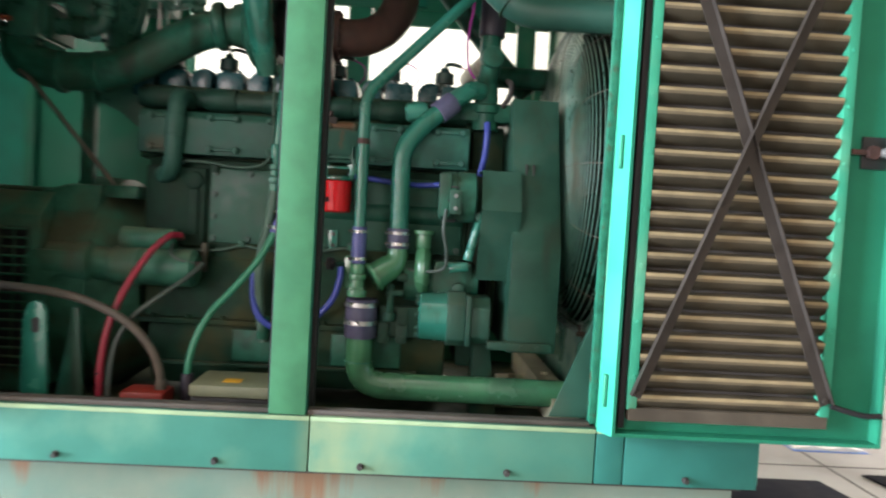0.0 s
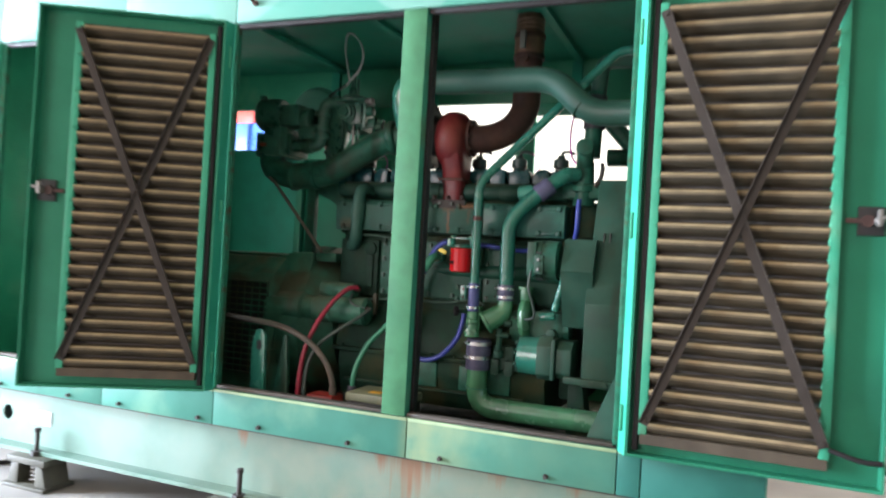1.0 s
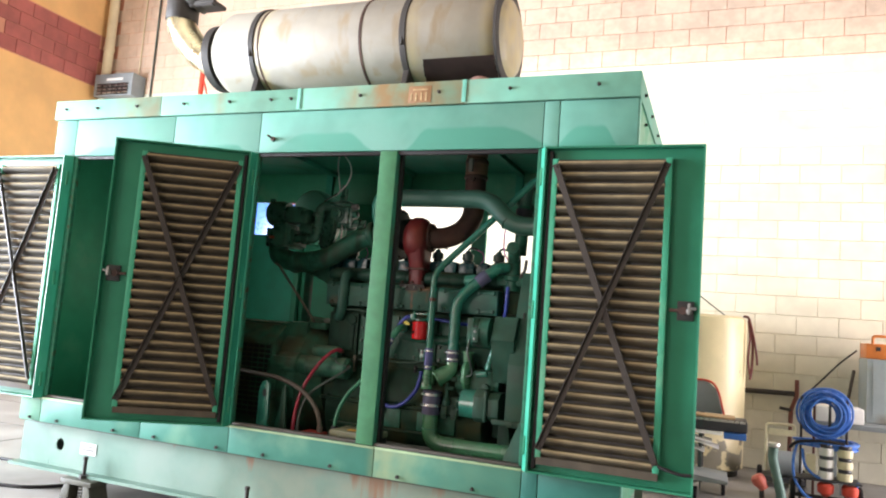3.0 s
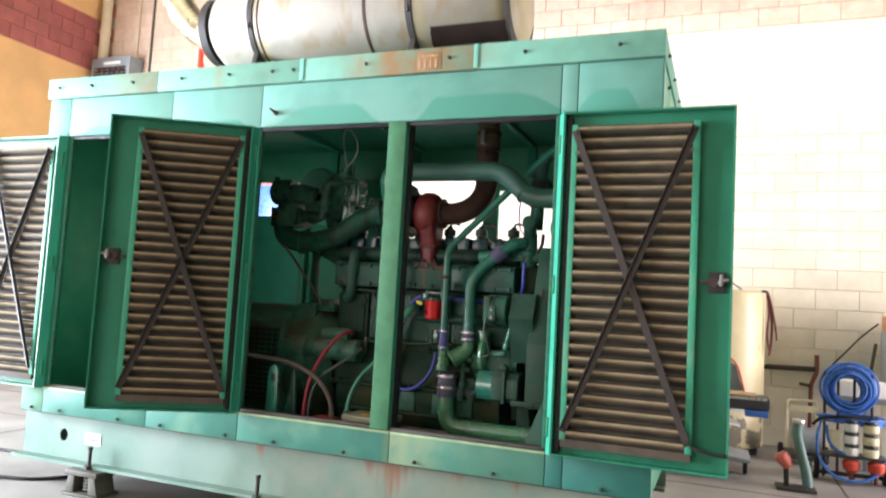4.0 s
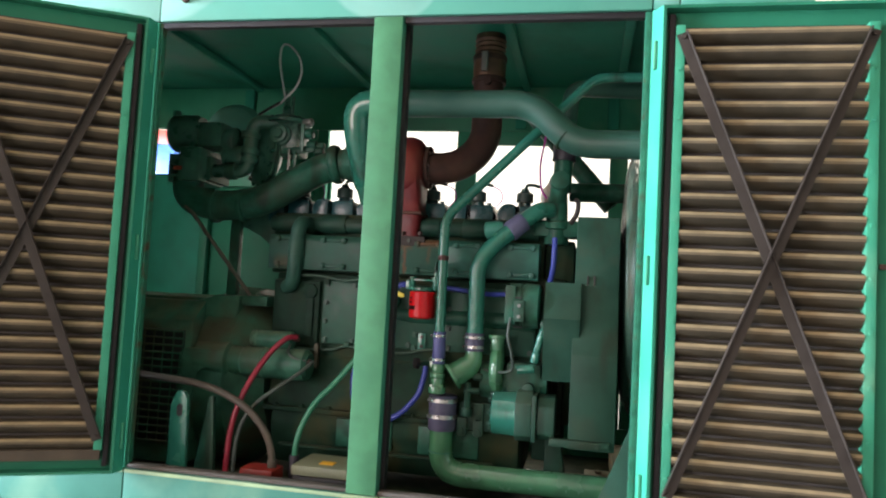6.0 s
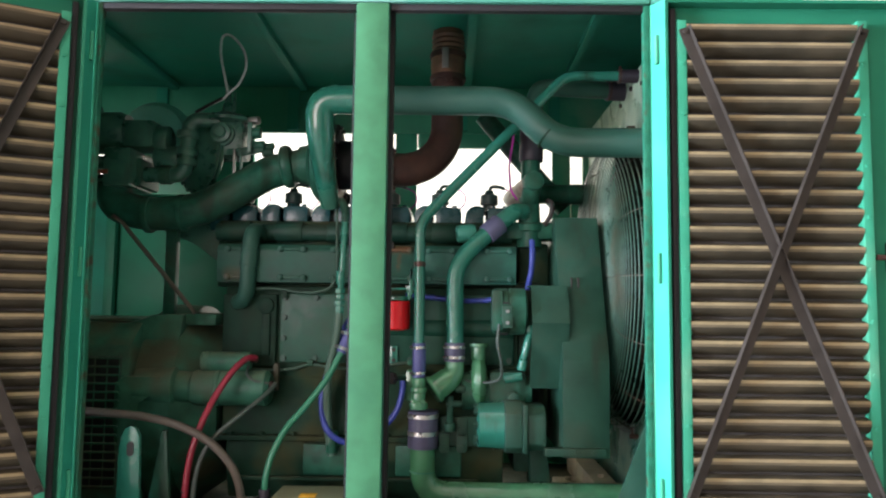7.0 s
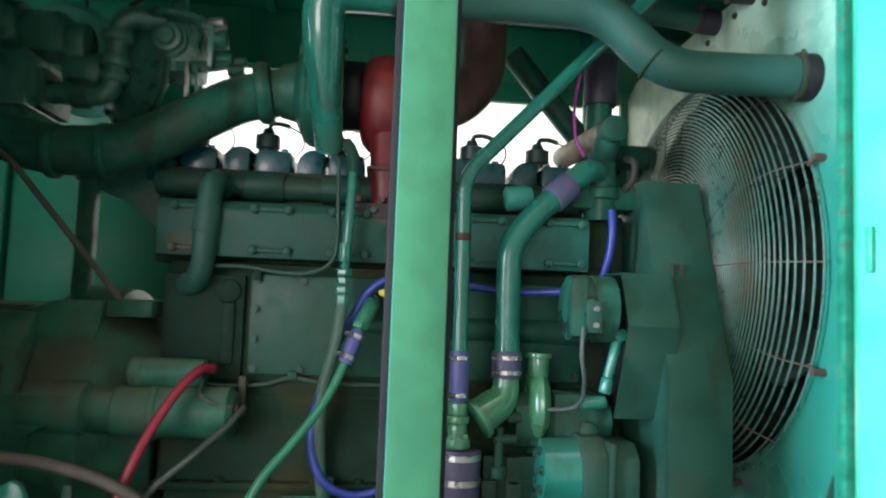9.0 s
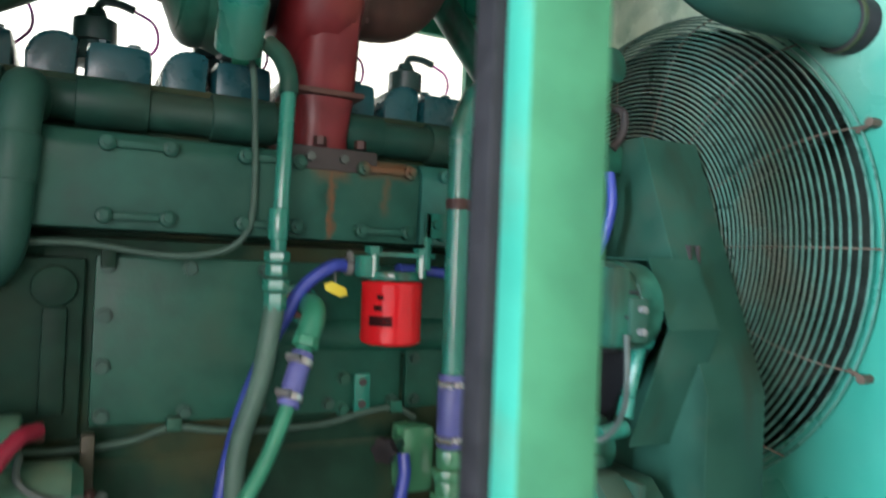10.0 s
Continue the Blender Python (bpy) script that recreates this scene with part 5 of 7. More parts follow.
def front_end():
    # alternator with slotted end and terminal block
    a = part("alternator", *alternator_mesh(), E_)
    for k in range(9):
        q = radians(150 + 24 * k)
        bm = bmesh.new()
        box(bm, -0.001, 0.003, -0.006, 0.006, -0.013, 0.013, m=Matrix.Translation((0.4045, 0.47 + 0.052 * math.cos(q), 1.245 + 0.052 * math.sin(q))) @ Matrix.Rotation(q - math.pi / 2, 4, "X"))
        part("vent_slot", bm, "black", a)
    for k in range(6):
        q = radians(160 + 30 * k)
        bm = bmesh.new()
        box(bm, -0.016, 0.016, -0.004, 0.004, -0.0035, 0.0035, m=Matrix.Translation((0.445, 0.47 + 0.0845 * math.cos(q), 1.245 + 0.0845 * math.sin(q))) @ Matrix.Rotation(q, 4, "X"))
        part("vent_slot", bm, "black", a)
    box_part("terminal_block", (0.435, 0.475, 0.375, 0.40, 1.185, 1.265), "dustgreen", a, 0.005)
    for z in (1.205, 1.245):
        bm = bmesh.new()
        cyl(bm, (0.455, 0.375, z), (0.455, 0.362, z), 0.007, 6)
        part("terminal", bm, "grey", a)
    bm = bmesh.new()
    sweep(bm, smooth_line([(0.425, 0.375, 1.20), (0.42, 0.365, 1.13), (0.435, 0.39, 1.06), (0.43, 0.44, 1.0), (0.36, 0.52, 0.98), (0.31, 0.55, 0.985)], 6), 0.0055, 8)
    part("cable", bm, "greycable", a)
    # small belt guard with a folded sheet profile
    prof = [(0.60, 1.342), (0.455, 1.340), (0.392, 1.205), (0.490, 0.965)]
    bm = bmesh.new()
    out = prof + [(0.4945, 0.9665), (0.397, 1.205), (0.458, 1.335), (0.60, 1.337)]
    prism(bm, out, "x", 0.545, 0.674)
    prism(bm, prof + [(0.60, 0.965)], "x", 0.672, 0.678)
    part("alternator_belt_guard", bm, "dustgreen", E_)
    bm = bmesh.new()
    prism(bm, [(0.462, 1.27), (0.50, 1.30), (0.585, 1.30), (0.80, 1.02), (0.80, 0.90), (0.68, 0.88), (0.47, 1.19)], "x", 0.575, 0.60, 0.006)
    part("drive_belt", bm, "black", E_)
    cyl_part("alternator_pulley", (0.57, 0.53, 1.24), (0.64, 0.53, 1.24), 0.055, "black", E_)
    # adjusting link
    for p0, p1, r in (((0.545, 0.47, 1.17), (0.52, 0.47, 1.07), 0.014), ((0.52, 0.47, 1.07), (0.512, 0.47, 1.03), 0.016), ((0.545, 0.445, 1.18), (0.545, 0.49, 1.18), 0.017), ((0.45, 0.47, 1.0), (0.515, 0.47, 1.01), 0.017)):
        cyl_part("adjusting_link", p0, p1, r, "pipe", E_)
    # tall guard over the fan drive
    bm = bmesh.new()
    out = [(0.60, 1.61), (0.395, 1.075), (0.395, 0.735), (1.35, 0.735), (1.35, 1.61)]
    prism(bm, out, "x", 0.652, 0.818, 0.006)
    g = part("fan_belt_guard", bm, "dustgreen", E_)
    for x in (0.70, 0.725):
        box_part("slot", (x - 0.0025, x + 0.0025, 0.494, 0.51, 1.33, 1.372), "soot", g, 0)
    bm = bmesh.new()
    box(bm, 0.585, 0.80, 0.37, 0.40, 0.745, 0.772, 0.004)
    for x in (0.70, 0.755):
        cyl(bm, (x, 0.37, 0.758), (x, 0.362, 0.758), 0.009, 12)
    part("guard_bracket", bm, "dustgreen", g)
    # water pump and thermostat castings
    bm = bmesh.new()
    sweep(bm, rounded([(0.271, 0.54, 1.07), (0.270, 0.54, 1.005), (0.198, 0.515, 0.955)], 0.035, 6), [0.034, 0.036, 0.037, 0.039, 0.041, 0.043, 0.045, 0.047, 0.050], 24)
    part("pump_inlet", bm, "castgreen", E_)
    d = Vector((-0.072, -0.025, -0.05)).normalized()
    e0 = Vector((0.198, 0.515, 0.955))
    cyl_part("inlet_flange", e0 - d * 0.004, e0 + d * 0.012, 0.057, "castgreen", E_, 0.003)
    bm = bmesh.new()
    lathe(bm, (0.332, 0.600, 0.985), (0.392, 0.600, 0.985), [(0, 0.070), (0.10, 0.090), (0.30, 0.102), (0.55, 0.105), (0.80, 0.096), (0.95, 0.080), (1, 0.065)], 36)
    cyl(bm, (0.360, 0.560, 1.06), (0.360, 0.555, 1.115), 0.029, 20, 0.004)
    cyl(bm, (0.360, 0.555, 1.108), (0.360, 0.555, 1.124), 0.037, 20, 0.003)
    cyl(bm, (0.364, 0.515, 0.90), (0.364, 0.510, 0.865), 0.010, 10)
    part("pump_volute", bm, "castgreen", E_)
    bm = bmesh.new()
    lathe(bm, (0.30, 0.60, 0.94), (0.56, 0.60, 0.945), [(0, 0.07), (0.25, 0.075), (0.3, 0.055), (0.6, 0.05), (0.65, 0.06), (1, 0.055)], 24)
    box(bm, 0.40, 0.54, 0.54, 0.68, 0.90, 1.02, 0.02)
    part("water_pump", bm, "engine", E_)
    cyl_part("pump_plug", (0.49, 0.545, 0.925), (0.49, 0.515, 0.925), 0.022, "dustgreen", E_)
    for p0, p1, r in (((0.255, 0.53, 0.82), (0.255, 0.53, 0.93), 0.012), ((0.255, 0.53, 0.80), (0.255, 0.53, 0.83), 0.021), ((0.24, 0.53, 0.90), (0.30, 0.53, 0.90), 0.012), ((0.275, 0.53, 0.955), (0.31, 0.53, 0.955), 0.014)):
        cyl_part("drain_cock", p0, p1, r, "dustgreen", E_)
    # gear-driven pump with a cup-shaped body
    bm = bmesh.new()
    lathe(bm, (0.355, 0.53, 0.825), (0.455, 0.53, 0.825), [(0, 0.070), (0.06, 0.082), (0.7, 0.085), (1, 0.088)], 30)
    cup = part("accessory_pump", bm, "pipe", E_)
    bm = bmesh.new()
    prism(bm, [(0.43, 0.76), (0.43, 0.88), (0.48, 0.92), (0.60, 0.92), (0.64, 0.88), (0.64, 0.76), (0.60, 0.735), (0.47, 0.735)], "x", 0.452, 0.515, 0.006)
    part("pump_body", bm, "dustgreen", cup)
    bm = bmesh.new()
    prism(bm, [(0.44, 0.77), (0.44, 0.87), (0.48, 0.905), (0.60, 0.905), (0.62, 0.87), (0.62, 0.77), (0.60, 0.745), (0.47, 0.745)], "x", 0.534, 0.60, 0.008)
    part("pump_cover", bm, "dustgreen", cup)
    box_part("joint_plate", (0.5155, 0.5325, 0.425, 0.635, 0.742, 0.912), "dustgreen", cup, 0.004)
    for q in (35, 80, 125, 170, 215, 260):
        bm = bmesh.new()
        hexbolt(bm, (0.355, 0.53 + 0.066 * math.cos(radians(q)), 0.825 + 0.066 * math.sin(radians(q))), (-1, 0, 0), 0.009, 0.009)
        part("bolt", bm, "boltdark", cup)
    for x, z in ((0.235, 0.74), (0.30, 0.74), (0.30, 0.80)):
        bm = bmesh.new()
        prism(bm, [(x - 0.02, z - 0.012), (x - 0.012, z - 0.022), (x + 0.012, z - 0.022), (x + 0.02, z - 0.012), (x + 0.02, z + 0.05), (x - 0.02, z + 0.05)], "y", 0.545, 0.56, 0.003)
        cyl(bm, (x, 0.545, z), (x, 0.54, z), 0.009, 10)
        part("mount_lug", bm, "dustgreen", cup)
    box_part("lug_plate", (0.22, 0.37, 0.56, 0.58, 0.74, 0.85), "dustgreen", cup, 0.006)
    # front gear case
    box_part("gear_case", (0.50, 0.62, 0.68, 1.12, 0.62, 1.36), "grimyshade", E_, 0.02)
    bm = bmesh.new()
    prism(bm, [(0.56, 0.45), (0.66, 0.45), (0.62, 0.73), (0.56, 0.73)], "y", 0.60, 0.72, 0.006)
    part("front_foot", bm, "oily", E_)
    # thermostat stack at the front of the heads
    bm = bmesh.new()
    lathe(bm, (0.565, 0.70, 1.50), (0.565, 0.70, 1.70), [(0, 0.05), (0.3, 0.05), (0.32, 0.06), (0.45, 0.06), (0.48, 0.045), (1, 0.04)], 24)
    box(bm, 0.47, 0.66, 0.66, 0.78, 1.53, 1.60, 0.015)
    cyl(bm, (0.565, 0.695, 1.68), (0.572, 0.645, 1.752), 0.037, 24, 0.004)
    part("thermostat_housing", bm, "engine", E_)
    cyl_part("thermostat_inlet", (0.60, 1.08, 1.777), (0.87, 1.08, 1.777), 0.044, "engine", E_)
    # bare outlet pipe running back from its green cap
    th = cyl_part("outlet_cap", (0.5765, 0.605, 1.757), (0.566, 0.655, 1.753), 0.0385, "engine", E_, 0.004, 28)
    bm = bmesh.new()
    lathe(bm, (0.566, 0.656, 1.753), (0.505, 0.95, 1.730), [(0, 0.035), (0.8, 0.035), (0.95, 0.034), (1, 0.026)], 28)
    part("outlet_pipe", bm, "bareiron", th, "bare beige outlet pipe")
    bm = bmesh.new()
    sweep(bm, smooth_line([(0.620, 0.66, 1.585), (0.645, 0.655, 1.625), (0.650, 0.66, 1.67), (0.640, 0.70, 1.69)], 6), 0.010, 10)
    part("bypass_tube", bm, "soot", th)
    hose_part("sender_wire", [(0.505, 0.72, 2.0), (0.499, 0.72, 1.935), (0.487, 0.72, 1.86), (0.486, 0.72, 1.80), (0.494, 0.72, 1.735), (0.518, 0.72, 1.695)], 0.0045, "wire", E_, 8)
    # dark standpipe with rubber joint, behind the thermostat
    sp = cyl_part("breather_pipe", (0.575, 0.78, 1.73), (0.585, 0.78, 2.04), 0.040, "engine", E_)
    cyl_part("rubber_joint", (0.580, 0.78, 1.865), (0.585, 0.78, 2.02), 0.050, "violet3", sp)
    pipe_part("cross_brace_pipe", [(0.40, 1.3, 2.20), (0.60, 1.3, 1.965), (0.80, 1.3, 1.74)], 0.045, "engine", E_, 0.1)
    # blue hoses
    hose_part("blue_hose", [(0.565, 0.60, 1.52), (0.565, 0.59, 1.46), (0.562, 0.60, 1.40), (0.55, 0.62, 1.33)], 0.011, "blue", E_)
    hose_part("blue_hose", [(0.43, 0.55, 1.288), (0.30, 0.60, 1.282), (0.16, 0.62, 1.296), (0.08, 0.60, 1.30)], 0.010, "blue", E_)


def alternator_mesh():
    bm = bmesh.new()
    lathe(bm, (0.405, 0.47, 1.245), (0.528, 0.47, 1.245), [(0, 0.070), (0.06, 0.083), (0.42, 0.085), (0.44, 0.082), (0.5, 0.082), (0.52, 0.086), (0.95, 0.084), (1, 0.07)], 32)
    box(bm, 0.40, 0.44, 0.385, 0.43, 1.175, 1.32, 0.008)
    return bm, "engine"


front_end()


def filter_and_hoses():
    f = thing("spin_on_filter", (0.035, 0.575, 1.16), "glossy red spin-on filter hanging on a green bracket", "filter")
    bm = bmesh.new()
    lathe(bm, (0.035, 0.575, 1.168), (0.035, 0.575, 1.278), [(0, 0.030), (0.02, 0.046), (0.06, 0.0515), (0.12, 0.053), (0.94, 0.053), (0.97, 0.0545), (1, 0.052)], 40)
    can = part("can", bm, "filter", f)
    for z, n, a0, hh in ((1.212, 11, 206, 0.0085), (1.234, 4, 216, 0.0045), (1.252, 3, 222, 0.004)):
        bm = bmesh.new()
        for k in range(n):
            a = radians(a0 + k * 4.2)
            box(bm, -0.0017, 0.0017, -0.0006, 0.0006, -hh, hh, m=Matrix.Translation((0.035 + 0.0533 * math.cos(a), 0.575 + 0.0533 * math.sin(a), z)) @ Matrix.Rotation(a + math.pi / 2, 4, "Z"))
        part("print", bm, "printblack", can)
    bm = bmesh.new()
    cyl(bm, (0.035, 0.575, 1.279), (0.035, 0.575, 1.296), 0.047, 28, 0.004)
    box(bm, -0.012, 0.108, 0.556, 0.572, 1.320, 1.3285, 0.002)
    box(bm, -0.034, -0.008, 0.555, 0.59, 1.284, 1.322, 0.006)
    for x in (-0.005, 0.085):
        cyl(bm, (x, 0.565, 1.285), (x, 0.565, 1.335), 0.010, 10)
        cyl(bm, (x, 0.565, 1.325), (x, 0.565, 1.337), 0.015, 6)
    part("filter_head", bm, "pipe", f)
    bm = bmesh.new()
    box(bm, 0.085, 0.098, 0.553, 0.558, 1.30, 1.40, 0.002)
    box(bm, 0.085, 0.125, 0.553, 0.558, 1.355, 1.40, 0.002)
    cyl(bm, (0.105, 0.553, 1.38), (0.105, 0.543, 1.38), 0.009, 6)
    part("bracket", bm, "pipe", f)
    f.location += Vector((0.012, -0.026, 0.0))
    # hoses at the engine side
    h = hose_part("blue_hose", [(-0.02, 0.585, 1.302), (-0.055, 0.575, 1.300), (-0.10, 0.58, 1.265), (-0.130, 0.58, 1.212), (-0.170, 0.575, 1.135), (-0.205, 0.57, 1.03), (-0.228, 0.555, 0.90), (-0.198, 0.53, 0.795), (-0.12, 0.54, 0.750), (-0.03, 0.54, 0.775), (0.05, 0.53, 0.86), (0.075, 0.53, 0.935), (0.078, 0.54, 0.98)], 0.0112, "blue", E_, 14)
    clamp(h, (-0.022, 0.585, 1.302), (1, 0, 0), 0.014, 0.011, "grey")
    # steel riser with union nuts and its grey hose
    r = cyl_part("oil_line", (-0.182, 0.545, 1.30), (-0.172, 0.56, 1.575), 0.0125, "pipe", E_)
    for z0, z1, rad in ((1.335, 1.385, 0.0165), (1.30, 1.318, 0.020), (1.278, 1.298, 0.017), (1.255, 1.274, 0.021), (1.225, 1.253, 0.0175)):
        bm = bmesh.new()
        cyl(bm, (-0.183, 0.544, z0), (-0.183, 0.544, z1), rad, 6 if rad > 0.0168 else 16, 0.002)
        part("union_nut", bm, "pipe", r)
    bm = bmesh.new()
    sweep(bm, smooth_line([(-0.172, 0.56, 1.57), (-0.172, 0.565, 1.60), (-0.18, 0.585, 1.635), (-0.195, 0.61, 1.66)], 5), 0.0155, 14)
    part("elbow", bm, "dustgreen", r)
    r.location += Vector((0.020, -0.022, 0.004))
    hose_part("grey_hose", [(-0.163, 0.522, 1.235), (-0.178, 0.53, 1.12), (-0.205, 0.55, 1.0), (-0.205, 0.55, 0.85), (-0.185, 0.56, 0.70)], 0.0160, "greyhose", E_)
    cyl_part("hose_end", (-0.187, 0.56, 0.71), (-0.185, 0.56, 0.79), 0.021, "engine", E_)
    # green drain hose with a violet joint
    g = hose_part("green_hose", [(-0.145, 0.49, 1.125), (-0.165, 0.475, 1.07), (-0.205, 0.455, 0.99), (-0.27, 0.43, 0.90), (-0.335, 0.40, 0.82), (-0.375, 0.38, 0.735), (-0.392, 0.37, 0.66), (-0.395, 0.37, 0.60)], 0.0115, "hosegreen", E_, 14)
    s = sleeve(g, (-0.158, 0.482, 1.085), (-0.130, 0.505, 1.165), 0.0175, "violet")
    bm = bmesh.new()
    sweep(bm, smooth_line([(-0.133, 0.503, 1.155), (-0.122, 0.515, 1.185), (-0.108, 0.53, 1.215), (-0.10, 0.56, 1.232), (-0.10, 0.61, 1.235)], 5), [0.013] * 5 + [0.0195] * 16, 16)
    elbow = part("hose_elbow", bm, "hosegreen", g)
    d = (Vector((-0.130, 0.505, 1.165)) - Vector((-0.158, 0.482, 1.085))).normalized()
    c = Vector((-0.128, 0.507, 1.172))
    cyl_part("hex_nut", c, c + d * 0.016, 0.0205, "hosegreen", elbow, 0.002, 6)
    g.location += Vector((0.010, -0.002, 0.0))
    cyl_part("boss", (-0.10, 0.60, 1.235), (-0.10, 0.65, 1.235), 0.034, "pipe", E_)
    cyl_part("boss_nut", (-0.10, 0.596, 1.235), (-0.10, 0.602, 1.235), 0.026, "rust", E_, 0.001)
    bm = bmesh.new()
    tilt = Matrix.Translation((-0.052, 0.557, 1.262)) @ Matrix.Rotation(radians(24), 4, "Y")
    prism(bm, [(-0.022, 0.0), (-0.012, 0.009), (0.016, 0.009), (0.022, 0.0), (0.012, -0.009), (-0.016, -0.009)], "y", -0.002, 0.002, 0.0006)
    bmesh.ops.transform(bm, matrix=tilt, verts=bm.verts)
    tag = part("tag", bm, material("yellow_plastic_tag", (0.55, 0.47, 0.03), 0.4), E_, "small yellow plastic tag")
    cyl_part("tag_wire", (-0.052, 0.558, 1.268), (-0.05, 0.575, 1.305), 0.0012, "dulled", tag, 0.0003, 6)
    sleeve(g, (-0.393, 0.37, 0.53), (-0.395, 0.37, 0.62), 0.020, "violet3", False)
    # valve with a black hand wheel near the pump
    v = box_part("valve_block", (0.085, 0.15, 0.56, 0.62, 0.90, 1.02), "castgreen", E_, 0.014)
    bm = bmesh.new()
    cyl(bm, (0.045, 0.54, 0.99), (0.09, 0.575, 0.99), 0.010, 10)
    part("stem", bm, "dustgreen", v)
    bm = bmesh.new()
    lobed = [(0.0205 * (1 + 0.17 * math.cos(6 * a)) * math.cos(a), 0.0205 * (1 + 0.17 * math.cos(6 * a)) * math.sin(a)) for a in (2 * math.pi * q / 48 for q in range(48))]
    prism(bm, lobed, "x", -0.0075, 0.0085, 0.0015)
    bmesh.ops.transform(bm, matrix=Matrix.Translation((0.0395, 0.5355, 0.99)) @ Matrix.Rotation(radians(38), 4, "Z"), verts=bm.verts)
    part("hand_wheel", bm, "rubber", v)
    # thin loom along the cover, clipped
    hose_part("wire_loom", [(-0.56, 0.62, 1.318), (-0.44, 0.625, 1.322), (-0.32, 0.615, 1.308), (-0.24, 0.60, 1.316), (-0.200, 0.592, 1.345), (-0.188, 0.59, 1.40), (-0.190, 0.59, 1.50), (-0.195, 0.605, 1.62), (-0.205, 0.66, 1.72), (-0.22, 0.72, 1.80)], 0.0055, "loom", E_)
    hose_part("wire_loom", [(-0.56, 0.625, 1.015), (-0.46, 0.632, 1.005), (-0.36, 0.635, 1.012), (-0.29, 0.635, 1.03), (-0.20, 0.635, 1.018), (-0.05, 0.635, 1.018), (0.04, 0.635, 1.035), (0.10, 0.635, 1.04), (0.14, 0.63, 1.02)], 0.006, "loom", E_)
    for x, z in ((-0.29, 1.035), (0.10, 1.042)):
        box_part("loom_clip", (x - 0.012, x + 0.012, 0.625, 0.645, z - 0.01, z + 0.012), "engine", E_, 0.003)


M["printblack"] = material("black_print", (0.02, 0.003, 0.003), 0.7, spec=0.1, grain=0.1)
M["hosegreen"] = material("bright_green_hose", (0.022, 0.19, 0.11), 0.38, grain=0.08, scale=20)
M["pipe2"] = dusted_lit(streaked(M["pipe2"], (0.022, 0.055, 0.036), 0.60), (0.075, 0.11, 0.075), 0.4)
M["loom"] = material("overpainted_cable", (0.042, 0.082, 0.062), 0.6, spec=0.25, grain=0.25, scale=30)
M["greyhose"] = material("grey_green_hose", (0.055, 0.115, 0.085), 0.55, grain=0.15, scale=30)
filter_and_hoses()


def starter():
    s = part("starter_motor", *starter_mesh(), E_)
    sol = cyl_part("solenoid", (-0.685, 0.56, 1.042), (-0.50, 0.56, 1.042), 0.038, "genpaint", s, 0.006)
    for x in (-0.672, -0.655):
        cyl_part("solenoid_band", (x - 0.004, 0.56, 1.042), (x + 0.004, 0.56, 1.042), 0.040, "genpaint", sol)
    cyl_part("terminal", (-0.50, 0.555, 1.052), (-0.472, 0.553, 1.055), 0.014, "rust", sol)
    cyl_part("terminal", (-0.425, 0.535, 0.955), (-0.405, 0.525, 0.965), 0.012, "rust", s)
    bm = bmesh.new()
    sweep(bm, smooth_line([(-0.50, 0.53, 1.03), (-0.50, 0.51, 1.0), (-0.47, 0.50, 0.978), (-0.42, 0.51, 0.968)], 6), 0.005, 8)
    part("jumper_lead", bm, "greycable", s)
    hose_part("battery_cable", [(-0.480, 0.54, 1.06), (-0.505, 0.50, 1.055), (-0.545, 0.44, 1.00), (-0.59, 0.38, 0.90), (-0.625, 0.345, 0.79), (-0.645, 0.335, 0.68), (-0.65, 0.33, 0.55), (-0.65, 0.34, 0.46)], 0.0115, "redcable", E_, 12, "red battery cable")
    hose_part("earth_cable", [(-0.395, 0.525, 0.965), (-0.425, 0.47, 0.925), (-0.49, 0.40, 0.865), (-0.56, 0.36, 0.80), (-0.605, 0.345, 0.72), (-0.622, 0.34, 0.62), (-0.625, 0.34, 0.46)], 0.0085, "greycable", E_, 12)
    cyl_part("cable_tie", (-0.652, 0.333, 0.612), (-0.652, 0.333, 0.620), 0.0135, "black", E_)
    bm = bmesh.new()
    box(bm, -0.425, -0.405, 0.60, 0.625, 0.93, 1.035, 0.006)
    part("starter_strap", bm, material("brass_strap", (0.040, 0.038, 0.020), 0.6), E_)


def starter_mesh():
    bm = bmesh.new()
    lathe(bm, (-0.93, 0.56, 0.945), (-0.42, 0.56, 0.945), [(0, 0.05), (0.02, 0.075), (0.30, 0.078), (0.32, 0.062), (0.42, 0.058), (0.44, 0.066), (0.60, 0.066), (0.61, 0.070), (0.63, 0.070), (0.64, 0.066), (0.97, 0.066), (1, 0.05)], 30)
    return bm, "genpaint"


starter()


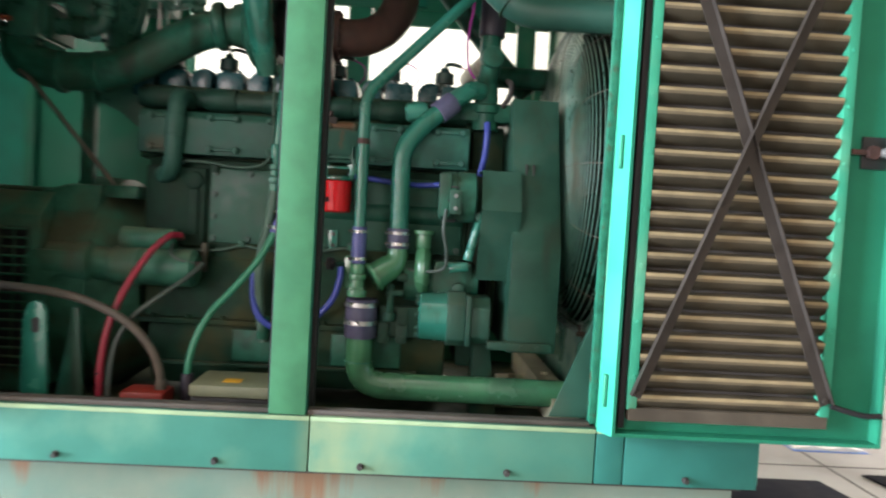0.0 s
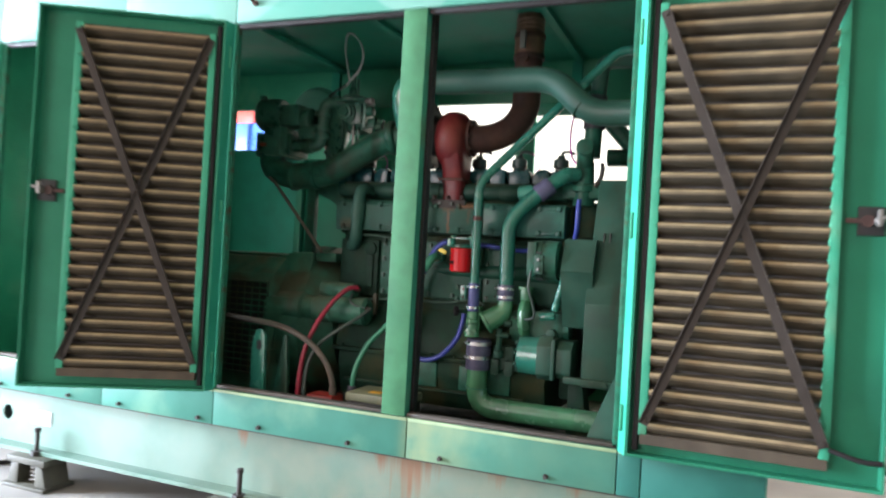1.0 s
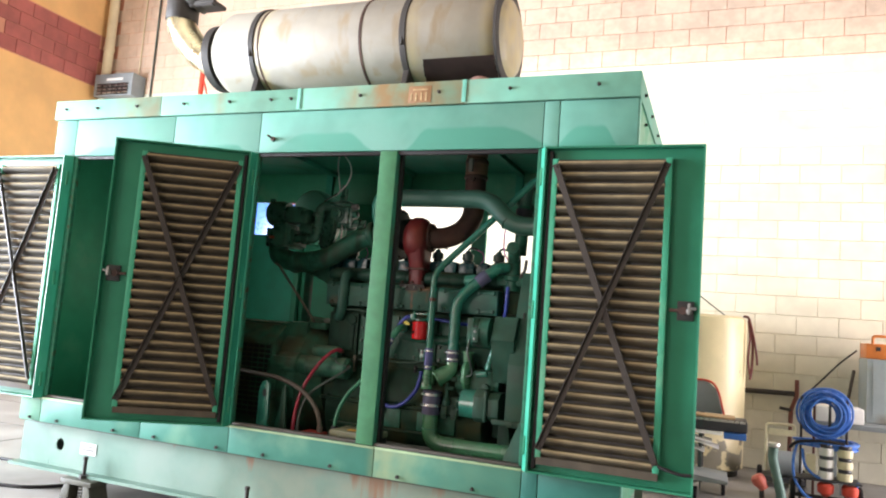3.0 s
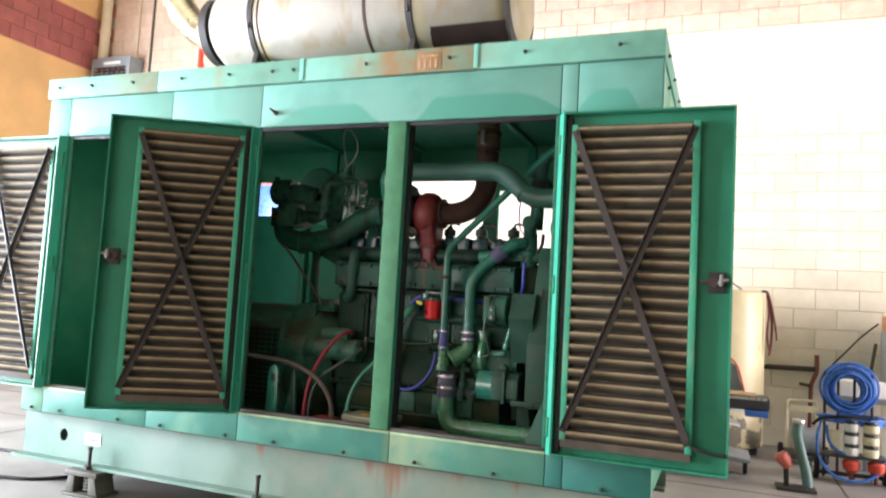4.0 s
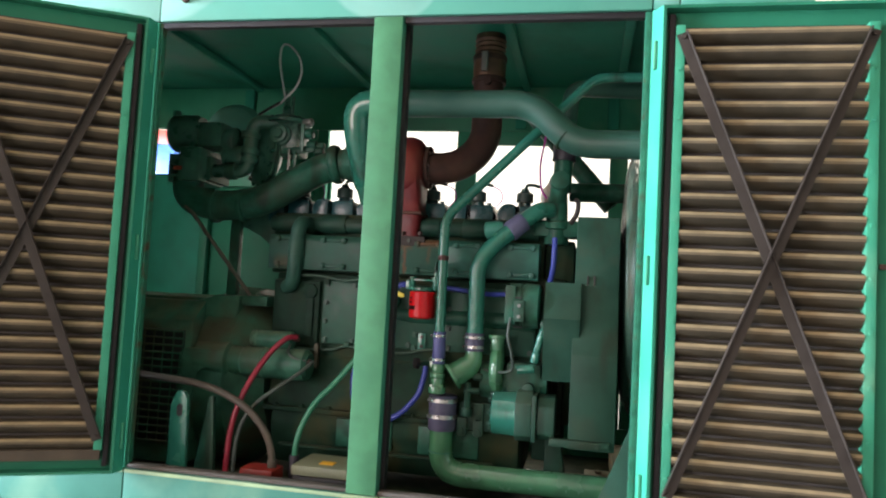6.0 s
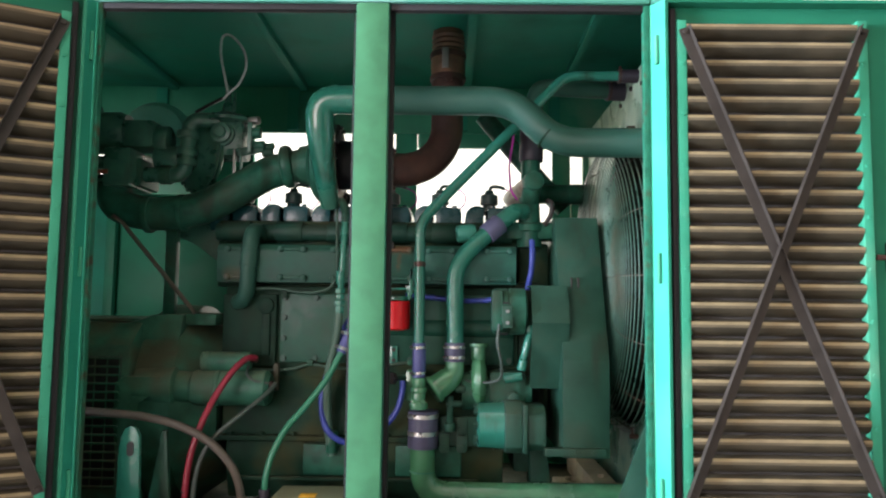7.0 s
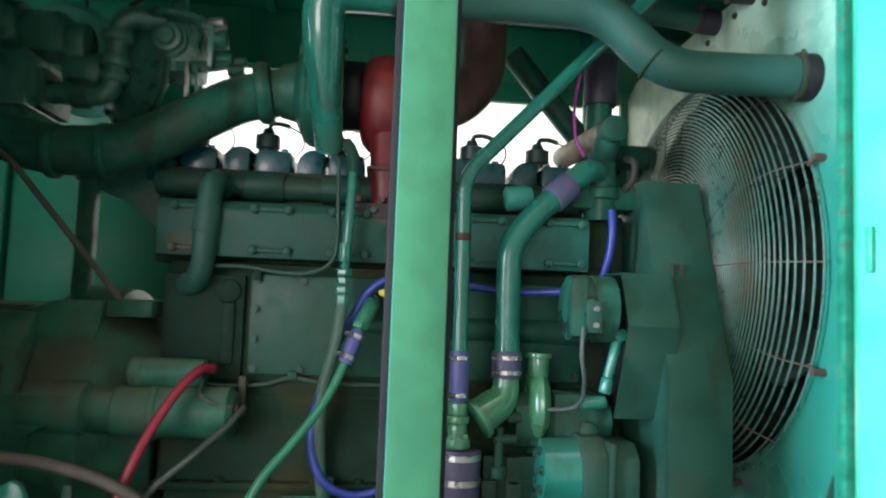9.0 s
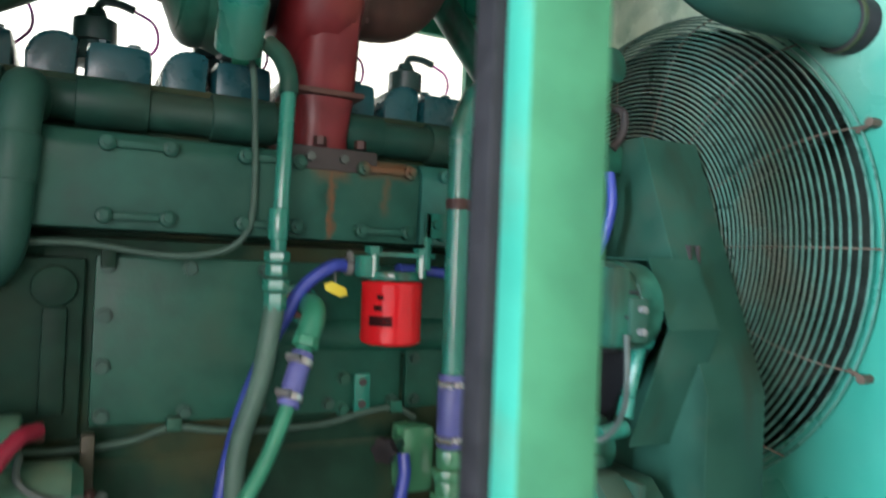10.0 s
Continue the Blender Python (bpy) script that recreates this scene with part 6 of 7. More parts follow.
# ---- mixer and gas train above the generator ----
def gas_train():
    g = thing("gas_mixer", (-0.85, 0.75, 1.62), "dark green gas mixer and regulator assembly above the generator", "mixer")
    # gas valve: drum with a stepped inner half, and a lower block
    bm = bmesh.new()
    lathe(bm, (-1.225, 0.70, 1.950), (-1.075, 0.71, 1.950), [(0, 0.05), (0.05, 0.076), (0.14, 0.086), (0.80, 0.088), (0.90, 0.082), (1, 0.078)], 32)
    drum = part("regulator_drum", bm, "mixer", g)
    box_part("drum_block", (-1.085, -0.955, 0.655, 0.80, 1.885, 2.000), "mixer", drum, 0.018)
    box_part("drum_flange", (-1.102, -1.080, 0.640, 0.815, 1.862, 2.012), "engine", drum, 0.010)
    for y, z in ((0.652, 1.876), (0.652, 1.998), (0.80, 1.998)):
        bm = bmesh.new()
        hexbolt(bm, (-1.102, y, z), (-1, 0, 0), 0.009, 0.008)
        part("bolt", bm, "boltdark", drum)
    bm = bmesh.new()
    cyl(bm, (-1.185, 0.66, 2.022), (-1.185, 0.66, 2.046), 0.020, 6)
    part("drum_plug", bm, "engine", drum)
    box_part("valve_block", (-1.12, -1.01, 0.585, 0.82, 1.715, 1.872), "mixer", g, 0.018)
    box_part("valve_arm", (-1.165, -1.115, 0.60, 0.66, 1.790, 1.838), "mixer", g, 0.006)
    box_part("valve_arm", (-1.165, -1.115, 0.60, 0.66, 1.734, 1.746), "mixer", g, 0.003)
    box_part("valve_arm", (-1.172, -1.160, 0.60, 0.66, 1.712, 1.838), "mixer", g, 0.003)
    box_part("valve_flange", (-1.03, -0.99, 0.645, 0.83, 1.725, 1.84), "engine", g, 0.012)
    bm = bmesh.new()
    cyl(bm, (-0.96, 0.72, 1.925), (-0.905, 0.72, 1.925), 0.060, 28, 0.008)
    cyl(bm, (-0.96, 0.72, 1.85), (-0.86, 0.72, 1.85), 0.052, 28, 0.004)
    part("valve_neck", bm, "mixer", g)
    bm = bmesh.new()
    box(bm, -1.135, -1.095, 0.580, 0.584, 1.762, 1.779)
    part("tag", bm, material("red_tag", (0.30, 0.06, 0.03), 0.5), g)
    # branch pipe: out of the block, up, and over into the throttle body
    pipe_part("gas_pipe", [(-1.02, 0.69, 1.778), (-0.828, 0.69, 1.778), (-0.818, 0.69, 2.012), (-0.70, 0.71, 2.005)], 0.031, "mixer", g, 0.055)
    for z, r in ((1.83, 0.040), (1.872, 0.042), (1.945, 0.044)):
        cyl_part("pipe_band", (-0.826, 0.69, z - 0.014), (-0.825, 0.69, z + 0.014), r, "mixer", g, 0.004)
    cyl_part("pipe_union", (-0.93, 0.69, 1.778), (-0.885, 0.69, 1.778), 0.039, "engine", g, 0.004)
    # diaphragm chamber seen nearly edge-on, with bolts round its rim
    p0, p1 = Vector((-0.762, 0.835, 1.875)), Vector((-0.842, 0.747, 1.875))
    bm = bmesh.new()
    lathe(bm, p0, p1, [(0, 0.07), (0.12, 0.10), (0.40, 0.135), (0.41, 0.158), (0.50, 0.158), (0.51, 0.148), (0.59, 0.158), (0.66, 0.158), (0.67, 0.13), (0.88, 0.085), (1, 0.05)], 44)
    ch = part("diaphragm_chamber", bm, "mixer", g)
    d = (p1 - p0).normalized()
    u = Vector((0, 0, 1))
    w = d.cross(u)
    for k in range(16):
        a = 2 * math.pi * k / 16
        c = p0 + (p1 - p0) * 0.66 + (u * math.cos(a) + w * math.sin(a)) * 0.148
        bm = bmesh.new()
        cyl(bm, c, c + d * 0.012, 0.008, 6)
        part("bolt", bm, "engine", ch)
    # throttle body: square casting with a round port, under a flat domed lid
    box_part("throttle_body", (-0.745, -0.605, 0.70, 0.84, 1.862, 2.010), "mixer", g, 0.018)
    bm = bmesh.new()
    lathe(bm, (-0.686, 0.72, 1.952), (-0.688, 0.655, 1.952), [(0, 0.052), (0.5, 0.050), (0.55, 0.042), (0.8, 0.040), (0.82, 0.026), (1, 0.022)], 28)
    part("throttle_port", bm, "mixer", g)
    bm = bmesh.new()
    lathe(bm, (-0.682, 0.76, 2.005), (-0.682, 0.76, 2.056), [(0, 0.095), (0.1, 0.108), (0.35, 0.108), (0.45, 0.092), (0.8, 0.060), (1, 0.024)], 36)
    part("throttle_lid", bm, "mixer", g)
    for q in range(8):
        a = 2 * math.pi * (q + 0.5) / 8
        bm = bmesh.new()
        hexbolt(bm, (-0.682 + 0.098 * math.cos(a), 0.76 + 0.098 * math.sin(a), 2.022), (0, 0, 1), 0.008, 0.008)
        part("bolt", bm, "boltdark", g)
    bm = bmesh.new()
    lathe(bm, (-0.682, 0.74, 2.05), (-0.682, 0.74, 2.165), [(0, 0.022), (0.3, 0.019), (0.4, 0.013), (1, 0.012)], 16)
    cyl(bm, (-0.660, 0.75, 2.05), (-0.660, 0.75, 2.14), 0.008, 10)
    part("filler_stem", bm, "mixer", g)
    bm = bmesh.new()
    cyl(bm, (-0.58, 0.70, 2.005), (-0.535, 0.69, 2.008), 0.017, 12, 0.003)
    part("shaft_end", bm, "dulled", g)
    for x0, x1, z0, z1, mat in ((-0.628, -0.618, 1.73, 1.88, "dulled"), (-0.60, -0.592, 1.70, 1.87, "mixer"), (-0.572, -0.556, 1.87, 1.99, "mixer")):
        box_part("linkage_rod", (x0, x1, 0.655, 0.667, z0, z1), mat, g, 0.002)
    for x, y, z, r in ((-0.545, 0.68, 1.95, 0.024), (-0.53, 0.69, 1.90, 0.020), (-0.50, 0.70, 1.875, 0.018), (-0.495, 0.70, 1.90, 0.014)):
        bm = bmesh.new()
        cyl(bm, (x - 0.022, y, z), (x + 0.022, y, z + 0.004), r, 14, 0.003)
        part("linkage_joint", bm, "engine", g)
    bm = bmesh.new()
    prism(bm, [(-0.66, 1.885), (-0.52, 1.90), (-0.51, 1.875), (-0.60, 1.855), (-0.66, 1.86)], "y", 0.675, 0.69, 0.003)
    part("linkage_plate", bm, "engine", g)
    # air cleaner drum behind
    bm = bmesh.new()
    lathe(bm, (-1.145, 1.34, 2.03), (-1.145, 1.08, 2.03), [(0, 0.165), (0.72, 0.17), (0.75, 0.176), (0.82, 0.176), (0.85, 0.165), (0.97, 0.15), (1, 0.12)], 44)
    part("air_cleaner", bm, "faded", g)
    # wire loop
    w = hose_part("wire", [(-0.80, 0.70, 2.04), (-0.74, 0.68, 2.065), (-0.68, 0.66, 2.085), (-0.655, 0.65, 2.105), (-0.61, 0.65, 2.15), (-0.585, 0.65, 2.22), (-0.60, 0.65, 2.29), (-0.65, 0.65, 2.345), (-0.685, 0.65, 2.34), (-0.69, 0.65, 2.27), (-0.672, 0.65, 2.18), (-0.655, 0.65, 2.105)], 0.0048, "pale_wire", g, 8)
    hose_part("wire", [(-0.80, 0.699, 2.042), (-0.74, 0.678, 2.067), (-0.68, 0.658, 2.088)], 0.0065, "rubber", g, 8)
    # support plate, post and stay under the mixer
    bm = bmesh.new()
    prism(bm, [(-0.97, 1.60), (-0.66, 1.60), (-0.655, 1.46), (-0.70, 1.42), (-0.80, 1.50), (-0.95, 1.56)], "y", 0.80, 0.812, 0.002)
    part("support_plate", bm, "mixer", g)
    box_part("support_post", (-0.91, -0.865, 0.72, 0.76, 1.20, 1.58), "engine", g, 0.004)
    bm = bmesh.new()
    sweep(bm, [(-1.075, 0.60, 1.60), (-1.035, 0.60, 1.572), (-0.742, 0.62, 1.222)], 0.0085, 8)
    part("stay_rod", bm, "browncable", g)


M["mixer"] = dusted_lit(material("dark_casting_paint", (0.030, 0.125, 0.088), 0.34, spec=0.5, grain=0.3, scale=20, stain=(0.045, 0.085, 0.058), stain_amount=0.4, stain_scale=7, bump=0.04), (0.11, 0.13, 0.09), 0.35)
M["pale_wire"] = material("pale_grey_wire", (0.35, 0.36, 0.36), 0.5, grain=0.2, scale=60)
gas_train()


# ---- generator end ----


def generator():
    g = thing("generator_end", (-1.3, 0.9, 0.45), "dull green generator housing with black slotted air grilles", "generator")
    # flywheel housing
    bm = bmesh.new()
    lathe(bm, (-0.93, 0.90, 0.85), (-0.64, 0.90, 0.85), [(0, 0.40), (0.03, 0.405), (0.5, 0.40), (0.55, 0.385), (1, 0.30)], 48)
    part("flywheel_housing", bm, "genpaint", g)
    bm = bmesh.new()
    prism(bm, [(-1.06, 1.16), (-0.90, 1.215), (-0.775, 1.22), (-0.79, 1.14), (-0.83, 1.0), (-0.97, 0.98), (-1.0, 1.05)], "y", 0.60, 0.80, 0.014)
    part("housing_shoulder", bm, "genpaint", g)
    box_part("shoulder_cap", (-0.78, -0.66, 0.62, 0.80, 1.175, 1.222), "genpaint", g, 0.012)
    bm = bmesh.new()
    prism(bm, [(-0.985, 0.83), (-0.985, 0.965), (-0.955, 0.99), (-0.80, 0.99), (-0.785, 0.96), (-0.80, 0.93), (-0.90, 0.905), (-0.92, 0.72), (-0.975, 0.70)], "y", 0.49, 0.62, 0.012)
    part("starter_pad", bm, "genpaint", g)
    # body with bevelled top
    bm = bmesh.new()
    prism(bm, [(0.50, 0.50), (0.50, 1.10), (0.60, 1.185), (1.2, 1.185), (1.3, 1.10), (1.3, 0.50)], "x", -1.85, -0.935, 0.008)
    part("body", bm, "genpaint", g)
    box_part("top_cover", (-1.60, -0.95, 0.62, 1.18, 1.186, 1.20), "genpaint", g, 0.004)
    box_part("label_plate", (-1.06, -1.00, 0.545, 0.552, 1.125, 1.133), material("yellow_plate", (0.5, 0.4, 0.06), 0.5), g, 0.001)
    # grille: black recess with a grid of bars
    gr = box_part("grille", (-1.21, -0.965, 0.494, 0.499, 0.58, 1.06), "black", g, 0.001)
    for k in range(6):
        x = -1.20 + k * 0.046
        box_part("grille_bar", (x, x + 0.004, 0.490, 0.493, 0.58, 1.06), "genpaint", gr, 0.0)
    for k in range(16):
        z = 0.59 + k * 0.031
        box_part("grille_bar", (-1.21, -0.965, 0.4815, 0.4885, z - 0.0035, z + 0.0035), "genpaint", gr, 0.0)
    # lifting plates bolted to the deck
    for x0, w, h in ((-0.815, 0.095, 0.865), ):
        bm = bmesh.new()
        outline = [(-0.825, 0.452), (-0.822, 0.79), (-0.816, 0.825), (-0.803, 0.850), (-0.786, 0.859), (-0.768, 0.850), (-0.756, 0.825), (-0.742, 0.452)]
        prism(bm, outline, "y", 0.195, 0.215, 0.003)
        part("lifting_plate", bm, "pipe", g)
        bm = bmesh.new()
        prism(bm, [(-0.783 + 0.011 * math.cos(a), 0.785 + (0.012 if math.sin(a) > 0 else -0.012) + 0.011 * math.sin(a)) for a in (2 * math.pi * k / 20 for k in range(20))], "y", 0.1915, 0.1948)
        part("lifting_hole", bm, "black", g)
        bm = bmesh.new()
        prism(bm, [(-0.785, 0.452), (-0.724, 0.826), (-0.708, 0.826), (-0.680, 0.452)], "y", 0.30, 0.32, 0.003)
        part("gusset_plate", bm, "engine", g)


generator()
hose_part("power_conduit", [(-1.10, 0.36, 0.885), (-0.95, 0.33, 0.88), (-0.80, 0.31, 0.872), (-0.67, 0.30, 0.845), (-0.56, 0.30, 0.79), (-0.485, 0.30, 0.715), (-0.452, 0.30, 0.64), (-0.445, 0.30, 0.575)], 0.0138, "browncable", enclosure, 12, "dusty brown flexible conduit")


def battery():
    b = thing("battery", (-0.20, 0.32, 0.452), "black and grey starter battery on the deck", "battery")
    box_part("case", (-0.33, -0.06, 0.22, 0.42, 0.453, 0.583), "black", b, 0.008)
    box_part("lid", (-0.335, -0.055, 0.215, 0.425, 0.585, 0.622), material("grey_battery_lid", (0.17, 0.18, 0.11), 0.6), b, 0.008)
    box_part("warning_label", (-0.245, -0.19, 0.26, 0.31, 0.6225, 0.6240), material("orange_label", (0.75, 0.38, 0.02), 0.5), b, 0.0005)
    r = thing("terminal_cover", (-0.48, 0.30, 0.452), "red rubber terminal cover on a battery beside the conduit", "cover")
    box_part("boot", (-0.555, -0.42, 0.25, 0.36, 0.455, 0.582), material("red_rubber", (0.26, 0.022, 0.014), 0.5), r, 0.012)
    cyl_part("collar", (-0.445, 0.30, 0.580), (-0.445, 0.30, 0.612), 0.018, "browncable", r)


battery()


# ---- radiator end ----
def radiator():
    r = thing("radiator", (1.1, 0.9, 0.45), "green radiator shroud with a round wire fan guard", "radiator")
    # shroud plate with a round opening
    bm = bmesh.new()
    c, R, seg = (0.87, 1.375), 0.585, 64
    def plate(x):
        inner = [bm.verts.new((x, c[0] + R * math.cos(a), c[1] + R * math.sin(a))) for a in (2 * math.pi * k / seg for k in range(seg))]
        outer = []
        for k in range(seg):
            a = 2 * math.pi * k / seg
            cc, ss = math.cos(a), math.sin(a)
            q = min((1.66 - c[0] if cc > 0 else c[0] - 0.09) / max(abs(cc), 1e-6), (2.21 - c[1] if ss > 0 else c[1] - 0.46) / max(abs(ss), 1e-6))
            outer.append(bm.verts.new((x, c[0] + q * cc, c[1] + q * ss)))
        return inner, outer
    i0, o0 = plate(0.985)
    i1, o1 = plate(0.993)
    for k in range(seg):
        j = (k + 1) % seg
        bm.faces.new((i0[k], i0[j], o0[j], o0[k]))
        bm.faces.new((i1[k], o1[k], o1[j], i1[j]))
        bm.faces.new((i0[k], i1[k], i1[j], i0[j]))
        bm.faces.new((o0[k], o0[j], o1[j], o1[k]))
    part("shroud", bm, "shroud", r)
    bm = bmesh.new()
    box(bm, 1.14, 1.27, 0.15, 1.6, 0.5, 2.0, 0.005)
    part("core", bm, "fanblack", r)
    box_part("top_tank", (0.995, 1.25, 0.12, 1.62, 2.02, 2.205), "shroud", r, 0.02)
    for y, z in ((0.16, 1.88), (0.16, 1.02), (0.16, 1.45), (0.3, 2.15), (0.55, 2.13), (0.72, 2.16), (0.9, 2.14)):
        bm = bmesh.new()
        hexbolt(bm, (0.985, y, z), (-1, 0, 0), 0.008, 0.006)
        part("bolt", bm, "soot", r)
    # fan behind the guard
    fan = cyl_part("fan", (0.96, c[0], c[1]), (1.06, c[0], c[1]), 0.14, "fanblack", r, 0.01, 30)
    for k in range(6):
        a = 2 * math.pi * k / 6
        m = Matrix.Translation((1.02, c[0], c[1])) @ Matrix.Rotation(a, 4, "X") @ Matrix.Rotation(radians(30), 4, "Z")
        bm = bmesh.new()
        box(bm, -0.09, 0.09, -0.004, 0.004, 0.12, 0.54, m=m)
        part("blade", bm, "fanblack", fan)
    # guard: rings stepping out into a shallow basket, with spokes
    g = thing("fan_guard", (0.93, c[0], c[1]), "round wire fan guard with rusty spokes on the radiator", "guard")
    def at(rr):
        return 0.845 + 0.12 * min(1, rr / 0.612) ** 11
    n = 43
    for k in range(n):
        rr = 0.15 + (0.615 - 0.15) * k / (n - 1)
        bm = bmesh.new()
        x = at(rr)
        pts = [(x, c[0] + rr * math.cos(a), c[1] + rr * math.sin(a)) for a in (2 * math.pi * i / 72 for i in range(72))]
        rings = []
        for i in range(72):
            a = 2 * math.pi * i / 72
            d = Vector((0, math.cos(a), math.sin(a)))
            rings.append([bm.verts.new(Vector(pts[i]) + d * 0.0027 * math.cos(b) + Vector((0.0027 * math.sin(b), 0, 0))) for b in (math.pi * q / 3 for q in range(6))])
        for i in range(72):
            for q in range(6):
                bm.faces.new((rings[i][q], rings[(i + 1) % 72][q], rings[(i + 1) % 72][(q + 1) % 6], rings[i][(q + 1) % 6]))
        part("ring", bm, "guard", g)
    for a in (156, 180, 204, 228, 252, 132, 108, 84, 60, 30, 0, 330, 300, 276):
        bm = bmesh.new()
        d = Vector((0, math.cos(radians(a)), math.sin(radians(a))))
        pts = [Vector((at(q), c[0], c[1])) + d * q for q in (0.14, 0.25, 0.35, 0.45, 0.50, 0.53, 0.56, 0.58, 0.60, 0.615)]
        sweep(bm, pts, 0.0024, 8)
        part("spoke", bm, "guardrust", g)
    for a in (156.5, 204, 108, 252):
        d = Vector((0, math.cos(radians(a)), math.sin(radians(a))))
        p = Vector((0.965, c[0], c[1])) + d * 0.605
        q = Vector((0.965, c[0], c[1])) + d * 0.640
        bm = bmesh.new()
        cyl(bm, p, q, 0.0055, 8)
        cyl(bm, q - Vector((0.012, 0, 0)), q + Vector((0.02, 0, 0)), 0.010, 6)
        part("mounting_clip", bm, "guardrust", g)
    # gusset at the door jamb
    bm = bmesh.new()
    prism(bm, [(0.745, 0.613), (0.866, 0.613), (0.866, 0.925)], "y", 0.075, 0.081)
    part("corner_gusset", bm, "dustgreen", enclosure)
    # pale frame rails at the foot
    bm = bmesh.new()
    box(bm, 0.62, 0.98, 0.75, 0.80, 0.455, 0.56, 0.004)
    box(bm, 0.84, 0.93, 0.45, 1.5, 0.455, 0.56, 0.004)
    box(bm, 0.72, 0.84, 1.02, 1.16, 0.455, 0.50, 0.004)
    cyl(bm, (0.78, 1.09, 0.50), (0.78, 1.09, 0.515), 0.014, 6)
    cyl(bm, (0.885, 0.9, 0.56), (0.885, 0.9, 0.572), 0.014, 6)
    part("foot_rail", bm, "footrail", r)


# ring tops made pale for the light that comes from the rear opening
M["guard"] = dusted_lit(M["guard"], (0.30, 0.33, 0.24), 0.8)
M["fanblack"] = material("dark_fan_paint", (0.022, 0.028, 0.022), 0.9, spec=0.05, grain=0.3, scale=20)
M["footrail"] = material("dusty_cream_rail_paint", (0.36, 0.33, 0.22), 0.6, grain=0.25, scale=9, stain=(0.10, 0.075, 0.05), stain_amount=0.35, stain_scale=6)
M["guardrust"] = material("rusty_guard_wire", (0.060, 0.038, 0.024), 0.6, grain=0.3, scale=40)
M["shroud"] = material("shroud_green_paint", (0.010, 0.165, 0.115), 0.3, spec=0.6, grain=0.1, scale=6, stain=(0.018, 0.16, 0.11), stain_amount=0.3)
# light from the rear opening painted in: paler towards the top and the back
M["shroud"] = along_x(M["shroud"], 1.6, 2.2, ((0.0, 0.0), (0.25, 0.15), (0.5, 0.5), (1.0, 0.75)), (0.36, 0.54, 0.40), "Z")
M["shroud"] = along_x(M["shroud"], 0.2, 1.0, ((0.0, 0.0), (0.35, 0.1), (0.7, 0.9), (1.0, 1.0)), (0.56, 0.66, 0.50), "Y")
# the lower half is set back to green, out of that painted light
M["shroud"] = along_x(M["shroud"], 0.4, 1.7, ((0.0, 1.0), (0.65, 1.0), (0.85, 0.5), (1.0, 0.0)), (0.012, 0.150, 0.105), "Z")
radiator()


# ---- things along the back of the hall ----
def wall_services():
    # grey louvred heater box high in the corner
    h = thing("unit_heater", (-7.2, 4.9, 4.42), "grey louvred unit heater high on the corner wall", "heater")
    box_part("case", (-7.60, -6.83, 4.72, 4.99, 4.40, 4.76), "machinegrey", h, 0.01)
    box_part("grille_recess", (-7.53, -6.90, 4.714, 4.719, 4.42, 4.60), "black", h, 0.001)
    for k in range(3):
        for j in range(6):
            x, z = -7.50 + j * 0.105, 4.44 + k * 0.055
            bm = bmesh.new()
            box(bm, x, x + 0.075, -0.02, 0.0, -0.004, 0.012, m=Matrix.Translation((0, 4.712, z)) @ Matrix.Rotation(radians(-25), 4, "X"))
            part("vane", bm, "steel", h)
    box_part("name_plate", (-7.35, -7.02, 4.714, 4.719, 4.645, 4.685), "paper", h, 0.001)
    # cream downpipe in the corner and thin conduit
    p = thing("down_pipe", (-7.56, 4.88, 0), "cream painted pipe in the wall corner", "pipe")
    cyl_part("pipe", (-7.56, 4.88, 0), (-7.56, 4.88, TOP), 0.075, "cream", p)
    for z in (1.5, 3.4, 5.2, 6.6):
        cyl_part("collar", (-7.56, 4.88, z), (-7.56, 4.88, z + 0.06), 0.085, "cream", p)
    c = thing("wall_conduit", (-6.70, 4.97, 0), "thin dark conduit running up the block wall", "conduit")
    cyl_part("conduit", (-6.70, 4.975, 0), (-6.70, 4.975, TOP), 0.014, "greycable", c, 0.001, 10)
    cyl_part("conduit", (-6.98, 4.978, 0), (-6.98, 4.978, TOP), 0.010, "cream", c, 0.001, 10)
    # red steel frame seen over the roof
    r = thing("red_steel_frame", (-5.1, 4.5, 0), "slim red painted steel frame standing against the back wall", "frame")
    for a, b, w in (((-5.30, 4.5, 0), (-5.30, 4.5, 4.66), 0.035), ((-5.28, 4.5, 4.60), (-4.45, 4.5, 4.22), 0.022), ((-4.45, 4.5, 0), (-4.45, 4.5, 4.25), 0.03), ((-5.26, 4.5, 4.45), (-5.12, 4.5, 4.10), 0.014)):
        cyl_part("bar", a, b, w, "redpaint", r, 0.002, 8)


def wall_cabinet():
    c = thing("wall_cabinet", (-4.4, 4.99, 2.0), "blue steel cabinet with a red top box on the block wall", "cabinet")
    box_part("body", (-5.0, -3.75, 4.70, 4.98, 2.02, 2.74), "hoseblue", c, 0.012)
    for x in (-4.98, -4.36):
        box_part("door", (x, x + 0.60, 4.69, 4.699, 2.04, 2.72), "hoseblue", c, 0.004)
    box_part("top_box", (-4.95, -3.85, 4.74, 4.98, 2.742, 2.90), "redpaint", c, 0.01)


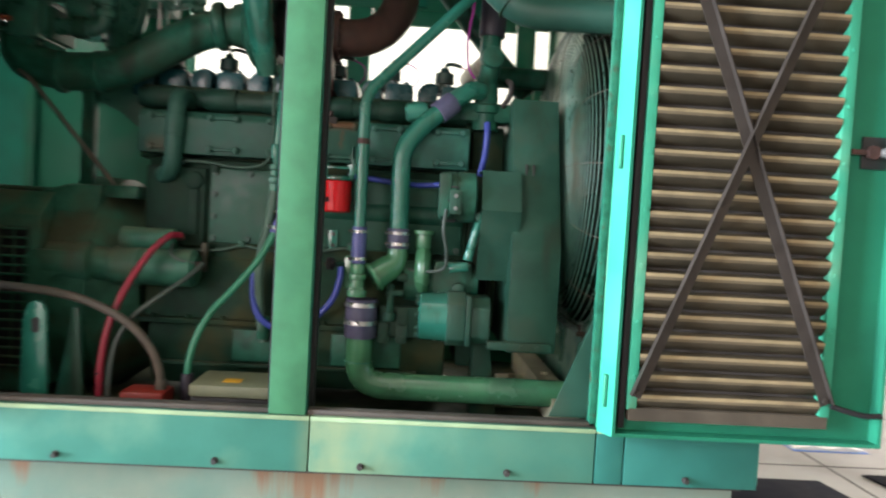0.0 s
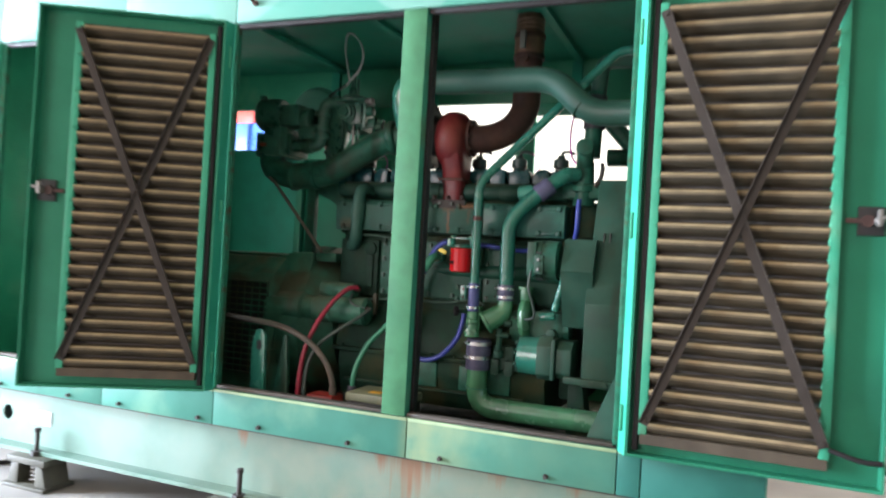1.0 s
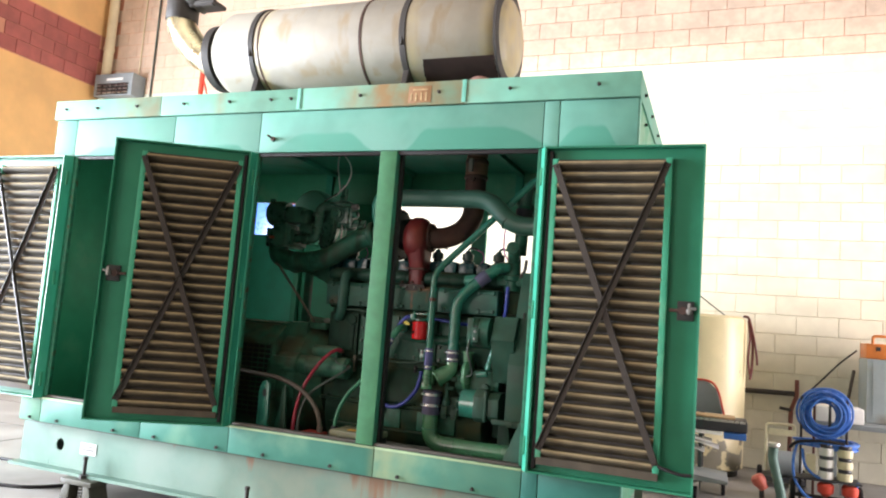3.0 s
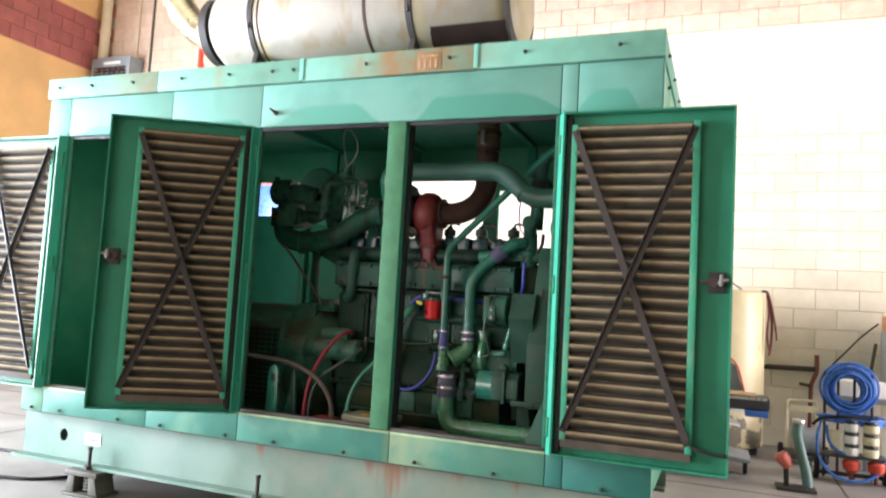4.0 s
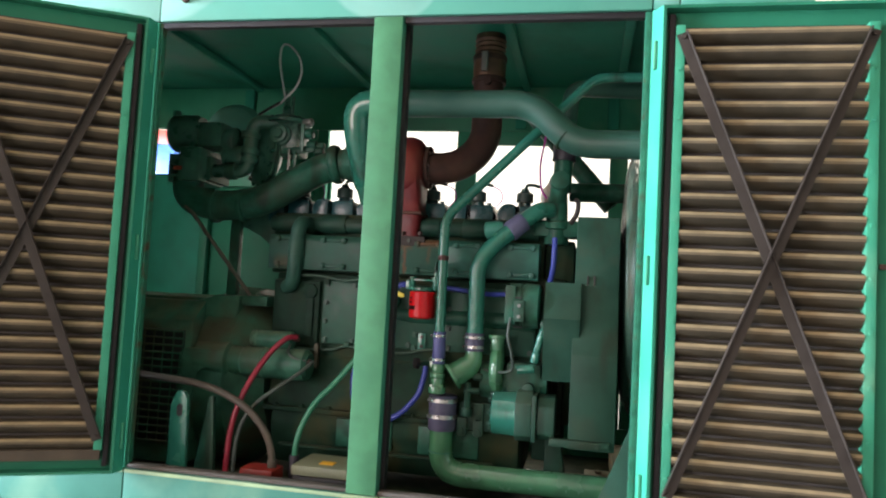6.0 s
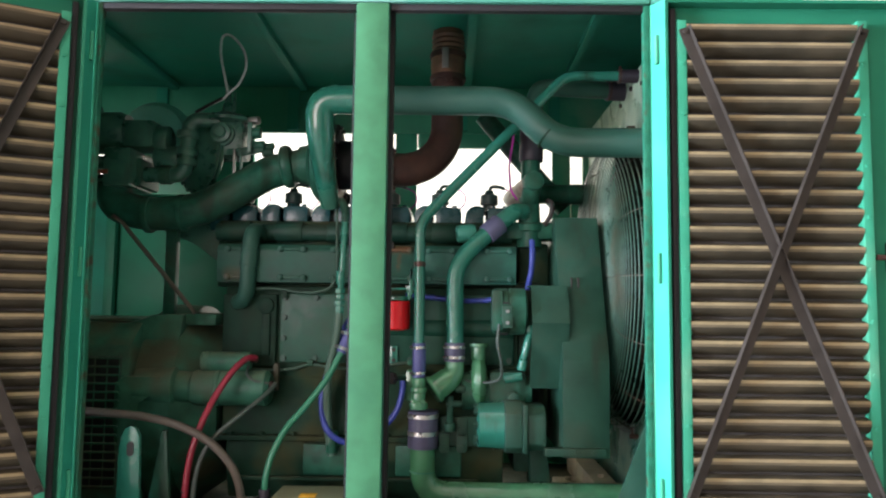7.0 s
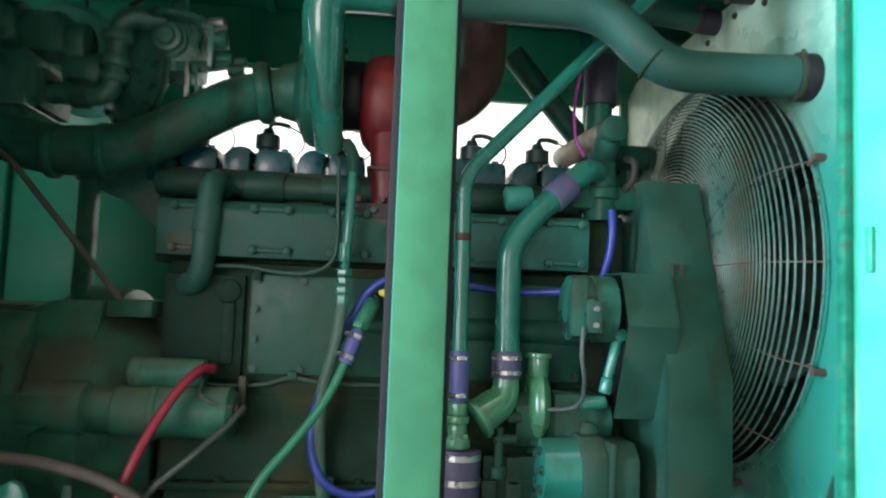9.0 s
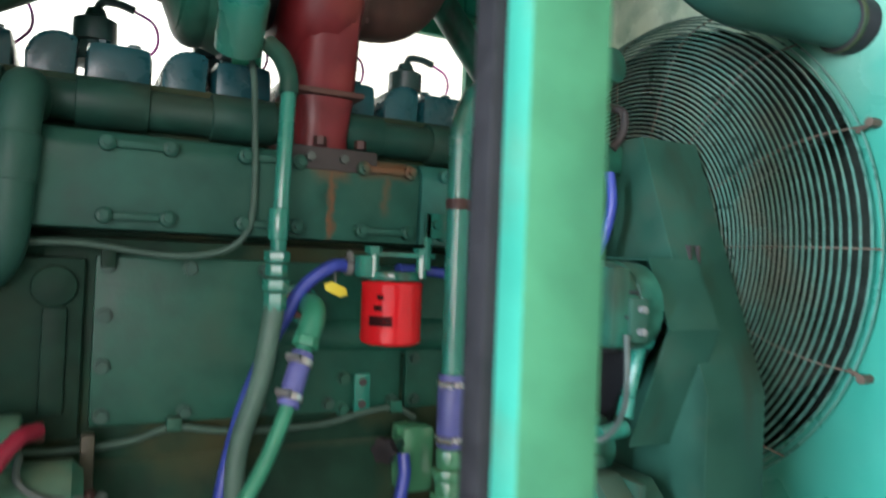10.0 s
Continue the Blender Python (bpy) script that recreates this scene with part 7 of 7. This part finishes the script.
M["machinegrey"] = material("machine_grey_paint", (0.22, 0.25, 0.26), 0.5, grain=0.1, scale=6)
M["paper"] = material("white_paper", (0.75, 0.74, 0.70), 0.6, grain=0.04)
M["redpaint"] = material("signal_red_paint", (0.60, 0.06, 0.03), 0.45, grain=0.1, scale=8)
M["orange"] = material("orange_plastic", (0.75, 0.22, 0.05), 0.4, grain=0.08)
M["greycab"] = material("blue_grey_cabinet_paint", (0.34, 0.40, 0.42), 0.45, grain=0.1, scale=5, stain=(0.28, 0.25, 0.20), stain_amount=0.3)
M["tank"] = material("yellowed_tank_paint", (0.68, 0.58, 0.34), 0.5, grain=0.08, scale=4, stain=(0.52, 0.40, 0.20), stain_amount=0.3, stain_scale=2)
M["hoseblue"] = material("blue_air_hose", (0.035, 0.16, 0.52), 0.35, grain=0.1, scale=20)
M["spool"] = material("cream_spool", (0.66, 0.60, 0.40), 0.6, grain=0.1)
M["brownrope"] = material("brown_red_cord", (0.14, 0.035, 0.03), 0.7, grain=0.2, scale=30)
wall_services()
wall_cabinet()


def scuffed(m, z0, z1, colour):
    """Blotchy scuffs in a band of heights."""
    n, l, geo, xyz, b, src = placed(m)
    ramp = n.new("ShaderNodeMapRange")
    ramp.inputs["From Min"].default_value, ramp.inputs["From Max"].default_value = z0, z1
    ramp.inputs["To Min"].default_value, ramp.inputs["To Max"].default_value = 0.42, 0.66
    l.new(xyz.outputs["Z"], ramp.inputs["Value"])
    tex = n.new("ShaderNodeTexNoise")
    tex.inputs["Scale"].default_value, tex.inputs["Detail"].default_value = 6.5, 7
    l.new(geo.outputs["Position"], tex.inputs["Vector"])
    over = mathnode(n, l, "SUBTRACT", tex.outputs["Fac"], ramp.outputs["Result"])
    k = n.new("ShaderNodeMapRange")
    k.inputs["From Min"].default_value, k.inputs["From Max"].default_value = 0.0, 0.035
    l.new(over, k.inputs["Value"])
    blend(n, l, b, src, mathnode(n, l, "MULTIPLY", k.outputs["Result"], 0.8), colour)
    return m


M["tank"] = scuffed(M["tank"], 0.05, 0.55, (0.10, 0.095, 0.085))


def tank():
    t = thing("storage_tank", (1.62, 4.42, 0), "tall yellowed cream tank standing by the block wall", "tank")
    bm = bmesh.new()
    lathe(bm, (1.62, 4.45, 0.06), (1.62, 4.45, 1.57), [(0, 0.36), (0.01, 0.385), (0.95, 0.385), (0.985, 0.375), (1, 0.33)], 48)
    part("body", bm, "tank", t)
    bm = bmesh.new()
    cyl(bm, (1.62, 4.45, 0), (1.62, 4.45, 0.06), 0.34, 32)
    part("foot_ring", bm, "soot", t)
    c = thing("hanging_cord", (2.0, 4.36, 0.92), "dark red-brown cord hung over the tank edge", "cord")
    hose_part("strand", [(1.97, 4.36, 1.575), (2.015, 4.33, 1.56), (2.04, 4.32, 1.45), (2.06, 4.32, 1.25), (2.055, 4.32, 1.05), (2.04, 4.32, 0.95)], 0.012, "brownrope", c, 8)
    hose_part("strand", [(1.98, 4.36, 1.578), (2.02, 4.33, 1.55), (2.06, 4.315, 1.40), (2.095, 4.315, 1.20), (2.105, 4.315, 1.10)], 0.011, "brownrope", c, 8)
    hose_part("strand", [(2.015, 4.33, 1.54), (2.03, 4.31, 1.35), (2.02, 4.31, 1.15), (2.04, 4.31, 1.0)], 0.010, "brownrope", c, 8)
    hose_part("stay_wire", [(1.05, 4.4, 2.30), (1.45, 4.4, 1.85), (1.80, 4.4, 1.57)], 0.007, "greycable", t, 6)


tank()


def dolly():
    d = thing("tool_dolly", (1.45, 3.2, 0), "low grey wheeled dolly with a dark moulded top", "dolly")
    bm = bmesh.new()
    prism(bm, [(1.00, 0.115), (1.00, 0.16), (1.55, 0.20), (1.85, 0.175), (1.85, 0.145), (1.55, 0.15)], "y", 2.95, 3.45, 0.012)
    part("deck", bm, "machinegrey", d)
    for x, y in ((1.08, 3.05), (1.60, 2.98), (1.82, 3.28), (1.08, 3.42)):
        bm = bmesh.new()
        cyl(bm, (x - 0.016, y, 0.05), (x + 0.016, y, 0.05), 0.05, 20, 0.006)
        w = part("caster_wheel", bm, "rubber", d)
        bm = bmesh.new()
        box(bm, x - 0.028, x - 0.02, y - 0.02, y + 0.02, 0.04, 0.145, 0.002)
        box(bm, x + 0.02, x + 0.028, y - 0.02, y + 0.02, 0.04, 0.145, 0.002)
        cyl(bm, (x, y, 0.105), (x, y, 0.135), 0.03, 12)
        part("fork", bm, "steel", w)
    t = thing("tool_box", (1.75, 3.5, 0.38), "open black tool tray with papers on a stand", "tool box")
    box_part("tray", (1.30, 2.00, 3.30, 3.62, 0.53, 0.635), "machineblack", t, 0.02)
    box_part("lid", (1.45, 1.90, 3.32, 3.58, 0.637, 0.652), "cardboard", t, 0.004)
    box_part("lid_edge", (1.44, 1.98, 3.292, 3.299, 0.612, 0.632), "steel", t, 0.002)
    box_part("magazine", (1.32, 1.80, 3.27, 3.60, 0.500, 0.527), "paper", t, 0.004)
    for dx, dz, lean in ((0.0, 0.0, 9), (0.06, -0.03, 14), (-0.05, -0.05, 20)):
        bm = bmesh.new()
        box(bm, -0.20, 0.20, -0.15, 0.15, -0.002, 0.002, m=Matrix.Translation((1.52 + dx, 3.36, 0.468 + dz)) @ Matrix.Rotation(radians(lean), 4, "Y"))
        part("paper_sheet", bm, "paper", t)
    box_part("magazine", (1.81, 1.99, 3.28, 3.60, 0.475, 0.526), "hoseblue", t, 0.004)
    for x in (1.36, 1.62):
        for y in (3.40, 3.56):
            box_part("stand_leg", (x - 0.015, x + 0.015, y - 0.015, y + 0.015, 0, 0.484), "greycable", t, 0.003)
    s = thing("shop_chair_back", (1.62, 3.75, 0.62), "grey padded chair back with a red trim beside the tank", "chair")
    bm = bmesh.new()
    prism(bm, [(1.45, 0.64), (1.44, 0.86), (1.50, 0.93), (1.66, 0.93), (1.74, 0.86), (1.80, 0.64)], "y", 3.74, 3.79, 0.015)
    part("backrest", bm, "machinegrey", s)
    hose_part("trim", [(1.50, 3.735, 0.935), (1.66, 3.735, 0.935), (1.745, 3.735, 0.865), (1.81, 3.735, 0.64)], 0.010, "redpaint", s, 8)
    cyl_part("post", (1.62, 3.77, 0.0), (1.62, 3.77, 0.65), 0.025, "soot", s)


M["cardboard"] = material("tan_cardboard", (0.42, 0.28, 0.15), 0.7, grain=0.2)
M["machineblack"] = material("black_tool_tray", (0.035, 0.035, 0.04), 0.4, grain=0.15)
dolly()


def washer():
    p = thing("pressure_washer", (2.3, 4.2, 0), "small beige-handled pressure washer standing on the floor", "washer")
    bm = bmesh.new()
    sweep(bm, rounded([(2.20, 4.2, 0.12), (2.20, 4.2, 0.56), (2.44, 4.2, 0.57), (2.46, 4.2, 0.12)], 0.03), 0.014, 10)
    part("handle", bm, "spool", p)
    box_part("handle_panel", (2.215, 2.44, 4.185, 4.205, 0.46, 0.52), "spool", p, 0.006)
    bm = bmesh.new()
    lathe(bm, (2.27, 4.1, 0.22), (2.50, 4.1, 0.22), [(0, 0.09), (0.1, 0.115), (0.9, 0.115), (1, 0.09)], 24)
    part("motor", bm, "machinegrey", p)
    box_part("base", (2.16, 2.52, 4.0, 4.3, 0.05, 0.10), "machineblack", p, 0.01)
    for x in (2.15, 2.53):
        cyl_part("wheel", (x - 0.02, 4.24, 0.08), (x + 0.02, 4.24, 0.08), 0.08, "rubber", p, 0.01)
    b = thing("wall_bar", (2.3, 4.93, 0.8), "dark steel bar with a red bracket along the wall", "bar")
    cyl_part("bar", (1.98, 4.93, 0.815), (2.50, 4.93, 0.825), 0.026, "soot", b)
    bm = bmesh.new()
    sweep(bm, rounded([(2.52, 4.93, 0.97), (2.52, 4.93, 0.80), (2.47, 4.93, 0.66), (2.46, 4.93, 0.0)], 0.03), 0.022, 10)
    part("bracket", bm, "redbrown", b)
    cyl_part("hook", (2.36, 4.92, 0.67), (2.47, 4.92, 0.655), 0.016, "soot", b)
    j = thing("floor_pump", (2.15, 2.92, 0), "teal foot pump with a coral red head on the floor", "pump")
    hose_part("barrel", [(2.255, 2.92, 0.03), (2.235, 2.92, 0.16), (2.20, 2.92, 0.30), (2.175, 2.92, 0.42), (2.18, 2.92, 0.50)], 0.036, "hosegrey", j, 14)
    bm = bmesh.new()
    cyl(bm, (2.18, 2.92, 0.50), (2.182, 2.92, 0.535), 0.046, 18, 0.006)
    part("cap", bm, "steel", j)
    bm = bmesh.new()
    lathe(bm, (2.055, 2.92, 0.265), (2.12, 2.92, 0.165), [(0, 0.035), (0.15, 0.052), (0.5, 0.055), (0.75, 0.042), (1, 0.036)], 20)
    part("head", bm, "coral", j)
    cyl_part("stem", (2.105, 2.92, 0.02), (2.10, 2.92, 0.19), 0.018, "soot", j)
    box_part("foot_plate", (2.03, 2.31, 2.82, 3.02, 0.0, 0.024), "soot", j, 0.005)


M["redbrown"] = material("rusty_red_paint", (0.15, 0.048, 0.035), 0.6, grain=0.2)
M["coral"] = material("coral_red_plastic", (0.62, 0.14, 0.10), 0.4, grain=0.1)
M["hosegrey"] = material("grey_green_pole", (0.09, 0.17, 0.15), 0.5, grain=0.15)
washer()


def hose_cart():
    c = thing("hose_cart", (2.68, 3.9, 0), "upright cart with a coiled blue air hose and cream spools", "cart")
    for x in (2.50, 2.60, 2.72, 2.85):
        cyl_part("upright", (x, 3.96, 0.03), (x, 3.96, 0.90), 0.011, "redbrown" if x == 2.60 else "soot", c, 0.001, 10)
    for x in (2.62, 2.74):
        cyl_part("knob", (x, 3.93, 0.895), (x, 3.96, 0.91), 0.024, "steel", c, 0.006, 16)
    # upright coil: several turns of blue hose
    for k in range(22):
        bm = bmesh.new()
        r = 0.112 + 0.0185 * (k % 5) + 0.005 * math.sin(k * 3.3)
        cx, cz, y = 2.675 + 0.014 * math.sin(k * 2.1), 0.765 - 0.1 * (0.15 - r) + 0.014 * math.cos(k * 1.7), 3.86 + 0.008 * k
        sweep(bm, [(cx + r * 1.05 * math.sin(a), y + 0.006 * math.sin(2 * a + k), cz + r * 1.08 * math.cos(a)) for a in (2 * math.pi * i / 40 for i in range(41))], 0.0095, 8)
        part("hose_turn", bm, "hoseblue", c)
    # lying coil under it
    for k in range(4):
        bm = bmesh.new()
        r = 0.19 + 0.008 * k
        sweep(bm, [(2.69 + r * 1.15 * math.sin(a), 3.95 + r * 0.7 * math.cos(a), 0.535 - 0.02 * (k % 3) + 0.01 * math.sin(2 * a)) for a in (2 * math.pi * i / 40 for i in range(41))], 0.0115, 10)
        part("hose_turn", bm, "hoseblue", c)
    hose_part("hose_tail", [(2.46, 3.85, 0.50), (2.43, 3.80, 0.36), (2.45, 3.78, 0.20), (2.55, 3.76, 0.08), (2.72, 3.75, 0.05), (2.86, 3.78, 0.12), (2.92, 3.82, 0.24)], 0.012, "hoseblue", c, 10)
    hose_part("hose_loop", [(2.50, 3.82, 0.47), (2.52, 3.80, 0.34), (2.60, 3.79, 0.26), (2.70, 3.80, 0.24)], 0.012, "hoseblue", c, 10)
    hose_part("black_rail", [(2.40, 3.80, 0.47), (2.46, 3.74, 0.53), (2.62, 3.71, 0.56), (2.80, 3.74, 0.55)], 0.013, "rubber", c, 10)
    # shelf with spools
    bm = bmesh.new()
    box(bm, 2.44, 2.94, 3.76, 4.02, 0.225, 0.24, 0.004)
    part("shelf", bm, "machineblack", c)
    for i, x in enumerate((2.68, 2.82)):
        for k in range(3):
            z = 0.245 + k * 0.095
            bm = bmesh.new()
            cyl(bm, (x, 3.82, z), (x, 3.82, z + 0.062), 0.058, 24, 0.006)
            sp = part("spool", bm, "spool" if i else "paper", c)
            bm = bmesh.new()
            cyl(bm, (x, 3.82, z + 0.063), (x, 3.82, z + 0.092), 0.050, 20, 0.003)
            part("spool_band", bm, "machineblack", sp)
    box_part("carton", (2.53, 2.60, 3.80, 3.88, 0.27, 0.43), "spool", c, 0.004)
    # red cylinders below
    for x in (2.68, 2.86):
        bm = bmesh.new()
        lathe(bm, (x, 3.82, 0.21), (x, 3.82, 0.10), [(0, 0.05), (0.2, 0.065), (0.7, 0.06), (1, 0.02)], 20)
        part("red_cup", bm, "redpaint", c)
        cyl_part("spindle", (x, 3.82, 0.03), (x, 3.82, 0.12), 0.016, "redbrown", c)
    for x in (2.44, 2.95):
        cyl_part("wheel", (x - 0.02, 3.95, 0.095), (x + 0.02, 3.95, 0.095), 0.095, "rubber", c, 0.012)
        cyl_part("hub", (x - 0.025, 3.95, 0.095), (x + 0.025, 3.95, 0.095), 0.045, "steel", c, 0.006)
    box_part("axle_frame", (2.44, 2.95, 3.93, 3.97, 0.05, 0.08), "soot", c, 0.004)
    c.location += Vector((-0.065, -0.40, -0.012))
    # bench with a white box
    b = thing("work_bench", (3.1, 4.3, 0), "grey steel work bench by the wall", "bench")
    box_part("top", (2.55, 4.2, 4.05, 4.75, 0.60, 0.645), "machinegrey", b, 0.006)
    for x in (2.84, 4.1):
        for y in (4.12, 4.68):
            box_part("leg", (x - 0.025, x + 0.025, y - 0.025, y + 0.025, 0, 0.598), "machinegrey", b, 0.003)
    w = thing("white_case", (2.85, 4.2, 0.645), "small white case lying on the bench", "case")
    box_part("shell", (2.60, 3.00, 4.06, 4.35, 0.647, 0.79), "paper", w, 0.02)
    k = thing("steel_cabinet", (3.4, 4.55, 0.645), "blue-grey steel cabinet standing on the bench", "cabinet")
    box_part("body", (3.07, 3.75, 4.42, 4.85, 0.647, 1.25), "greycab", k, 0.008)
    box_part("door", (3.12, 3.70, 4.410, 4.419, 0.70, 1.21), "greycab", k, 0.003)
    o = thing("orange_tool_case", (3.25, 4.6, 1.25), "orange plastic tool case on top of the cabinet", "case")
    bm = bmesh.new()
    box(bm, 3.07, 3.50, 4.46, 4.80, 1.252, 1.40, 0.015)
    part("shell", bm, "orange", o)
    bm = bmesh.new()
    sweep(bm, rounded([(3.12, 4.45, 1.39), (3.12, 4.44, 1.47), (3.42, 4.44, 1.47), (3.42, 4.45, 1.39)], 0.03), 0.014, 8)
    part("handle", bm, "orange", o)
    for q in range(2):
        box_part("catch", (3.15 + q * 0.2, 3.19 + q * 0.2, 4.452, 4.459, 1.33, 1.37), "machineblack", o, 0.002)
    st = thing("leaning_stick", (2.95, 4.7, 0), "brown wooden stick leaning by the cabinet", "stick")
    cyl_part("shaft", (2.93, 4.70, 0.66), (3.03, 4.86, 1.12), 0.016, "browncable", st)
    hose_part("slack_cable", [(2.62, 4.6, 0.90), (2.74, 4.7, 1.02), (2.90, 4.85, 1.18), (3.06, 4.92, 1.32)], 0.009, "rubber", st, 8)


hose_cart()


def floor_things():
    m = thing("open_magazine", (2.55, 1.95, 0), "glossy open magazine lying on the concrete floor", "magazine")
    bm = bmesh.new()
    prism(bm, [(2.36, 0.002), (2.36, 0.010), (2.46, 0.028), (2.55, 0.012), (2.64, 0.028), (2.75, 0.010), (2.75, 0.002)], "y", 1.86, 2.10)
    part("pages", bm, "paper", m)
    bm = bmesh.new()
    prism(bm, [(2.34, 0.0), (2.34, 0.002), (2.77, 0.002), (2.77, 0.0)], "y", 1.84, 2.12)
    part("cover", bm, "hoseblue", m)
    m.location += Vector((0.14, 0.0, 0))
    for out in ([(1.50, 0.75), (2.43, 0.75), (2.337, 1.354), (1.50, 1.354)], [(2.72, 0.9), (3.5, 0.9), (3.5, 1.48), (2.63, 1.466)]):
        t = thing("rubber_mat", ((out[0][0] + out[1][0]) / 2, 1.1, 0), "black rubber mat lying on the workshop floor", "mat", "mats on the floor")
        bm = bmesh.new()
        prism(bm, out, "z", 0.001, 0.012, 0.003)
        part("sheet", bm, "matblack", t)
    c = thing("floor_cable", (-2.5, 0.1, 0), "black cable lying in a loose curve on the floor", "cable")
    hose_part("run", [(-5.2, -0.6, 0.011), (-4.2, -0.2, 0.011), (-3.3, -0.35, 0.011), (-2.7, -0.05, 0.011), (-2.42, 0.06, 0.011), (-2.30, 0.30, 0.011), (-2.6, 0.55, 0.011), (-3.4, 0.50, 0.011)], 0.011, "rubber", c, 8)
    g = thing("floor_joints", (0, 0, 0), "dark sawn joints in the concrete floor", "joint", kind="structure")
    for x0, y0, x1, y1 in ((-7.5, 2.62, 8.8, 2.62), (-7.5, -2.2, 8.8, -2.2), (2.52, -8.8, 2.52, 4.9), (-7.5, 1.60, 8.8, 1.60), (-3.9, -8.8, -3.9, 4.9)):
        bm = bmesh.new()
        if x0 == x1:
            box(bm, x0 - 0.006, x0 + 0.006, y0, y1, -0.002, 0.0015)
        else:
            box(bm, x0, x1, y0 - 0.006, y0 + 0.006, -0.002, 0.0015)
        part("joint", bm, "soot", g)


M["matblack"] = material("black_floor_mat", (0.008, 0.008, 0.012), 0.9, spec=0.05, grain=0.2)
floor_things()


# ---- block courses of the walls ----
def block_walls():
    L, C, G = 0.40, 0.205, 0.006
    upper = tagged(box_part("wall_north_upper", (WW - 0.3, WE + 0.3, WN + 0.003, WN + 0.3, 4.5, TOP), "redmortar", None, 0), "block wall above the paint line with red mortar joints", "wall", kind="structure")
    lower = bpy.data.objects["wall_north"]
    bm = bmesh.new()
    box(bm, -(L - G) / 2, (L - G) / 2, -0.012, 0.03, -(C - G) / 2, (C - G) / 2, 0.004, 1)
    seed = part("block", bm, "block", lower)
    me_low = seed.data
    me_up = me_low.copy()
    me_up.materials[0] = M["pinkblock"]
    first = True
    rest = {"low": bmesh.new(), "up": bmesh.new()}
    row = 0
    z = C / 2
    while z < 6.4:
        up = z > 4.5
        off = (row % 2) * L / 2
        x = WW + 0.2 - off
        while x < 6.5:
            near = (1.1 < x < 4.7 and z < 3.4) or (-1.2 < x < 4.2 and up and z < 5.75)
            seen = x > -7.6
            y = WN + 0.012
            if near:
                if first:
                    seed.location = (x, y, z)
                    WORLD[seed] = seed.location
                    first = False
                else:
                    shared("block", me_up if up else me_low, (x, y, z), upper if up else lower)
            elif seen and (up or z > 0.5):
                b = rest["up" if up else "low"]
                d = 0.0012 * noise.noise(Vector((x * 3, z * 5, 0)))
                hx, hz = (L - G) / 2, (C - G) / 2
                f = [b.verts.new((x + sx * hx, WN + d, z + sz * hz)) for sx, sz in ((-1, -1), (1, -1), (1, 1), (-1, 1))]
                g = [b.verts.new((x + sx * hx, WN + 0.03, z + sz * hz)) for sx, sz in ((-1, -1), (1, -1), (1, 1), (-1, 1))]
                b.faces.new(f)
                for i in range(4):
                    b.faces.new((f[i], g[i], g[(i + 1) % 4], f[(i + 1) % 4]))
            x += L
        z += C
        row += 1
    tagged(part("block_courses", rest["low"], "blockrest", lower), "cream painted block courses", kind="stuff")
    tagged(part("block_courses", rest["up"], "pinkrest", upper), "bare pinkish block courses", kind="stuff")
    # dark red course band on the west wall
    band = tagged(box_part("wall_band", (WW - 0.02, WW + 0.006, 2.91, WN + 0.0, 4.60, 5.45), "redmortar", None, 0), "dark red block band painted across the west wall", "wall", kind="structure")
    bm = bmesh.new()
    box(bm, -0.02, 0.012, -(L - G) / 2, (L - G) / 2, -(C - G) / 2, (C - G) / 2, 0.004, 1)
    s2 = part("block", bm, "redbrick", band)
    first = True
    for r in range(4):
        y = WN - 0.2 - (r % 2) * L / 2
        while y > 3.12:
            p = (WW + 0.004, y, 4.715 + r * C)
            if first:
                s2.location = p
                first = False
            else:
                shared("block", s2.data, p, band)
            y -= L


M["pinkblock"] = material("bare_pinkish_block", (0.60, 0.44, 0.33), 0.85, grain=0.12, scale=10, bump=0.1, piece=0.06)


def island_vary(name, colour, spread):
    m = material(name, colour, 0.82, grain=0.10, scale=8, bump=0.08)
    n, l = m.node_tree.nodes, m.node_tree.links
    geo = n.new("ShaderNodeNewGeometry")
    r = n.new("ShaderNodeMapRange")
    r.inputs["To Min"].default_value, r.inputs["To Max"].default_value = 1 - spread, 1 + spread
    l.new(geo.outputs["Random Per Island"], r.inputs["Value"])
    h = n.new("ShaderNodeHueSaturation")
    b = n["Principled BSDF"]
    src = b.inputs["Base Color"].links[0].from_socket
    l.new(src, h.inputs["Color"])
    l.new(r.outputs["Result"], h.inputs["Value"])
    l.new(h.outputs["Color"], b.inputs["Base Color"])
    return m


M["blockrest"] = island_vary("cream_painted_block_far", (0.58, 0.555, 0.44), 0.05)
M["pinkrest"] = island_vary("bare_pinkish_block_far", (0.60, 0.44, 0.33), 0.06)
block_walls()
